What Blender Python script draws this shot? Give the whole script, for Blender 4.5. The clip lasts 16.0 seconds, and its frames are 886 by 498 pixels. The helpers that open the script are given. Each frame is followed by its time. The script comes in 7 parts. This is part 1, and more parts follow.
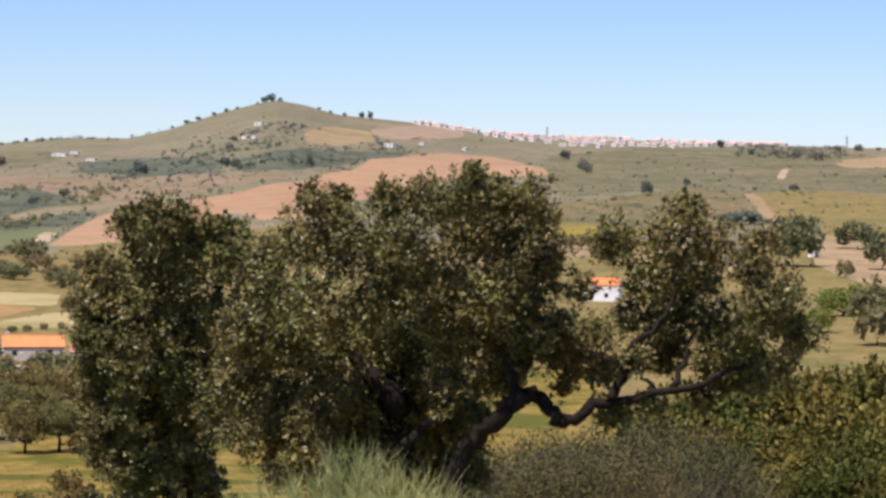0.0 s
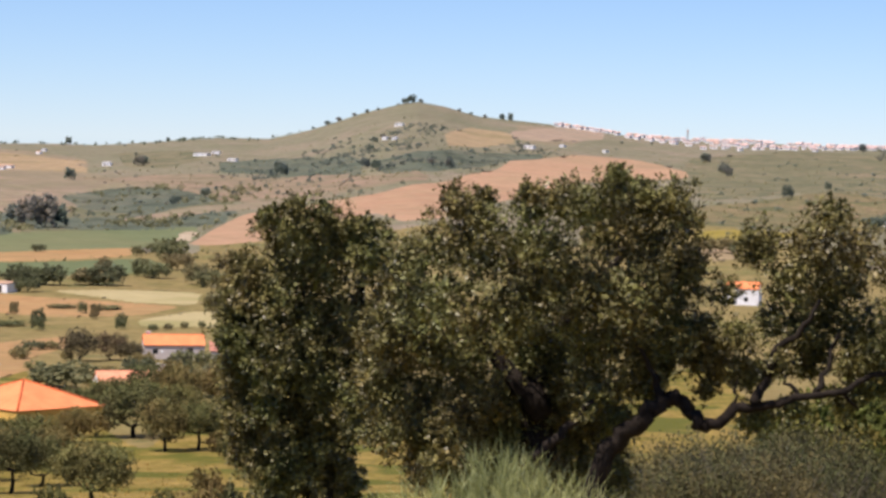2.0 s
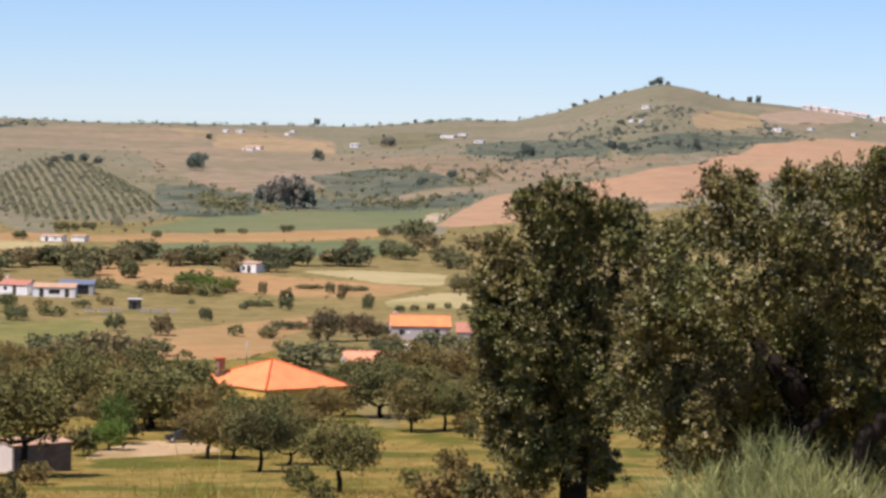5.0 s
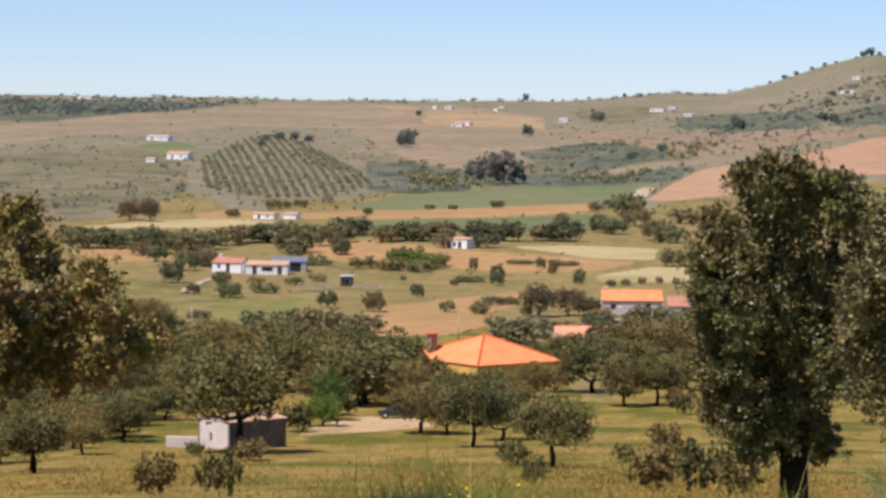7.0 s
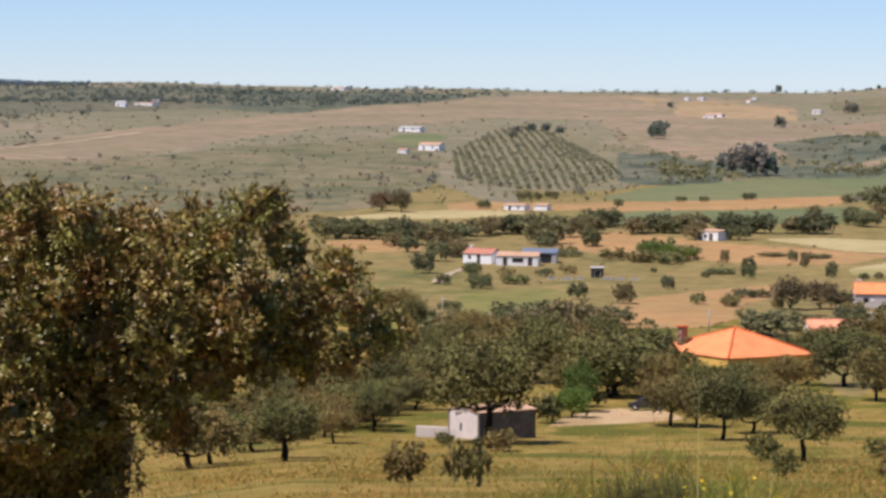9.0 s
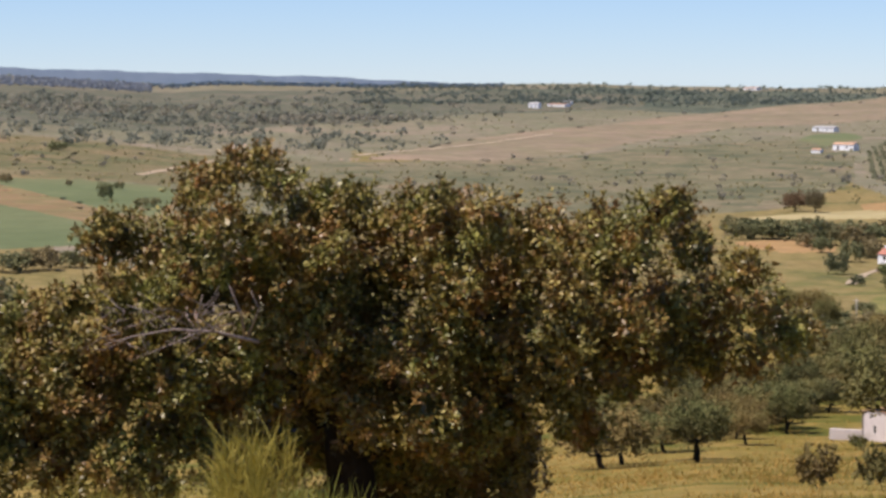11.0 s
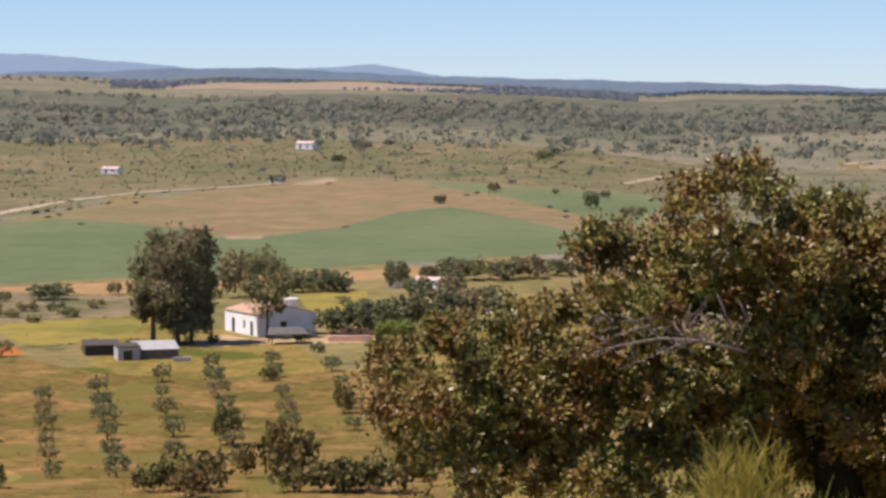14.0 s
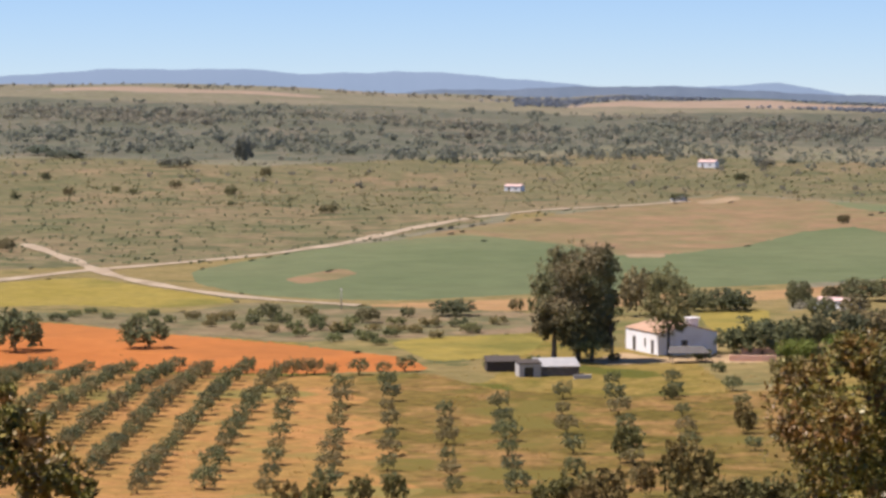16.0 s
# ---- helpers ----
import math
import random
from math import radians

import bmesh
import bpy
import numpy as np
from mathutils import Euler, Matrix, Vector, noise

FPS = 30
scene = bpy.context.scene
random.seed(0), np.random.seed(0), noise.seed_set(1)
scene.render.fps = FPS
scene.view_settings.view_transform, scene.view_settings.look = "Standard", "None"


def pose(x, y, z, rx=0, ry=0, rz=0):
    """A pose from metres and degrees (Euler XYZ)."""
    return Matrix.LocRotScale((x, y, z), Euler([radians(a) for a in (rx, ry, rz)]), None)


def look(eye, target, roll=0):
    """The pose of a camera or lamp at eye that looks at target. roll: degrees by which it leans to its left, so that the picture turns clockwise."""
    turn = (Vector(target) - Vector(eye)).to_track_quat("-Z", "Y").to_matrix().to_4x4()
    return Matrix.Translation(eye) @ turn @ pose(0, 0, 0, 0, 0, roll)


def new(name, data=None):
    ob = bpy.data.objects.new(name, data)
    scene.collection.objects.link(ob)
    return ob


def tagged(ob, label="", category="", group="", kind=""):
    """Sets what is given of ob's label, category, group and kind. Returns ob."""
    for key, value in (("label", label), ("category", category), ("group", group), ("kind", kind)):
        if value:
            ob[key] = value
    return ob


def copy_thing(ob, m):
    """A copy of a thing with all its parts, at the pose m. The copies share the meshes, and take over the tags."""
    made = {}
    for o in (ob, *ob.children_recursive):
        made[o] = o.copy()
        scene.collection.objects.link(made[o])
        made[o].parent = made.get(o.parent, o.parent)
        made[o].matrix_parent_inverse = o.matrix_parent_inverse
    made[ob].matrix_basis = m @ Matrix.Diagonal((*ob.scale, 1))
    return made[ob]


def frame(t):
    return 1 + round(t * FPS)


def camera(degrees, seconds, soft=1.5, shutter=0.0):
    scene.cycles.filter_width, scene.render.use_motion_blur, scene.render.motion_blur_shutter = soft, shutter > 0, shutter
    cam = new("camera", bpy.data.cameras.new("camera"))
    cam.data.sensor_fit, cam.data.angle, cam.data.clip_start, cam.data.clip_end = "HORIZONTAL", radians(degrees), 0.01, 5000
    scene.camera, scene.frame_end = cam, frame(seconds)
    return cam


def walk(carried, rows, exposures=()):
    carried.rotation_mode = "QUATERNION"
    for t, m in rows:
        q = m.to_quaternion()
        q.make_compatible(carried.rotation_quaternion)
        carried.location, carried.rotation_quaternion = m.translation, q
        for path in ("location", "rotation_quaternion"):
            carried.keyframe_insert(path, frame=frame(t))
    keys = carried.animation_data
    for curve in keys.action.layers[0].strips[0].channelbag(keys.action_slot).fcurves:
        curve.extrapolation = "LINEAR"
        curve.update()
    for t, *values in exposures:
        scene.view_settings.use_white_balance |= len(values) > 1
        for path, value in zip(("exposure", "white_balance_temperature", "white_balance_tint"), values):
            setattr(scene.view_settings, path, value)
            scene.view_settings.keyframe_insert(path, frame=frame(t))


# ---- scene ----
cam = camera(17.6, 16.0, soft=3.0)
# seconds, sideways shift of the eye (m), bearing, pitch, lean (degrees); the hand swings the camera from the hill to the orchard
WALK = [
    (0.0, 0.000, 0.000, -2.124, 0.720),
    (0.5, -0.006, -0.367, -2.163, 1.004),
    (1.0, -0.012, -0.817, -2.180, 1.021),
    (1.5, -0.021, -1.839, -2.194, 0.925),
    (2.0, -0.030, -2.788, -2.131, 1.083),
    (2.5, -0.046, -3.701, -2.242, 1.049),
    (3.0, -0.062, -4.320, -2.377, 1.091),
    (3.5, -0.078, -5.356, -2.331, 1.100),
    (3.7, -0.085, -5.781, -2.436, 1.142),
    (5.8, -0.175, -9.519, -2.687, 0.753),
    (6.0, -0.182, -10.165, -2.859, 0.558),
    (6.5, -0.201, -11.168, -3.130, 0.498),
    (7.0, -0.220, -11.905, -3.146, 0.476),
    (7.5, -0.225, -13.454, -3.155, 0.509),
    (8.0, -0.210, -13.898, -3.305, 0.324),
    (8.5, -0.190, -14.954, -3.196, 0.328),
    (9.0, -0.175, -16.928, -3.359, 0.477),
    (9.5, -0.160, -18.310, -3.197, 0.387),
    (10.0, -0.150, -20.657, -3.189, 0.129),
    (10.2, -0.147, -21.748, -3.243, 0.159),
    (12.3, -0.120, -29.282, -3.119, -0.470),
    (12.5, -0.120, -29.971, -3.036, -0.483),
    (13.0, -0.130, -31.676, -3.055, -0.344),
    (13.5, -0.140, -33.108, -3.009, -0.123),
    (14.0, -0.155, -34.892, -3.189, -0.190),
    (14.5, -0.175, -37.438, -3.324, -0.399),
    (15.0, -0.200, -39.385, -3.095, 0.106),
    (15.5, -0.210, -41.327, -2.996, 0.115),
    (16.0, -0.220, -42.922, -2.804, -0.080),
]


def aim(shift, bearing, pitch, lean):
    b, p = radians(bearing), radians(pitch)
    eye = Vector((shift, 0, 1.6))
    return look(eye, eye + Vector((math.sin(b) * math.cos(p), math.cos(b) * math.cos(p), math.sin(p))) * 50, lean)


walk(cam, [(t, aim(s, b, p, l)) for t, s, b, p, l in WALK], exposures=[(0, 0.43, 6500, 20), (3.5, 0.42, 6490, 20), (7, 0.38, 6440, 20), (9, 0.35, 6430, 20), (13.5, 0.36, 6430, 19.5), (14.5, 0.36, 6470, 19.5), (15.5, 0.42, 6500, 20), (16, 0.42, 6500, 20)])

# ---- light: a high spring sun off to the left of the valley ----
SUN_BEARING, SUN_HEIGHT = -134.0, 64.0
world = bpy.data.worlds.new("sky")
scene.world = world
world.use_nodes = True
wn, wl = world.node_tree.nodes, world.node_tree.links
skytex = wn.new("ShaderNodeTexSky")
skytex.sky_type, skytex.sun_disc = "NISHITA", False
skytex.sun_elevation, skytex.sun_rotation = radians(SUN_HEIGHT), radians(SUN_BEARING)
skytex.altitude, skytex.air_density, skytex.dust_density, skytex.ozone_density = 500, 0.72, 0.0, 10.0
wl.new(skytex.outputs[0], wn["Background"].inputs[0])
wn["Background"].inputs[1].default_value = 0.095
sun = new("sun", bpy.data.lights.new("sun", "SUN"))
sun.data.energy, sun.data.angle, sun.data.color = 5.0, radians(0.5), (1.0, 0.93, 0.82)
sb, sh = radians(SUN_BEARING), radians(SUN_HEIGHT)
sun.matrix_basis = look((math.sin(sb) * math.cos(sh) * 90, math.cos(sb) * math.cos(sh) * 90, math.sin(sh) * 90), (0, 0, 0))

# ---- materials ----


def shader(name, rough=0.9, spec=0.2):
    m = bpy.data.materials.new(name)
    m.use_nodes = True
    n = m.node_tree.nodes
    p = n["Principled BSDF"]
    p.inputs["Roughness"].default_value = rough
    p.inputs["Specular IOR Level"].default_value = spec
    return m, n, m.node_tree.links, p


def noise_tex(n, l, vec, scale, detail=4, rough=0.6):
    t = n.new("ShaderNodeTexNoise")
    t.inputs["Scale"].default_value, t.inputs["Detail"].default_value, t.inputs["Roughness"].default_value = scale, detail, rough
    l.new(vec, t.inputs["Vector"])
    return t.outputs["Fac"]


def ramp(n, l, fac, stops):
    r = n.new("ShaderNodeValToRGB")
    e = r.color_ramp.elements
    while len(e) < len(stops):
        e.new(0.5)
    for k, (pos, c) in zip(e, stops):
        k.position, k.color = pos, (*c, 1)
    l.new(fac, r.inputs[0])
    return r.outputs[0]


def mixed(n, l, kind, fac, a, b):
    m = n.new("ShaderNodeMix")
    m.data_type, m.blend_type = "RGBA", kind
    for sock, v in ((m.inputs[0], fac), (m.inputs[6], a), (m.inputs[7], b)):
        if isinstance(v, (int, float)):
            sock.default_value = v
        elif isinstance(v, tuple):
            sock.default_value = (*v, 1)
        else:
            l.new(v, sock)
    return m.outputs[2]


def scaled(n, l, vec, s, rz=0.0):
    m = n.new("ShaderNodeMapping")
    m.inputs["Scale"].default_value, m.inputs["Rotation"].default_value = s, (0, 0, rz)
    l.new(vec, m.inputs[0])
    return m.outputs[0]


def land(name, low, mid, high, patch=0.02, tuft=0.35, speck=None, speck_scale=0.12, speck_at=0.62, furrow=0.0, turn=0.0, speckle=0.35, weed=None):
    """Soil and herbage: broad patches of three tones, tufts, optional dark shrubs or bare specks, optional furrows."""
    m, n, l, p = shader(name, 0.95, 0.05)
    low, mid, high, speck = (tuple(v * 0.7 for v in c) if c else None for c in (low, mid, high, speck))
    co = n.new("ShaderNodeTexCoord").outputs["Object"]
    big = noise_tex(n, l, co, patch, 5, 0.62)
    col = ramp(n, l, big, [(0.36, low), (0.5, mid), (0.64, high)])
    if weed:
        w2 = noise_tex(n, l, co, patch * 5.5, 5, 0.65)
        col = mixed(n, l, "MIX", ramp(n, l, w2, [(0.44, (0, 0, 0)), (0.60, (0.85,) * 3)]), col, tuple(v * 0.7 for v in weed))
    small = noise_tex(n, l, co, tuft, 5, 0.7)
    tone = ramp(n, l, small, [(0.25, (1 - speckle,) * 3), (0.75, (1 + speckle,) * 3)])
    col = mixed(n, l, "MULTIPLY", 1.0, col, tone)
    if speck:
        s = noise_tex(n, l, co, speck_scale, 3, 0.55)
        k = ramp(n, l, s, [(speck_at - 0.03, (0, 0, 0)), (speck_at + 0.04, (1, 1, 1))])
        col = mixed(n, l, "MIX", k, col, speck)
    if furrow:
        w = n.new("ShaderNodeTexWave")
        w.inputs["Scale"].default_value, w.inputs["Distortion"].default_value, w.inputs["Detail"].default_value = furrow, 3.0, 3
        w.inputs["Detail Scale"].default_value = 0.6
        l.new(scaled(n, l, co, (1, 1, 1), turn), w.inputs["Vector"])
        t = ramp(n, l, w.outputs["Fac"], [(0.2, (0.93,) * 3), (0.8, (1.05,) * 3)])
        col = mixed(n, l, "MULTIPLY", 1.0, col, t)
    l.new(col, p.inputs["Base Color"])
    b = n.new("ShaderNodeBump")
    b.inputs["Strength"].default_value, b.inputs["Distance"].default_value = 0.5, 0.4
    l.new(small, b.inputs["Height"])
    l.new(b.outputs[0], p.inputs["Normal"])
    return m


LAND = {
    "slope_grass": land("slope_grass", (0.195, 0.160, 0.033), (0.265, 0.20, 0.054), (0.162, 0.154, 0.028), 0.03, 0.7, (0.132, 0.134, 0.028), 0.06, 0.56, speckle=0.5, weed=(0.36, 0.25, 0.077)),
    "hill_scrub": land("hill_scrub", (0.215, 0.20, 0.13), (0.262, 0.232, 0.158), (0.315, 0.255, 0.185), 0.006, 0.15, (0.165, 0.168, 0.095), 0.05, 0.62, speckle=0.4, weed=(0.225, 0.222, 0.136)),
    "scrub_green": land("scrub_green", (0.182, 0.171, 0.100), (0.227, 0.203, 0.122), (0.285, 0.227, 0.147), 0.01, 0.15, (0.134, 0.142, 0.082), 0.045, 0.57, speckle=0.45, weed=(0.178, 0.178, 0.100)),
    "scrub_brown": land("scrub_brown", (0.30, 0.22, 0.15), (0.36, 0.255, 0.18), (0.25, 0.205, 0.13), 0.007, 0.15, (0.14, 0.13, 0.075), 0.06, 0.62, speckle=0.4, weed=(0.24, 0.215, 0.13)),
    "dark_scrub": land("dark_scrub", (0.115, 0.138, 0.10), (0.145, 0.162, 0.115), (0.19, 0.185, 0.128), 0.012, 0.15, (0.08, 0.095, 0.066), 0.06, 0.55, speckle=0.4),
    "forest_floor": land("forest_floor", (0.147, 0.147, 0.104), (0.180, 0.171, 0.123), (0.245, 0.203, 0.145), 0.008, 0.12, (0.116, 0.129, 0.089), 0.05, 0.56, speckle=0.4, weed=(0.142, 0.156, 0.102)),
    "warm_pasture": land("warm_pasture", (0.174, 0.165, 0.082), (0.245, 0.197, 0.108), (0.30, 0.216, 0.124), 0.014, 0.22, (0.136, 0.141, 0.068), 0.05, 0.58, speckle=0.5, weed=(0.166, 0.167, 0.078)),
    "green_meadow": land("green_meadow", (0.18, 0.195, 0.062), (0.225, 0.22, 0.075), (0.16, 0.178, 0.055), 0.02, 0.25, speckle=0.3, weed=(0.27, 0.235, 0.085)),
    "tan_field": land("tan_field", (0.36, 0.265, 0.155), (0.42, 0.31, 0.185), (0.32, 0.255, 0.14), 0.01, 0.1),
    "pink_field": land("pink_field", (0.37, 0.28, 0.20), (0.42, 0.315, 0.23), (0.33, 0.27, 0.185), 0.01, 0.1, speckle=0.25),
    "red_field": land("red_field", (0.45, 0.275, 0.172), (0.52, 0.32, 0.202), (0.41, 0.28, 0.172), 0.008, 0.1, speckle=0.2, weed=(0.43, 0.295, 0.178)),
    "meadow": land("meadow", (0.211, 0.183, 0.068), (0.277, 0.214, 0.089), (0.179, 0.174, 0.062), 0.02, 0.25, (0.136, 0.139, 0.055), 0.07, 0.64, weed=(0.320, 0.244, 0.102)),
    "brown_slope": land("brown_slope", (0.265, 0.218, 0.145), (0.32, 0.25, 0.175), (0.375, 0.272, 0.192), 0.008, 0.08, (0.21, 0.195, 0.115), 0.03, 0.66, weed=(0.265, 0.235, 0.14)),
    "stubble": land("stubble", (0.285, 0.200, 0.107), (0.342, 0.223, 0.126), (0.237, 0.200, 0.093), 0.012, 0.12, speckle=0.25, weed=(0.237, 0.209, 0.098)),
    "grove_soil": land("grove_soil", (0.215, 0.20, 0.125), (0.262, 0.23, 0.146), (0.20, 0.193, 0.116), 0.012, 0.1),
    "green_field": land("green_field", (0.150, 0.186, 0.088), (0.178, 0.208, 0.102), (0.206, 0.216, 0.108), 0.008, 0.12, speckle=0.15),
    "orange_soil": land("orange_soil", (0.43, 0.245, 0.108), (0.49, 0.295, 0.138), (0.375, 0.242, 0.11), 0.015, 0.15, furrow=0.05, turn=1.1, speckle=0.2, weed=(0.40, 0.268, 0.122)),
    "pale_field": land("pale_field", (0.42, 0.35, 0.17), (0.50, 0.42, 0.22), (0.36, 0.32, 0.14), 0.02, 0.15, speckle=0.15),
    "bare_yard": land("bare_yard", (0.50, 0.35, 0.19), (0.58, 0.42, 0.245), (0.42, 0.30, 0.15), 0.06, 0.4, speckle=0.2),
    "dirt_track": land("dirt_track", (0.47, 0.37, 0.25), (0.54, 0.44, 0.31), (0.40, 0.32, 0.21), 0.05, 0.3, speckle=0.2),
    "red_soil": land("red_soil", (0.50, 0.175, 0.048), (0.57, 0.21, 0.06), (0.46, 0.18, 0.055), 0.02, 0.3, furrow=0.12, turn=0.3, speckle=0.15),
    "yellow_grass": land("yellow_grass", (0.30, 0.24, 0.05), (0.36, 0.28, 0.07), (0.22, 0.20, 0.05), 0.03, 0.3, speckle=0.25),
    "orchard_soil": land("orchard_soil", (0.50, 0.253, 0.09), (0.45, 0.238, 0.083), (0.33, 0.205, 0.06), 0.03, 0.5, (0.28, 0.225, 0.07), 0.05, 0.60, speckle=0.4, weed=(0.36, 0.225, 0.07)),
    "orchard_grass": land("orchard_grass", (0.225, 0.152, 0.046), (0.185, 0.137, 0.036), (0.145, 0.118, 0.027), 0.022, 0.5, (0.195, 0.16, 0.042), 0.05, 0.58, speckle=0.55, weed=(0.36, 0.21, 0.08)),
}


def leaf_shader(name, tones, rough=0.55, through_light=0.18, spec=0.22, clump=0.0, rust=None, lone=False):
    """Foliage: tones vary from leaf to leaf and from plant to plant."""
    m, n, l, p = shader(name, rough, spec)
    geo, ob = n.new("ShaderNodeNewGeometry"), n.new("ShaderNodeObjectInfo")
    steps = [(i / (len(tones) - 1), c) for i, c in enumerate(tones)]
    col = ramp(n, l, geo.outputs["Random Per Island"], steps)
    if not lone:
        own = ramp(n, l, ob.outputs["Random"], [(0.0, (0.66, 0.74, 0.74)), (0.3, (0.86, 0.98, 0.84)), (0.55, (1.0, 1.04, 0.92)), (0.8, (1.16, 1.0, 0.92)), (1.0, (1.36, 1.2, 1.05))])
        col = mixed(n, l, "MULTIPLY", 1.0, col, own)
    if clump:
        sprig = noise_tex(n, l, n.new("ShaderNodeTexCoord").outputs["Object"], clump, 3, 0.6)
        # lit and shaded clumps of the crown are painted into the tone here
        col = mixed(n, l, "MULTIPLY", 1.0, col, ramp(n, l, sprig, [(0.34, (0.6, 0.58, 0.6)), (0.5, (1.0, 1.0, 1.0)), (0.68, (1.4, 1.45, 1.4))]))
        bough = noise_tex(n, l, n.new("ShaderNodeTexCoord").outputs["Object"], clump * 0.28, 2, 0.5)
        col = mixed(n, l, "MULTIPLY", 1.0, col, ramp(n, l, bough, [(0.35, (1.12, 0.98, 0.95)), (0.65, (0.92, 1.06, 0.95))]))
    if rust:
        turned = noise_tex(n, l, n.new("ShaderNodeTexCoord").outputs["Object"], 3.2, 4, 0.7)
        col = mixed(n, l, "MIX", ramp(n, l, turned, [(0.46, (0, 0, 0)), (0.62, (0.8,) * 3)]), col, rust)
    l.new(col, p.inputs["Base Color"])
    tr, mx, out = n.new("ShaderNodeBsdfTranslucent"), n.new("ShaderNodeMixShader"), n["Material Output"]
    l.new(col, tr.inputs[0])
    mx.inputs[0].default_value = through_light
    l.new(p.outputs[0], mx.inputs[1])
    l.new(tr.outputs[0], mx.inputs[2])
    l.new(mx.outputs[0], out.inputs[0])
    return m


def plain(name, a, b, scale=3.0, rough=0.85, spec=0.25, bump=0.0, stain=None):
    """A coat of paint, plaster, tile or bark with mottling at two scales."""
    m, n, l, p = shader(name, rough, spec)
    co = n.new("ShaderNodeTexCoord").outputs["Object"]
    f = noise_tex(n, l, co, scale, 6, 0.65)
    col = ramp(n, l, f, [(0.3, a), (0.7, b)])
    if stain:
        s = noise_tex(n, l, co, scale * 0.18, 4, 0.6)
        col = mixed(n, l, "MIX", ramp(n, l, s, [(0.52, (0, 0, 0)), (0.75, (1, 1, 1))]), col, stain)
    l.new(col, p.inputs["Base Color"])
    if bump:
        bp = n.new("ShaderNodeBump")
        bp.inputs["Strength"].default_value, bp.inputs["Distance"].default_value = bump, 0.03
        l.new(f, bp.inputs["Height"])
        l.new(bp.outputs[0], p.inputs["Normal"])
    return m


def tiles(name, a, b, pitch=4.0):
    """Clay roof tiles: rolls down the slope, tone varying from tile to tile."""
    m, n, l, p = shader(name, 0.85, 0.2)
    uv = n.new("ShaderNodeTexCoord").outputs["Object"]
    f = noise_tex(n, l, uv, 6.0, 5, 0.7)
    g = noise_tex(n, l, uv, 0.5, 3, 0.6)
    col = ramp(n, l, f, [(0.3, a), (0.7, b)])
    col = mixed(n, l, "MULTIPLY", 1.0, col, ramp(n, l, g, [(0.3, (0.85,) * 3), (0.7, (1.1,) * 3)]))
    l.new(col, p.inputs["Base Color"])
    bp = n.new("ShaderNodeBump")
    bp.inputs["Strength"].default_value, bp.inputs["Distance"].default_value = 0.4, 0.05
    l.new(f, bp.inputs["Height"])
    l.new(bp.outputs[0], p.inputs["Normal"])
    return m


OAK_LEAF = leaf_shader("oak_leaf", [(0.042, 0.040, 0.013), (0.096, 0.088, 0.027), (0.158, 0.142, 0.046), (0.24, 0.214, 0.09)], 0.43, 0.07, 0.28, 5.0, lone=True)
BROWN_LEAF = leaf_shader("bronze_oak_leaf", [(0.050, 0.046, 0.011), (0.112, 0.102, 0.022), (0.178, 0.156, 0.034), (0.248, 0.213, 0.050), (0.335, 0.292, 0.105)], 0.42, 0.07, 0.32, 5.0, (0.25, 0.113, 0.03), lone=True)
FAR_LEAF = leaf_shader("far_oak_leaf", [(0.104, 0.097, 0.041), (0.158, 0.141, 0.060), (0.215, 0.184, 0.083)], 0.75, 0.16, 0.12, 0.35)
# paler oak leaves for greater distances, with haze put into the colour
HAZY_VALLEY_LEAF = leaf_shader("hazy_valley_oak_leaf", [(0.146, 0.143, 0.080), (0.20, 0.191, 0.106), (0.258, 0.237, 0.138)], 0.85, 0.35, 0.1)
HAZY_HILL_LEAF = leaf_shader("hazy_hillside_oak_leaf", [(0.165, 0.182, 0.155), (0.22, 0.23, 0.192)], 0.9, 0.42)
SCRUB_LEAF = leaf_shader("hillside_scrub_leaf", [(0.155, 0.17, 0.09), (0.22, 0.222, 0.125)], 0.9, 0.3)
GROVE_LEAF = leaf_shader("grove_olive_leaf", [(0.18, 0.188, 0.11), (0.245, 0.242, 0.145)], 0.9, 0.35, lone=True)
# blue leaves: haze over the distant ridge is put into their colour
HAZY_RIDGE_LEAF = leaf_shader("hazy_ridge_leaf", [(0.13, 0.175, 0.24), (0.16, 0.205, 0.27)], 0.9, 0.3)
RED_LEAF = leaf_shader("reddish_leaf", [(0.119, 0.087, 0.053), (0.168, 0.123, 0.077)], 0.8, 0.25)
GREEN_LEAF = leaf_shader("fresh_leaf", [(0.105, 0.15, 0.03), (0.16, 0.215, 0.045), (0.21, 0.255, 0.07)], 0.7, 0.3)
OLIVE_LEAF = leaf_shader("olive_leaf", [(0.130, 0.130, 0.062), (0.18, 0.175, 0.086), (0.25, 0.235, 0.124)], 0.6, 0.25)
# needles paled towards blue: the hillside's haze is put into this colour
HAZY_PINE_LEAF = leaf_shader("hazy_pine_needles", [(0.20, 0.225, 0.21), (0.28, 0.295, 0.26)], 0.9, 0.45)
BUSH_LEAF = leaf_shader("field_shrub_leaf", [(0.18, 0.178, 0.085), (0.245, 0.235, 0.115), (0.31, 0.285, 0.15)], 0.8, 0.4, 0.1)
GUM_LEAF = leaf_shader("gum_leaf", [(0.138, 0.134, 0.070), (0.212, 0.198, 0.106), (0.295, 0.265, 0.15)], 0.6, 0.25, 0.2, 0.25, lone=True)
YARD_LEAF = leaf_shader("yard_tree_leaf", [(0.17, 0.165, 0.072), (0.24, 0.228, 0.10), (0.31, 0.285, 0.135)], 0.6, 0.3, 0.2, lone=True)
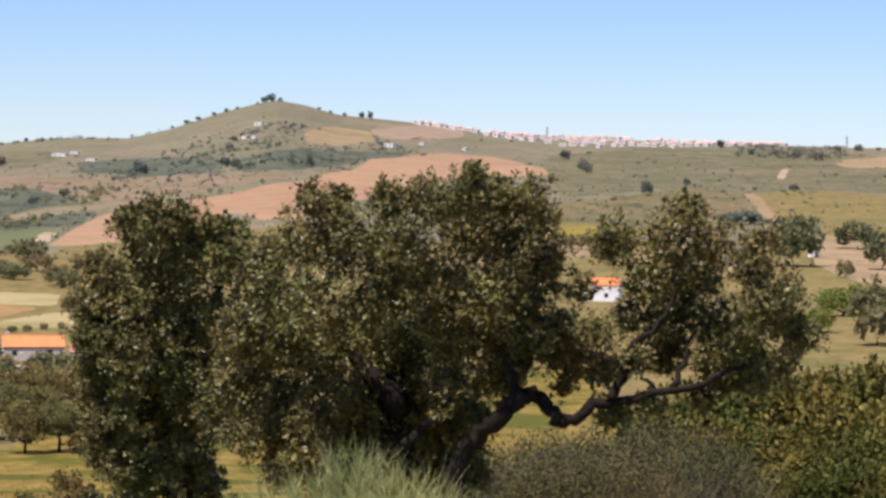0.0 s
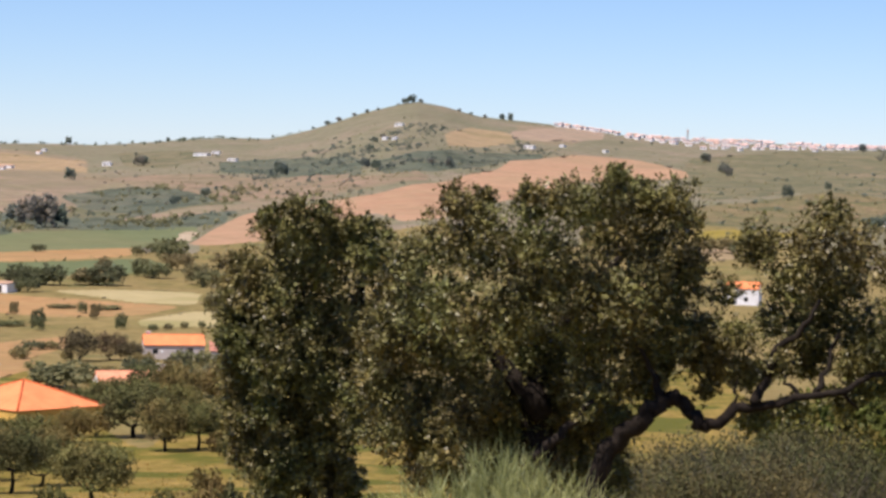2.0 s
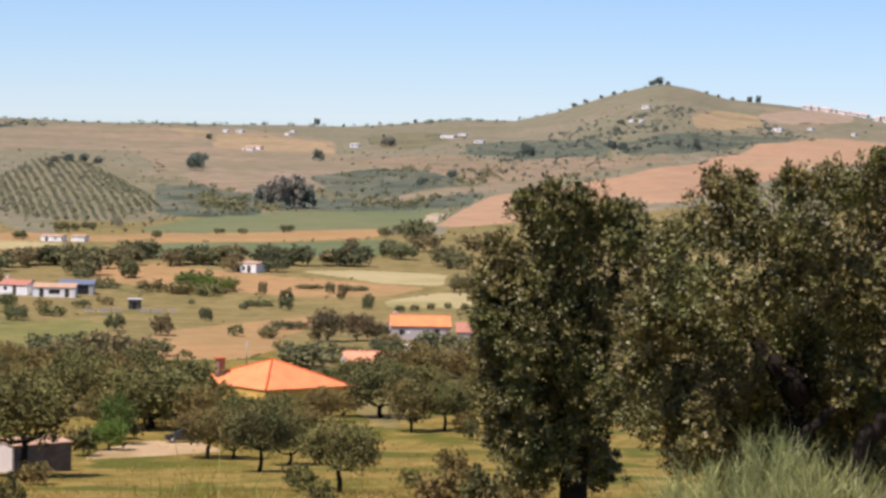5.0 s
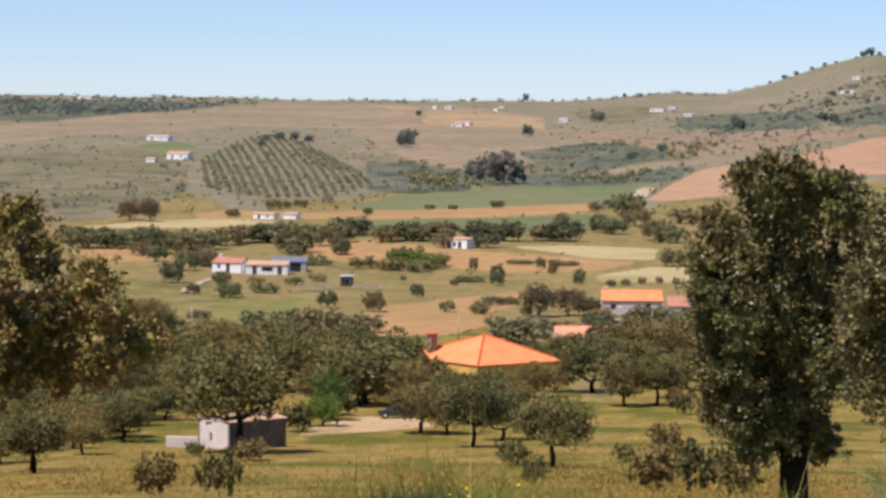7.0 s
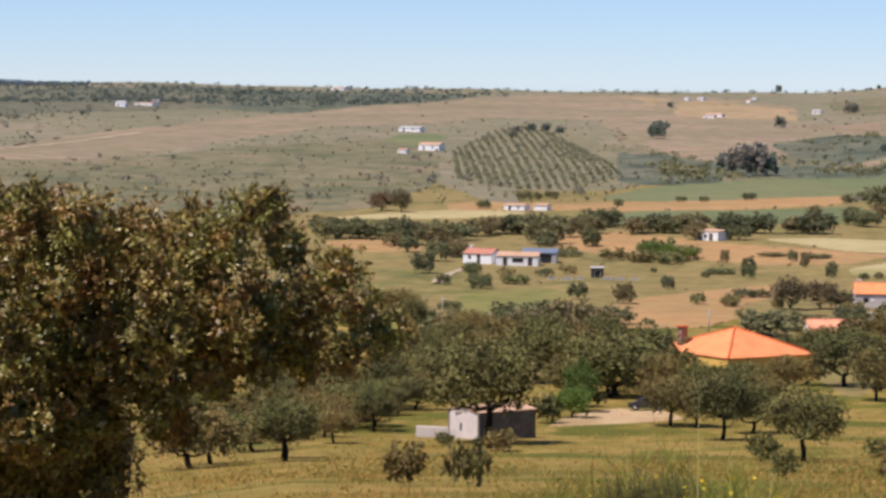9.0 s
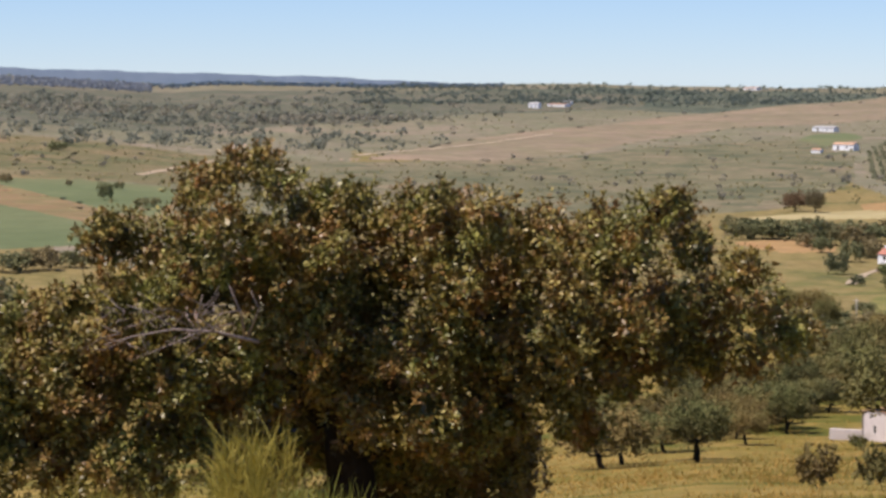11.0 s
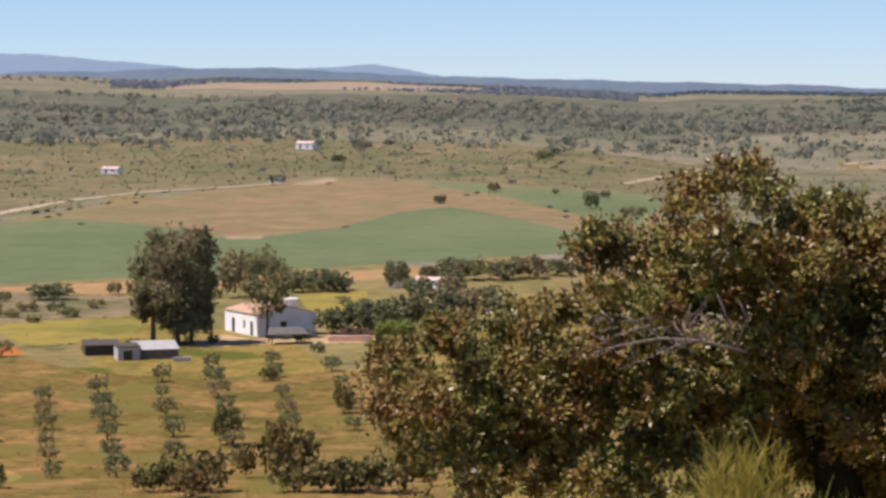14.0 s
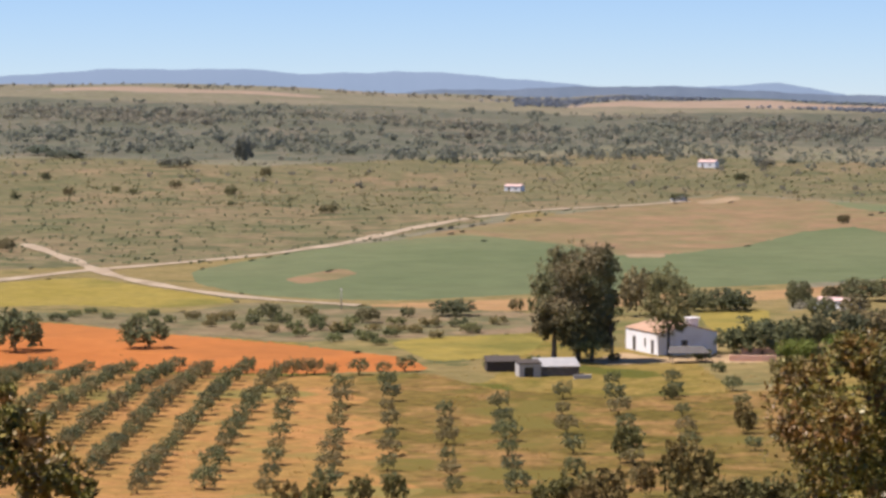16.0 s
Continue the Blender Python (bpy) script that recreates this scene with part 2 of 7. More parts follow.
BROOM_LEAF = leaf_shader("broom_twig", [(0.26, 0.25, 0.085), (0.40, 0.38, 0.16), (0.55, 0.52, 0.28)], 0.7, 0.3)
SHRUB_LEAF = leaf_shader("shrub_leaf", [(0.046, 0.052, 0.012), (0.100, 0.106, 0.027), (0.182, 0.18, 0.052)], 0.6, 0.22, 0.15, 1.6)
DRY_LEAF = leaf_shader("twiggy_leaf", [(0.062, 0.060, 0.026), (0.096, 0.091, 0.038), (0.145, 0.134, 0.060)], 0.8, 0.2)
DARKBROOM = leaf_shader("dark_broom_twig", [(0.07, 0.066, 0.024), (0.12, 0.11, 0.04), (0.19, 0.17, 0.068)], 0.75, 0.2)
BLOSSOM = leaf_shader("yellow_blossom", [(0.55, 0.42, 0.03), (0.72, 0.57, 0.06)], 0.6, 0.3)
GREENBROOM = leaf_shader("broom_yellow_twig", [(0.19, 0.19, 0.036), (0.30, 0.285, 0.060), (0.41, 0.37, 0.085)], 0.7, 0.35)
TURF = leaf_shader("turf_blade", [(0.19, 0.15, 0.032), (0.30, 0.21, 0.057), (0.40, 0.275, 0.088)], 0.85, 0.3)
GREENTURF = leaf_shader("green_turf_blade", [(0.15, 0.155, 0.03), (0.20, 0.19, 0.045), (0.27, 0.23, 0.065)], 0.85, 0.3)
STRAW = leaf_shader("dry_grass", [(0.36, 0.30, 0.11), (0.48, 0.41, 0.17), (0.26, 0.26, 0.07)], 0.8, 0.3)
# darker than bare bark: the crown's shade on the limbs is in the colour
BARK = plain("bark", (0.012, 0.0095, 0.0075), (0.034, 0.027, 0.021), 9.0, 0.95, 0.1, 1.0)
DEADWOOD = plain("dead_twig", (0.19, 0.15, 0.13), (0.31, 0.25, 0.22), 9.0, 0.9, 0.1)
DRYWOOD = plain("shrub_twig", (0.10, 0.09, 0.065), (0.185, 0.163, 0.122), 9.0, 0.9, 0.1)
GUM_BARK = plain("gum_bark", (0.13, 0.10, 0.08), (0.22, 0.18, 0.15), 4.0, 0.9, 0.1)
WHITEWASH = plain("whitewash", (0.83, 0.84, 0.84), (0.88, 0.89, 0.89), 1.5, 0.9, 0.2, 0.1, (0.74, 0.72, 0.68))
LIMEWASH = plain("old_limewash", (0.56, 0.50, 0.47), (0.66, 0.60, 0.56), 1.5, 0.95, 0.1, 0.2, (0.42, 0.37, 0.33))
GREYWALL = plain("grey_render", (0.42, 0.41, 0.39), (0.52, 0.50, 0.47), 1.2, 0.9, 0.2, 0.2, (0.33, 0.31, 0.28))
# stone darkened: shade on the barn's long wall is put into the colour
STONEWALL = plain("old_stone_wall", (0.125, 0.108, 0.093), (0.215, 0.185, 0.16), 2.5, 0.95, 0.1, 0.4, (0.10, 0.087, 0.073))
YELLOWWALL = plain("yellow_render", (0.62, 0.40, 0.10), (0.68, 0.45, 0.13), 1.2, 0.9, 0.2)
ROOF_ORANGE = tiles("orange_tiles", (0.70, 0.225, 0.085), (0.78, 0.275, 0.115))
ROOF_RED = tiles("red_tiles", (0.38, 0.165, 0.115), (0.46, 0.21, 0.15))
ROOF_OLD = tiles("old_clay_tiles", (0.42, 0.26, 0.17), (0.52, 0.34, 0.23))
ROOF_PINK = tiles("faded_tiles", (0.66, 0.27, 0.15), (0.74, 0.33, 0.20))
ROOF_VILLAGE = tiles("village_tiles", (0.60, 0.42, 0.37), (0.70, 0.51, 0.46))
RIDGE = plain("ridge_tiles", (0.50, 0.10, 0.03), (0.58, 0.13, 0.045), 5.0)
SHEET = plain("weathered_sheet", (0.32, 0.32, 0.31), (0.44, 0.43, 0.41), 0.8, 0.6, 0.4, 0.0, (0.35, 0.30, 0.26))
OLDSHEET = plain("dull_sheet", (0.10, 0.095, 0.09), (0.15, 0.14, 0.13), 0.8, 0.9, 0.1, 0.0, (0.09, 0.08, 0.07))
TERRACOTTA = plain("terracotta_plaster", (0.72, 0.43, 0.30), (0.80, 0.50, 0.36), 1.5, 0.9, 0.1, 0.1, (0.62, 0.38, 0.27))
DARKWOOD = plain("dark_timber", (0.055, 0.045, 0.038), (0.10, 0.085, 0.07), 6.0)
DARKPANE = plain("dark_opening", (0.02, 0.022, 0.026), (0.035, 0.037, 0.042), 2.0, 0.25, 0.5)
BRICKWORK = plain("brick_chimney", (0.24, 0.15, 0.11), (0.33, 0.21, 0.15), 9.0)
SOLAR = plain("blue_panel", (0.13, 0.155, 0.20), (0.18, 0.21, 0.26), 2.0, 0.3, 0.5)
CONCRETE = plain("concrete_pole", (0.35, 0.33, 0.29), (0.45, 0.42, 0.37), 4.0)
# distance haze is put into the material: dark base under a blue glow
HAZY_HILLS = plain("hazy_far_hills", (0.03, 0.04, 0.05), (0.045, 0.055, 0.07), 0.002, 1.0, 0.0)
HAZY_HILLS.node_tree.nodes["Principled BSDF"].inputs["Emission Color"].default_value = (0.30, 0.41, 0.56, 1)
HAZY_HILLS.node_tree.nodes["Principled BSDF"].inputs["Emission Strength"].default_value = 0.62
# woods tinted blue, the haze before them put into the base colour
HAZY_WOODRIDGE = plain("hazy_wooded_ridge", (0.10, 0.135, 0.18), (0.125, 0.16, 0.205), 0.02, 1.0, 0.0)

# ---- mesh helpers ----


def mesh_of(name, verts, faces, mats=(), smooth=False):
    me = bpy.data.meshes.new(name)
    me.from_pydata([tuple(v) for v in verts], [], [tuple(f) for f in faces])
    for m in mats:
        me.materials.append(m)
    if smooth:
        me.polygons.foreach_set("use_smooth", [True] * len(me.polygons))
    me.update()
    return me


def quads_mesh(name, verts, quads, mats):
    """A mesh from arrays of corners and four-sided faces."""
    me = bpy.data.meshes.new(name)
    verts, quads = np.asarray(verts, np.float32), np.asarray(quads, np.int32)
    me.vertices.add(len(verts))
    me.vertices.foreach_set("co", verts.ravel())
    me.loops.add(quads.size)
    me.loops.foreach_set("vertex_index", quads.ravel())
    me.polygons.add(len(quads))
    me.polygons.foreach_set("loop_start", np.arange(0, quads.size, 4, dtype=np.int32))
    for m in mats:
        me.materials.append(m)
    me.update(calc_edges=True)
    return me


def part(name, me, parent=None, label="", at=None):
    ob = new(name, me)
    if parent is not None:
        ob.parent = parent
    if at is not None:
        ob.matrix_basis = at
    if label:
        tagged(ob, label)
    return ob


def place(b, r):
    """World x, y of a bearing and distance from the lookout."""
    return r * math.sin(radians(b)), r * math.cos(radians(b))


def box_bm(bm, x0, x1, y0, y1, z0, z1):
    v = [bm.verts.new(c) for c in ((x0, y0, z0), (x1, y0, z0), (x1, y1, z0), (x0, y1, z0), (x0, y0, z1), (x1, y0, z1), (x1, y1, z1), (x0, y1, z1))]
    for f in ((3, 2, 1, 0), (4, 5, 6, 7), (0, 1, 5, 4), (1, 2, 6, 5), (2, 3, 7, 6), (3, 0, 4, 7)):
        bm.faces.new([v[i] for i in f])


def bm_mesh(name, bm, mat, bevel=0.0):
    if bevel:
        bmesh.ops.bevel(bm, geom=bm.edges[:], offset=bevel, segments=1, affect="EDGES")
    bmesh.ops.recalc_face_normals(bm, faces=bm.faces[:])
    me = bpy.data.meshes.new(name)
    bm.to_mesh(me)
    bm.free()
    me.materials.append(mat)
    return me


def boxes(name, mat, *dims, bevel=0.0):
    bm = bmesh.new()
    for d in dims:
        box_bm(bm, *d)
    return bm_mesh(name, bm, mat, bevel)


def tube_arrays(points, radii, sides=8, wobble=0.0, rng=None):
    """Corners and faces of a tapered limb along points."""
    pts = [Vector(p) for p in points]
    vs, fs = [], []
    for i, p in enumerate(pts):
        d = (pts[min(i + 1, len(pts) - 1)] - pts[max(i - 1, 0)]).normalized()
        a = d.cross(Vector((0.31, 0.9, 0.17))).normalized()
        c = d.cross(a)
        for k in range(sides):
            th = 2 * math.pi * k / sides
            rr = radii[i] * (1 + (rng.uniform(-wobble, wobble) if rng else 0))
            vs.append(p + (a * math.cos(th) + c * math.sin(th)) * rr)
    for i in range(len(pts) - 1):
        for k in range(sides):
            j = (k + 1) % sides
            fs.append((i * sides + k, i * sides + j, (i + 1) * sides + j, (i + 1) * sides + k))
    fs.append(tuple(range(sides))[::-1])
    fs.append(tuple((len(pts) - 1) * sides + k for k in range(sides)))
    return vs, fs


def tubes(name, mat, limbs, sides=8, wobble=0.0, seed=0):
    rng = random.Random(seed)
    V, Fc = [], []
    for k, (pts, rad) in enumerate(limbs):
        vs, fs = tube_arrays(pts, rad, sides, wobble, rng)
        Fc += [tuple(i + len(V) for i in f) for f in fs]
        V += vs
    return mesh_of(name, V, Fc, (mat,), True)


def curve_points(a, b, bend, n=6, rng=None, jag=0.0):
    """A bent run of points from a to b."""
    a, b, bend = Vector(a), Vector(b), Vector(bend)
    out = []
    for i in range(n + 1):
        u = i / n
        p = a.lerp(b, u) + bend * (4 * u * (1 - u))
        if rng and 0 < i < n:
            p += Vector((rng.uniform(-jag, jag), rng.uniform(-jag, jag), rng.uniform(-jag, jag)))
        out.append(p)
    return out


def sprigs(name, tufts, count, leaf, mat, seed, slim=0.5, core=(), core_count=0, core_leaf=0.0, spray=1.0):
    """A crown of leafy sprigs: rosettes of folded leaves round each tuft (x, y, z, radius, outward axis), over a darker inside of loose leaves."""
    g = np.random.default_rng(seed)
    T = np.asarray(tufts, float)
    per = max(3, count // len(T))
    k = np.repeat(np.arange(len(T)), per)
    n = len(k)
    axis = T[k, 4:7]
    d = axis * 0.55 + g.normal(size=(n, 3)) * 0.75
    d /= np.linalg.norm(d, axis=1)[:, None]
    p = T[k, :3] + d * (T[k, 3] * spray * g.uniform(0.25, 1.1, n))[:, None]
    L = leaf * g.uniform(0.6, 1.3, n)
    if core_count:
        C = np.asarray(core, float)
        w = C[:, 3] * C[:, 5]
        c = g.choice(len(C), core_count, p=w / w.sum())
        u = g.normal(size=(core_count, 3))
        u *= (g.uniform(0, 1, core_count) ** 0.4 * 0.74 / np.linalg.norm(u, axis=1))[:, None]
        p = np.concatenate([p, C[c, :3] + u * C[c, 3:6]])
        d = np.concatenate([d, g.normal(size=(core_count, 3))])
        axis = np.concatenate([axis, g.normal(size=(core_count, 3))])
        L = np.concatenate([L, core_leaf * g.uniform(0.7, 1.3, core_count)])
        d /= np.linalg.norm(d, axis=1)[:, None]
    nrm = axis - d * (axis * d).sum(1)[:, None] + g.normal(size=p.shape) * 0.35
    side = np.cross(d, nrm)
    side /= np.linalg.norm(side, axis=1)[:, None]
    up = np.cross(side, d)
    L = L[:, None]
    V = np.stack([p - d * L * 0.5, p + side * L * 0.5 * slim - up * L * 0.08, p + d * L * 0.5 - up * L * 0.06, p - side * L * 0.5 * slim - up * L * 0.08], 1).reshape(-1, 3)
    return quads_mesh(name, V, np.arange(len(V)).reshape(-1, 4), (mat,))


def blades(name, mat, count, spread, tall, wide, lean, seed, arch=0.35):
    """A tuft of thin curved stems fanning up from the soil."""
    g = np.random.default_rng(seed)
    base = np.stack([g.normal(size=count) * spread, g.normal(size=count) * spread, np.full(count, -0.1)], -1)
    out = np.stack([base[:, 0] / spread * lean + g.normal(size=count) * 0.22, base[:, 1] / spread * lean + g.normal(size=count) * 0.22, np.ones(count)], -1)
    out /= np.linalg.norm(out, axis=1)[:, None]
    L = (tall * g.uniform(0.45, 1.05, count))[:, None]
    side = np.cross(out, g.normal(size=out.shape))
    side /= np.linalg.norm(side, axis=1)[:, None]
    bend = out * np.array([1, 1, 0.0]) * arch + g.normal(size=out.shape) * 0.06
    V = []
    for u, w in ((0.0, 1.0), (0.4, 0.9), (0.75, 0.7), (1.0, 0.12)):
        p = base + out * L * u + bend * L * u * u
        V += [p - side * wide * w / 2, p + side * wide * w / 2]
    V = np.stack(V, 1).reshape(-1, 3)
    k = np.arange(count)[:, None] * 8
    Q = np.concatenate([k + np.array([[0, 1, 3, 2]]), k + np.array([[2, 3, 5, 4]]), k + np.array([[4, 5, 7, 6]])])
    return quads_mesh(name, V, Q, (mat,))


# ---- the land ----
EYE = 1.6          # eye height over the lookout's soil; the lookout's soil is z = 0 at the origin


def table(text):
    return np.array([[float(v) for v in row.split()] for row in text.strip().splitlines()])


# drop below the eye (metres) by distance, for bearings of 0, -20 and -34 degrees
DROPS = table("""
0    1.6  1.6  1.6
10   2.6  2.7  3.0
30   4.8  5.0  6.4
60   8.7  9.2  12.0
120  16.5 17.5 22.0
200  26.5 27.5 32.0
250  32.0 33.2 37.0
300  36.0 37.2 40.0
350  38.2 39.0 39.6
400  39.5 40.2 38.6
520  40.5 41.2 38.0
650  41.0 41.5 37.4
800  40.8 41.0 35.8
1000 39.5 39.0 33.0
""")
# skyline: bearing, elevation above the eye's level (degrees)
SKYLINE = table("""
-180.00 0.200
-60.00 0.150
-51.70 0.491
-49.48 0.513
-46.68 0.466
-43.87 0.320
-40.48 0.204
-39.35 0.270
-36.10 0.175
-33.85 0.080
-33.15 0.059
-30.54 -0.098
-29.76 -0.037
-26.38 -0.094
-23.83 -0.073
-20.72 -0.121
-18.50 -0.137
-16.26 -0.152
-14.19 -0.203
-11.97 -0.173
-9.73 -0.175
-8.82 -0.109
-7.93 -0.028
-7.38 -0.001
-6.32 0.012
-5.48 0.214
-4.48 0.542
-3.69 0.744
-3.35 0.805
-2.79 0.722
-2.11 0.539
-1.43 0.469
-0.53 0.379
0.72 0.225
1.96 0.139
3.54 0.102
5.34 0.057
6.90 0.021
8.77 0.011
14.00 0.200
180.00 0.200
""")
RIM = 2800.0       # distance of the skyline's crest
# share of the climb from the valley's far edge to the crest, by distance
CLIMB = table("""
1000 0
1250 0.30
1600 0.58
2000 0.78
2400 0.92
2800 1.0
""")


def ground_raw(b, r):
    """Height of the land at bearing b (degrees, clockwise from +y) and distance r from the lookout."""
    b, r = np.broadcast_arrays(np.asarray(b, float), np.asarray(r, float))
    b = np.where(b > 40, 40 - (b - 40) * 100 / 140, b)   # behind the lookout the land swings back, so that its ends meet
    side = np.clip((b + 34.0) / 14.0, 0, 1)
    mid = np.clip((b + 20.0) / 20.0, 0, 1)
    d0, d1, d2 = (np.interp(r, DROPS[:, 0], DROPS[:, i]) for i in (1, 2, 3))
    drop = np.where(b > -20, d1 + (d0 - d1) * mid, d2 + (d1 - d2) * side)
    drop1k = np.where(b > -20, 39.0 + 0.5 * mid, 33.0 + 6.0 * side)
    e1 = -np.degrees(np.arctan(drop1k / 1000.0))
    sky = np.interp(b, SKYLINE[:, 0], SKYLINE[:, 1])
    e = e1 + (sky - e1) * np.interp(r, CLIMB[:, 0], CLIMB[:, 1])
    far = r * np.tan(np.radians(e))
    back = RIM * np.tan(np.radians(sky)) - (r - RIM) * 0.012
    return EYE + np.where(r <= 1000, -drop, np.where(r <= RIM, far, back))


def ground(b, r):
    """The land with its gentle swells."""
    b, r = np.broadcast_arrays(np.asarray(b, float), np.asarray(r, float))
    x, y = r * np.sin(np.radians(b)), r * np.cos(np.radians(b))
    swell = (np.sin(x / 61 + 0.4) * np.sin(y / 83 + 1.1) + 0.6 * np.sin(x / 27 + y / 39)) * 0.35
    swell = swell * np.clip((r - 40) / 200, 0, 1) * np.clip(r / 500, 0.5, 2.2)
    return ground_raw(b, r) + swell


def height(b, r):
    return float(ground(b, r))


# bearings and distances of the corners of fields, tracks and yards
FIELDS = []


def field(kind, corners):
    FIELDS.append((kind, corners))


field("scrub_green", "-14.18 1510, -11.95 1430, -9.49 1595, -7.01 1515, -7.00 1300, -7.90 1185, -10.83 1110, -14.17 1095")
field("scrub_brown", "-13.52 1775, -10.84 1795, -7.01 1770, -4.53 1650, -5.20 1415, -7.01 1420, -9.72 1685, -11.95 1455, -13.51 1510")
field("dark_scrub", "-6.57 2060, -4.54 1850, -4.42 1640, -6.34 1750")
field("tan_field", "-2.80 2135, -2.29 2345, -1.50 2340, -1.38 2145, -2.73 1895")
field("brown_slope", "-1.39 2715, -0.49 2720, 0.07 2470, -0.26 2220, -1.27 2190")
field("red_field", "-7.89 1055, -7.45 1165, -6.55 1295, -5.20 1365, -4.07 1385, -2.83 1495, -1.82 1685, -1.38 1870, -0.14 2025, 0.87 2090, 2.27 1885, 1.55 1755, 0.76 1705, -0.69 1520, -1.81 1340, -2.82 1210, -3.61 1180, -4.17 1240, -5.19 1175, -6.31 1110, -7.44 1050")
field("meadow", "-4.05 1040, -4.05 1125, -2.93 1170, -1.79 1140, -0.66 1075, 2.69 1080")
field("brown_slope", "-19.50 2000, -17.38 2230, -14.46 2685, -12.88 2645, -11.30 2455, -9.94 2250, -9.88 1990, -11.74 1850, -13.55 1915, -15.58 1875, -17.38 1900, -19.61 1820")
field("tan_field", "-12.31 2335, -11.41 2370, -9.77 2135, -10.61 1955, -11.86 2060")
field("tan_field", "-13.89 2410, -13.10 2615, -12.31 2395, -12.99 2230")
field("brown_slope", "-14.00 1915, -9.94 1975, -8.35 1555, -9.48 1310, -11.74 1320, -13.10 1505")
field("scrub_green", "-10.27 1320, -9.48 1575, -8.35 1545, -7.00 1270, -7.67 1195, -10.15 1170")
field("grove_soil", "-16.93 1245, -16.26 1490, -15.47 1775, -14.45 1755, -13.55 1420, -12.87 1135, -13.43 1045, -14.90 1020, -16.48 1040")
field("dark_scrub", "-13.55 1420, -12.42 1395, -11.40 1185, -11.51 1095, -12.87 1075")
field("green_field", "-13.88 976, -12.86 1065, -10.60 1135, -7.73 1190, -7.69 1130, -8.00 1025, -10.60 994, -12.86 954")
field("orange_soil", "-16.93 930, -16.25 944, -14.67 924, -13.09 956, -10.60 994, -8.93 1015, -9.02 954, -11.16 910, -13.31 886, -15.12 892, -16.81 900")
field("pale_field", "-19.27 858, -17.93 892, -16.70 900, -15.12 880, -16.02 858, -17.93 852")
field("green_field", "-13.54 880, -11.16 906, -8.79 942, -8.22 896, -9.46 824, -13.54 812")
field("orange_soil", "-19.50 726, -18.49 744, -17.37 732, -17.35 694, -18.49 686")
field("pale_field", "-10.61 750, -9.46 758, -7.60 752, -7.71 700, -8.89 706")
field("orange_soil", "-14.89 766, -13.54 784, -12.86 766, -11.16 730, -9.46 712, -7.99 692, -8.78 664, -10.59 658, -12.17 682, -13.76 696, -14.67 708")
field("pale_field", "-8.89 648, -7.76 678, -6.97 676, -6.97 628, -8.77 628")
field("meadow", "-15.45 620, -13.76 662, -12.17 662, -10.59 648, -10.24 608, -12.28 576, -13.98 562, -14.89 582")
field("orange_soil", "-13.92 520, -12.85 554, -11.15 586, -10.22 600, -10.24 566, -11.03 532, -10.75 512, -11.71 474, -13.52 472")
field("green_meadow", "-16.97 508, -16.52 556, -14.89 578, -14.27 552, -15.23 518, -16.47 502")
field("bare_yard", "-14.87 307, -14.42 322, -13.51 334, -12.43 330, -12.03 318, -13.51 311")
field("dark_scrub", "-29.02 2305, -25.74 2445, -22.40 2695, -19.48 2560, -16.10 2575, -16.77 2235, -19.48 1935, -22.07 1985, -25.74 1760, -29.02 1590")
field("green_field", "-18.46 1405, -17.90 1550, -17.11 1595, -16.77 1515, -17.89 1385")
field("forest_floor", "-52.37 2385, -48.37 2175, -43.87 2290, -39.35 2115, -34.13 2110, -34.13 1600, -37.11 1560, -39.35 1550, -42.74 1455, -45.00 1300, -47.25 1345, -52.38 1400")
field("warm_pasture", "-52.38 1365, -48.94 1360, -46.69 1245, -44.77 1235, -42.40 1135, -41.83 884, -45.01 770, -48.39 698, -52.40 668")
field("pink_field", "-50.71 2675, -48.37 2650, -45.45 2525, -45.30 2440, -46.45 2420, -48.37 2440, -50.71 2500")
field("pink_field", "-40.71 2370, -38.79 2560, -35.99 2800, -34.13 2800, -34.13 2440, -38.23 2340")
field("orange_soil", "-41.04 572, -36.54 594, -34.11 618, -34.11 584, -36.53 568, -41.61 538, -43.88 540, -44.56 550")
field("scrub_green", "-33.00 1190, -27.12 1182, -24.90 1210, -22.43 1284, -19.95 1436, -18.14 1498, -17.01 1338, -17.01 1058, -18.36 912, -20.85 864, -22.88 812, -27.12 804, -31.00 900")
field("brown_slope", "-27.60 1200, -26.46 1224, -24.90 1446, -22.66 1604, -19.50 2012, -17.02 2248, -14.99 2668, -13.08 2428, -12.52 2060, -15.89 1860, -17.92 1762, -19.73 1634, -22.32 1308, -24.90 1210")
field("warm_pasture", "-46.70 1245, -44.77 1235, -44.00 840, -42.40 900, -39.30 970, -38.00 1070, -36.90 1095, -35.60 1045, -33.60 975, -30.40 940, -29.00 1180, -33.00 1350, -39.35 1480, -43.00 1400")
field("stubble", "-44.00 790, -38.60 1000, -36.94 1090, -34.60 1000, -30.60 930, -30.60 760, -32.00 720, -36.90 740, -39.20 700, -42.40 790")
field("green_field", "-47.98 664, -46.75 710, -45.41 760, -43.39 798, -42.37 818, -40.56 780, -39.20 722, -38.07 744, -36.94 772, -35.81 838, -34.80 862, -33.56 806, -32.00 736, -31.33 700, -31.32 662, -32.44 648, -34.68 624, -36.94 610, -41.24 582, -43.73 562, -45.53 566, -46.87 580, -47.87 616")
field("stubble", "-43.28 800, -42.37 838, -41.02 878, -39.21 958, -38.02 1060, -36.94 1088, -35.82 1034, -34.69 936, -33.68 876, -31.94 778, -32.11 732, -33.56 802, -34.80 856, -35.81 832, -36.94 768, -38.07 740, -39.20 718, -40.56 774, -42.37 812")
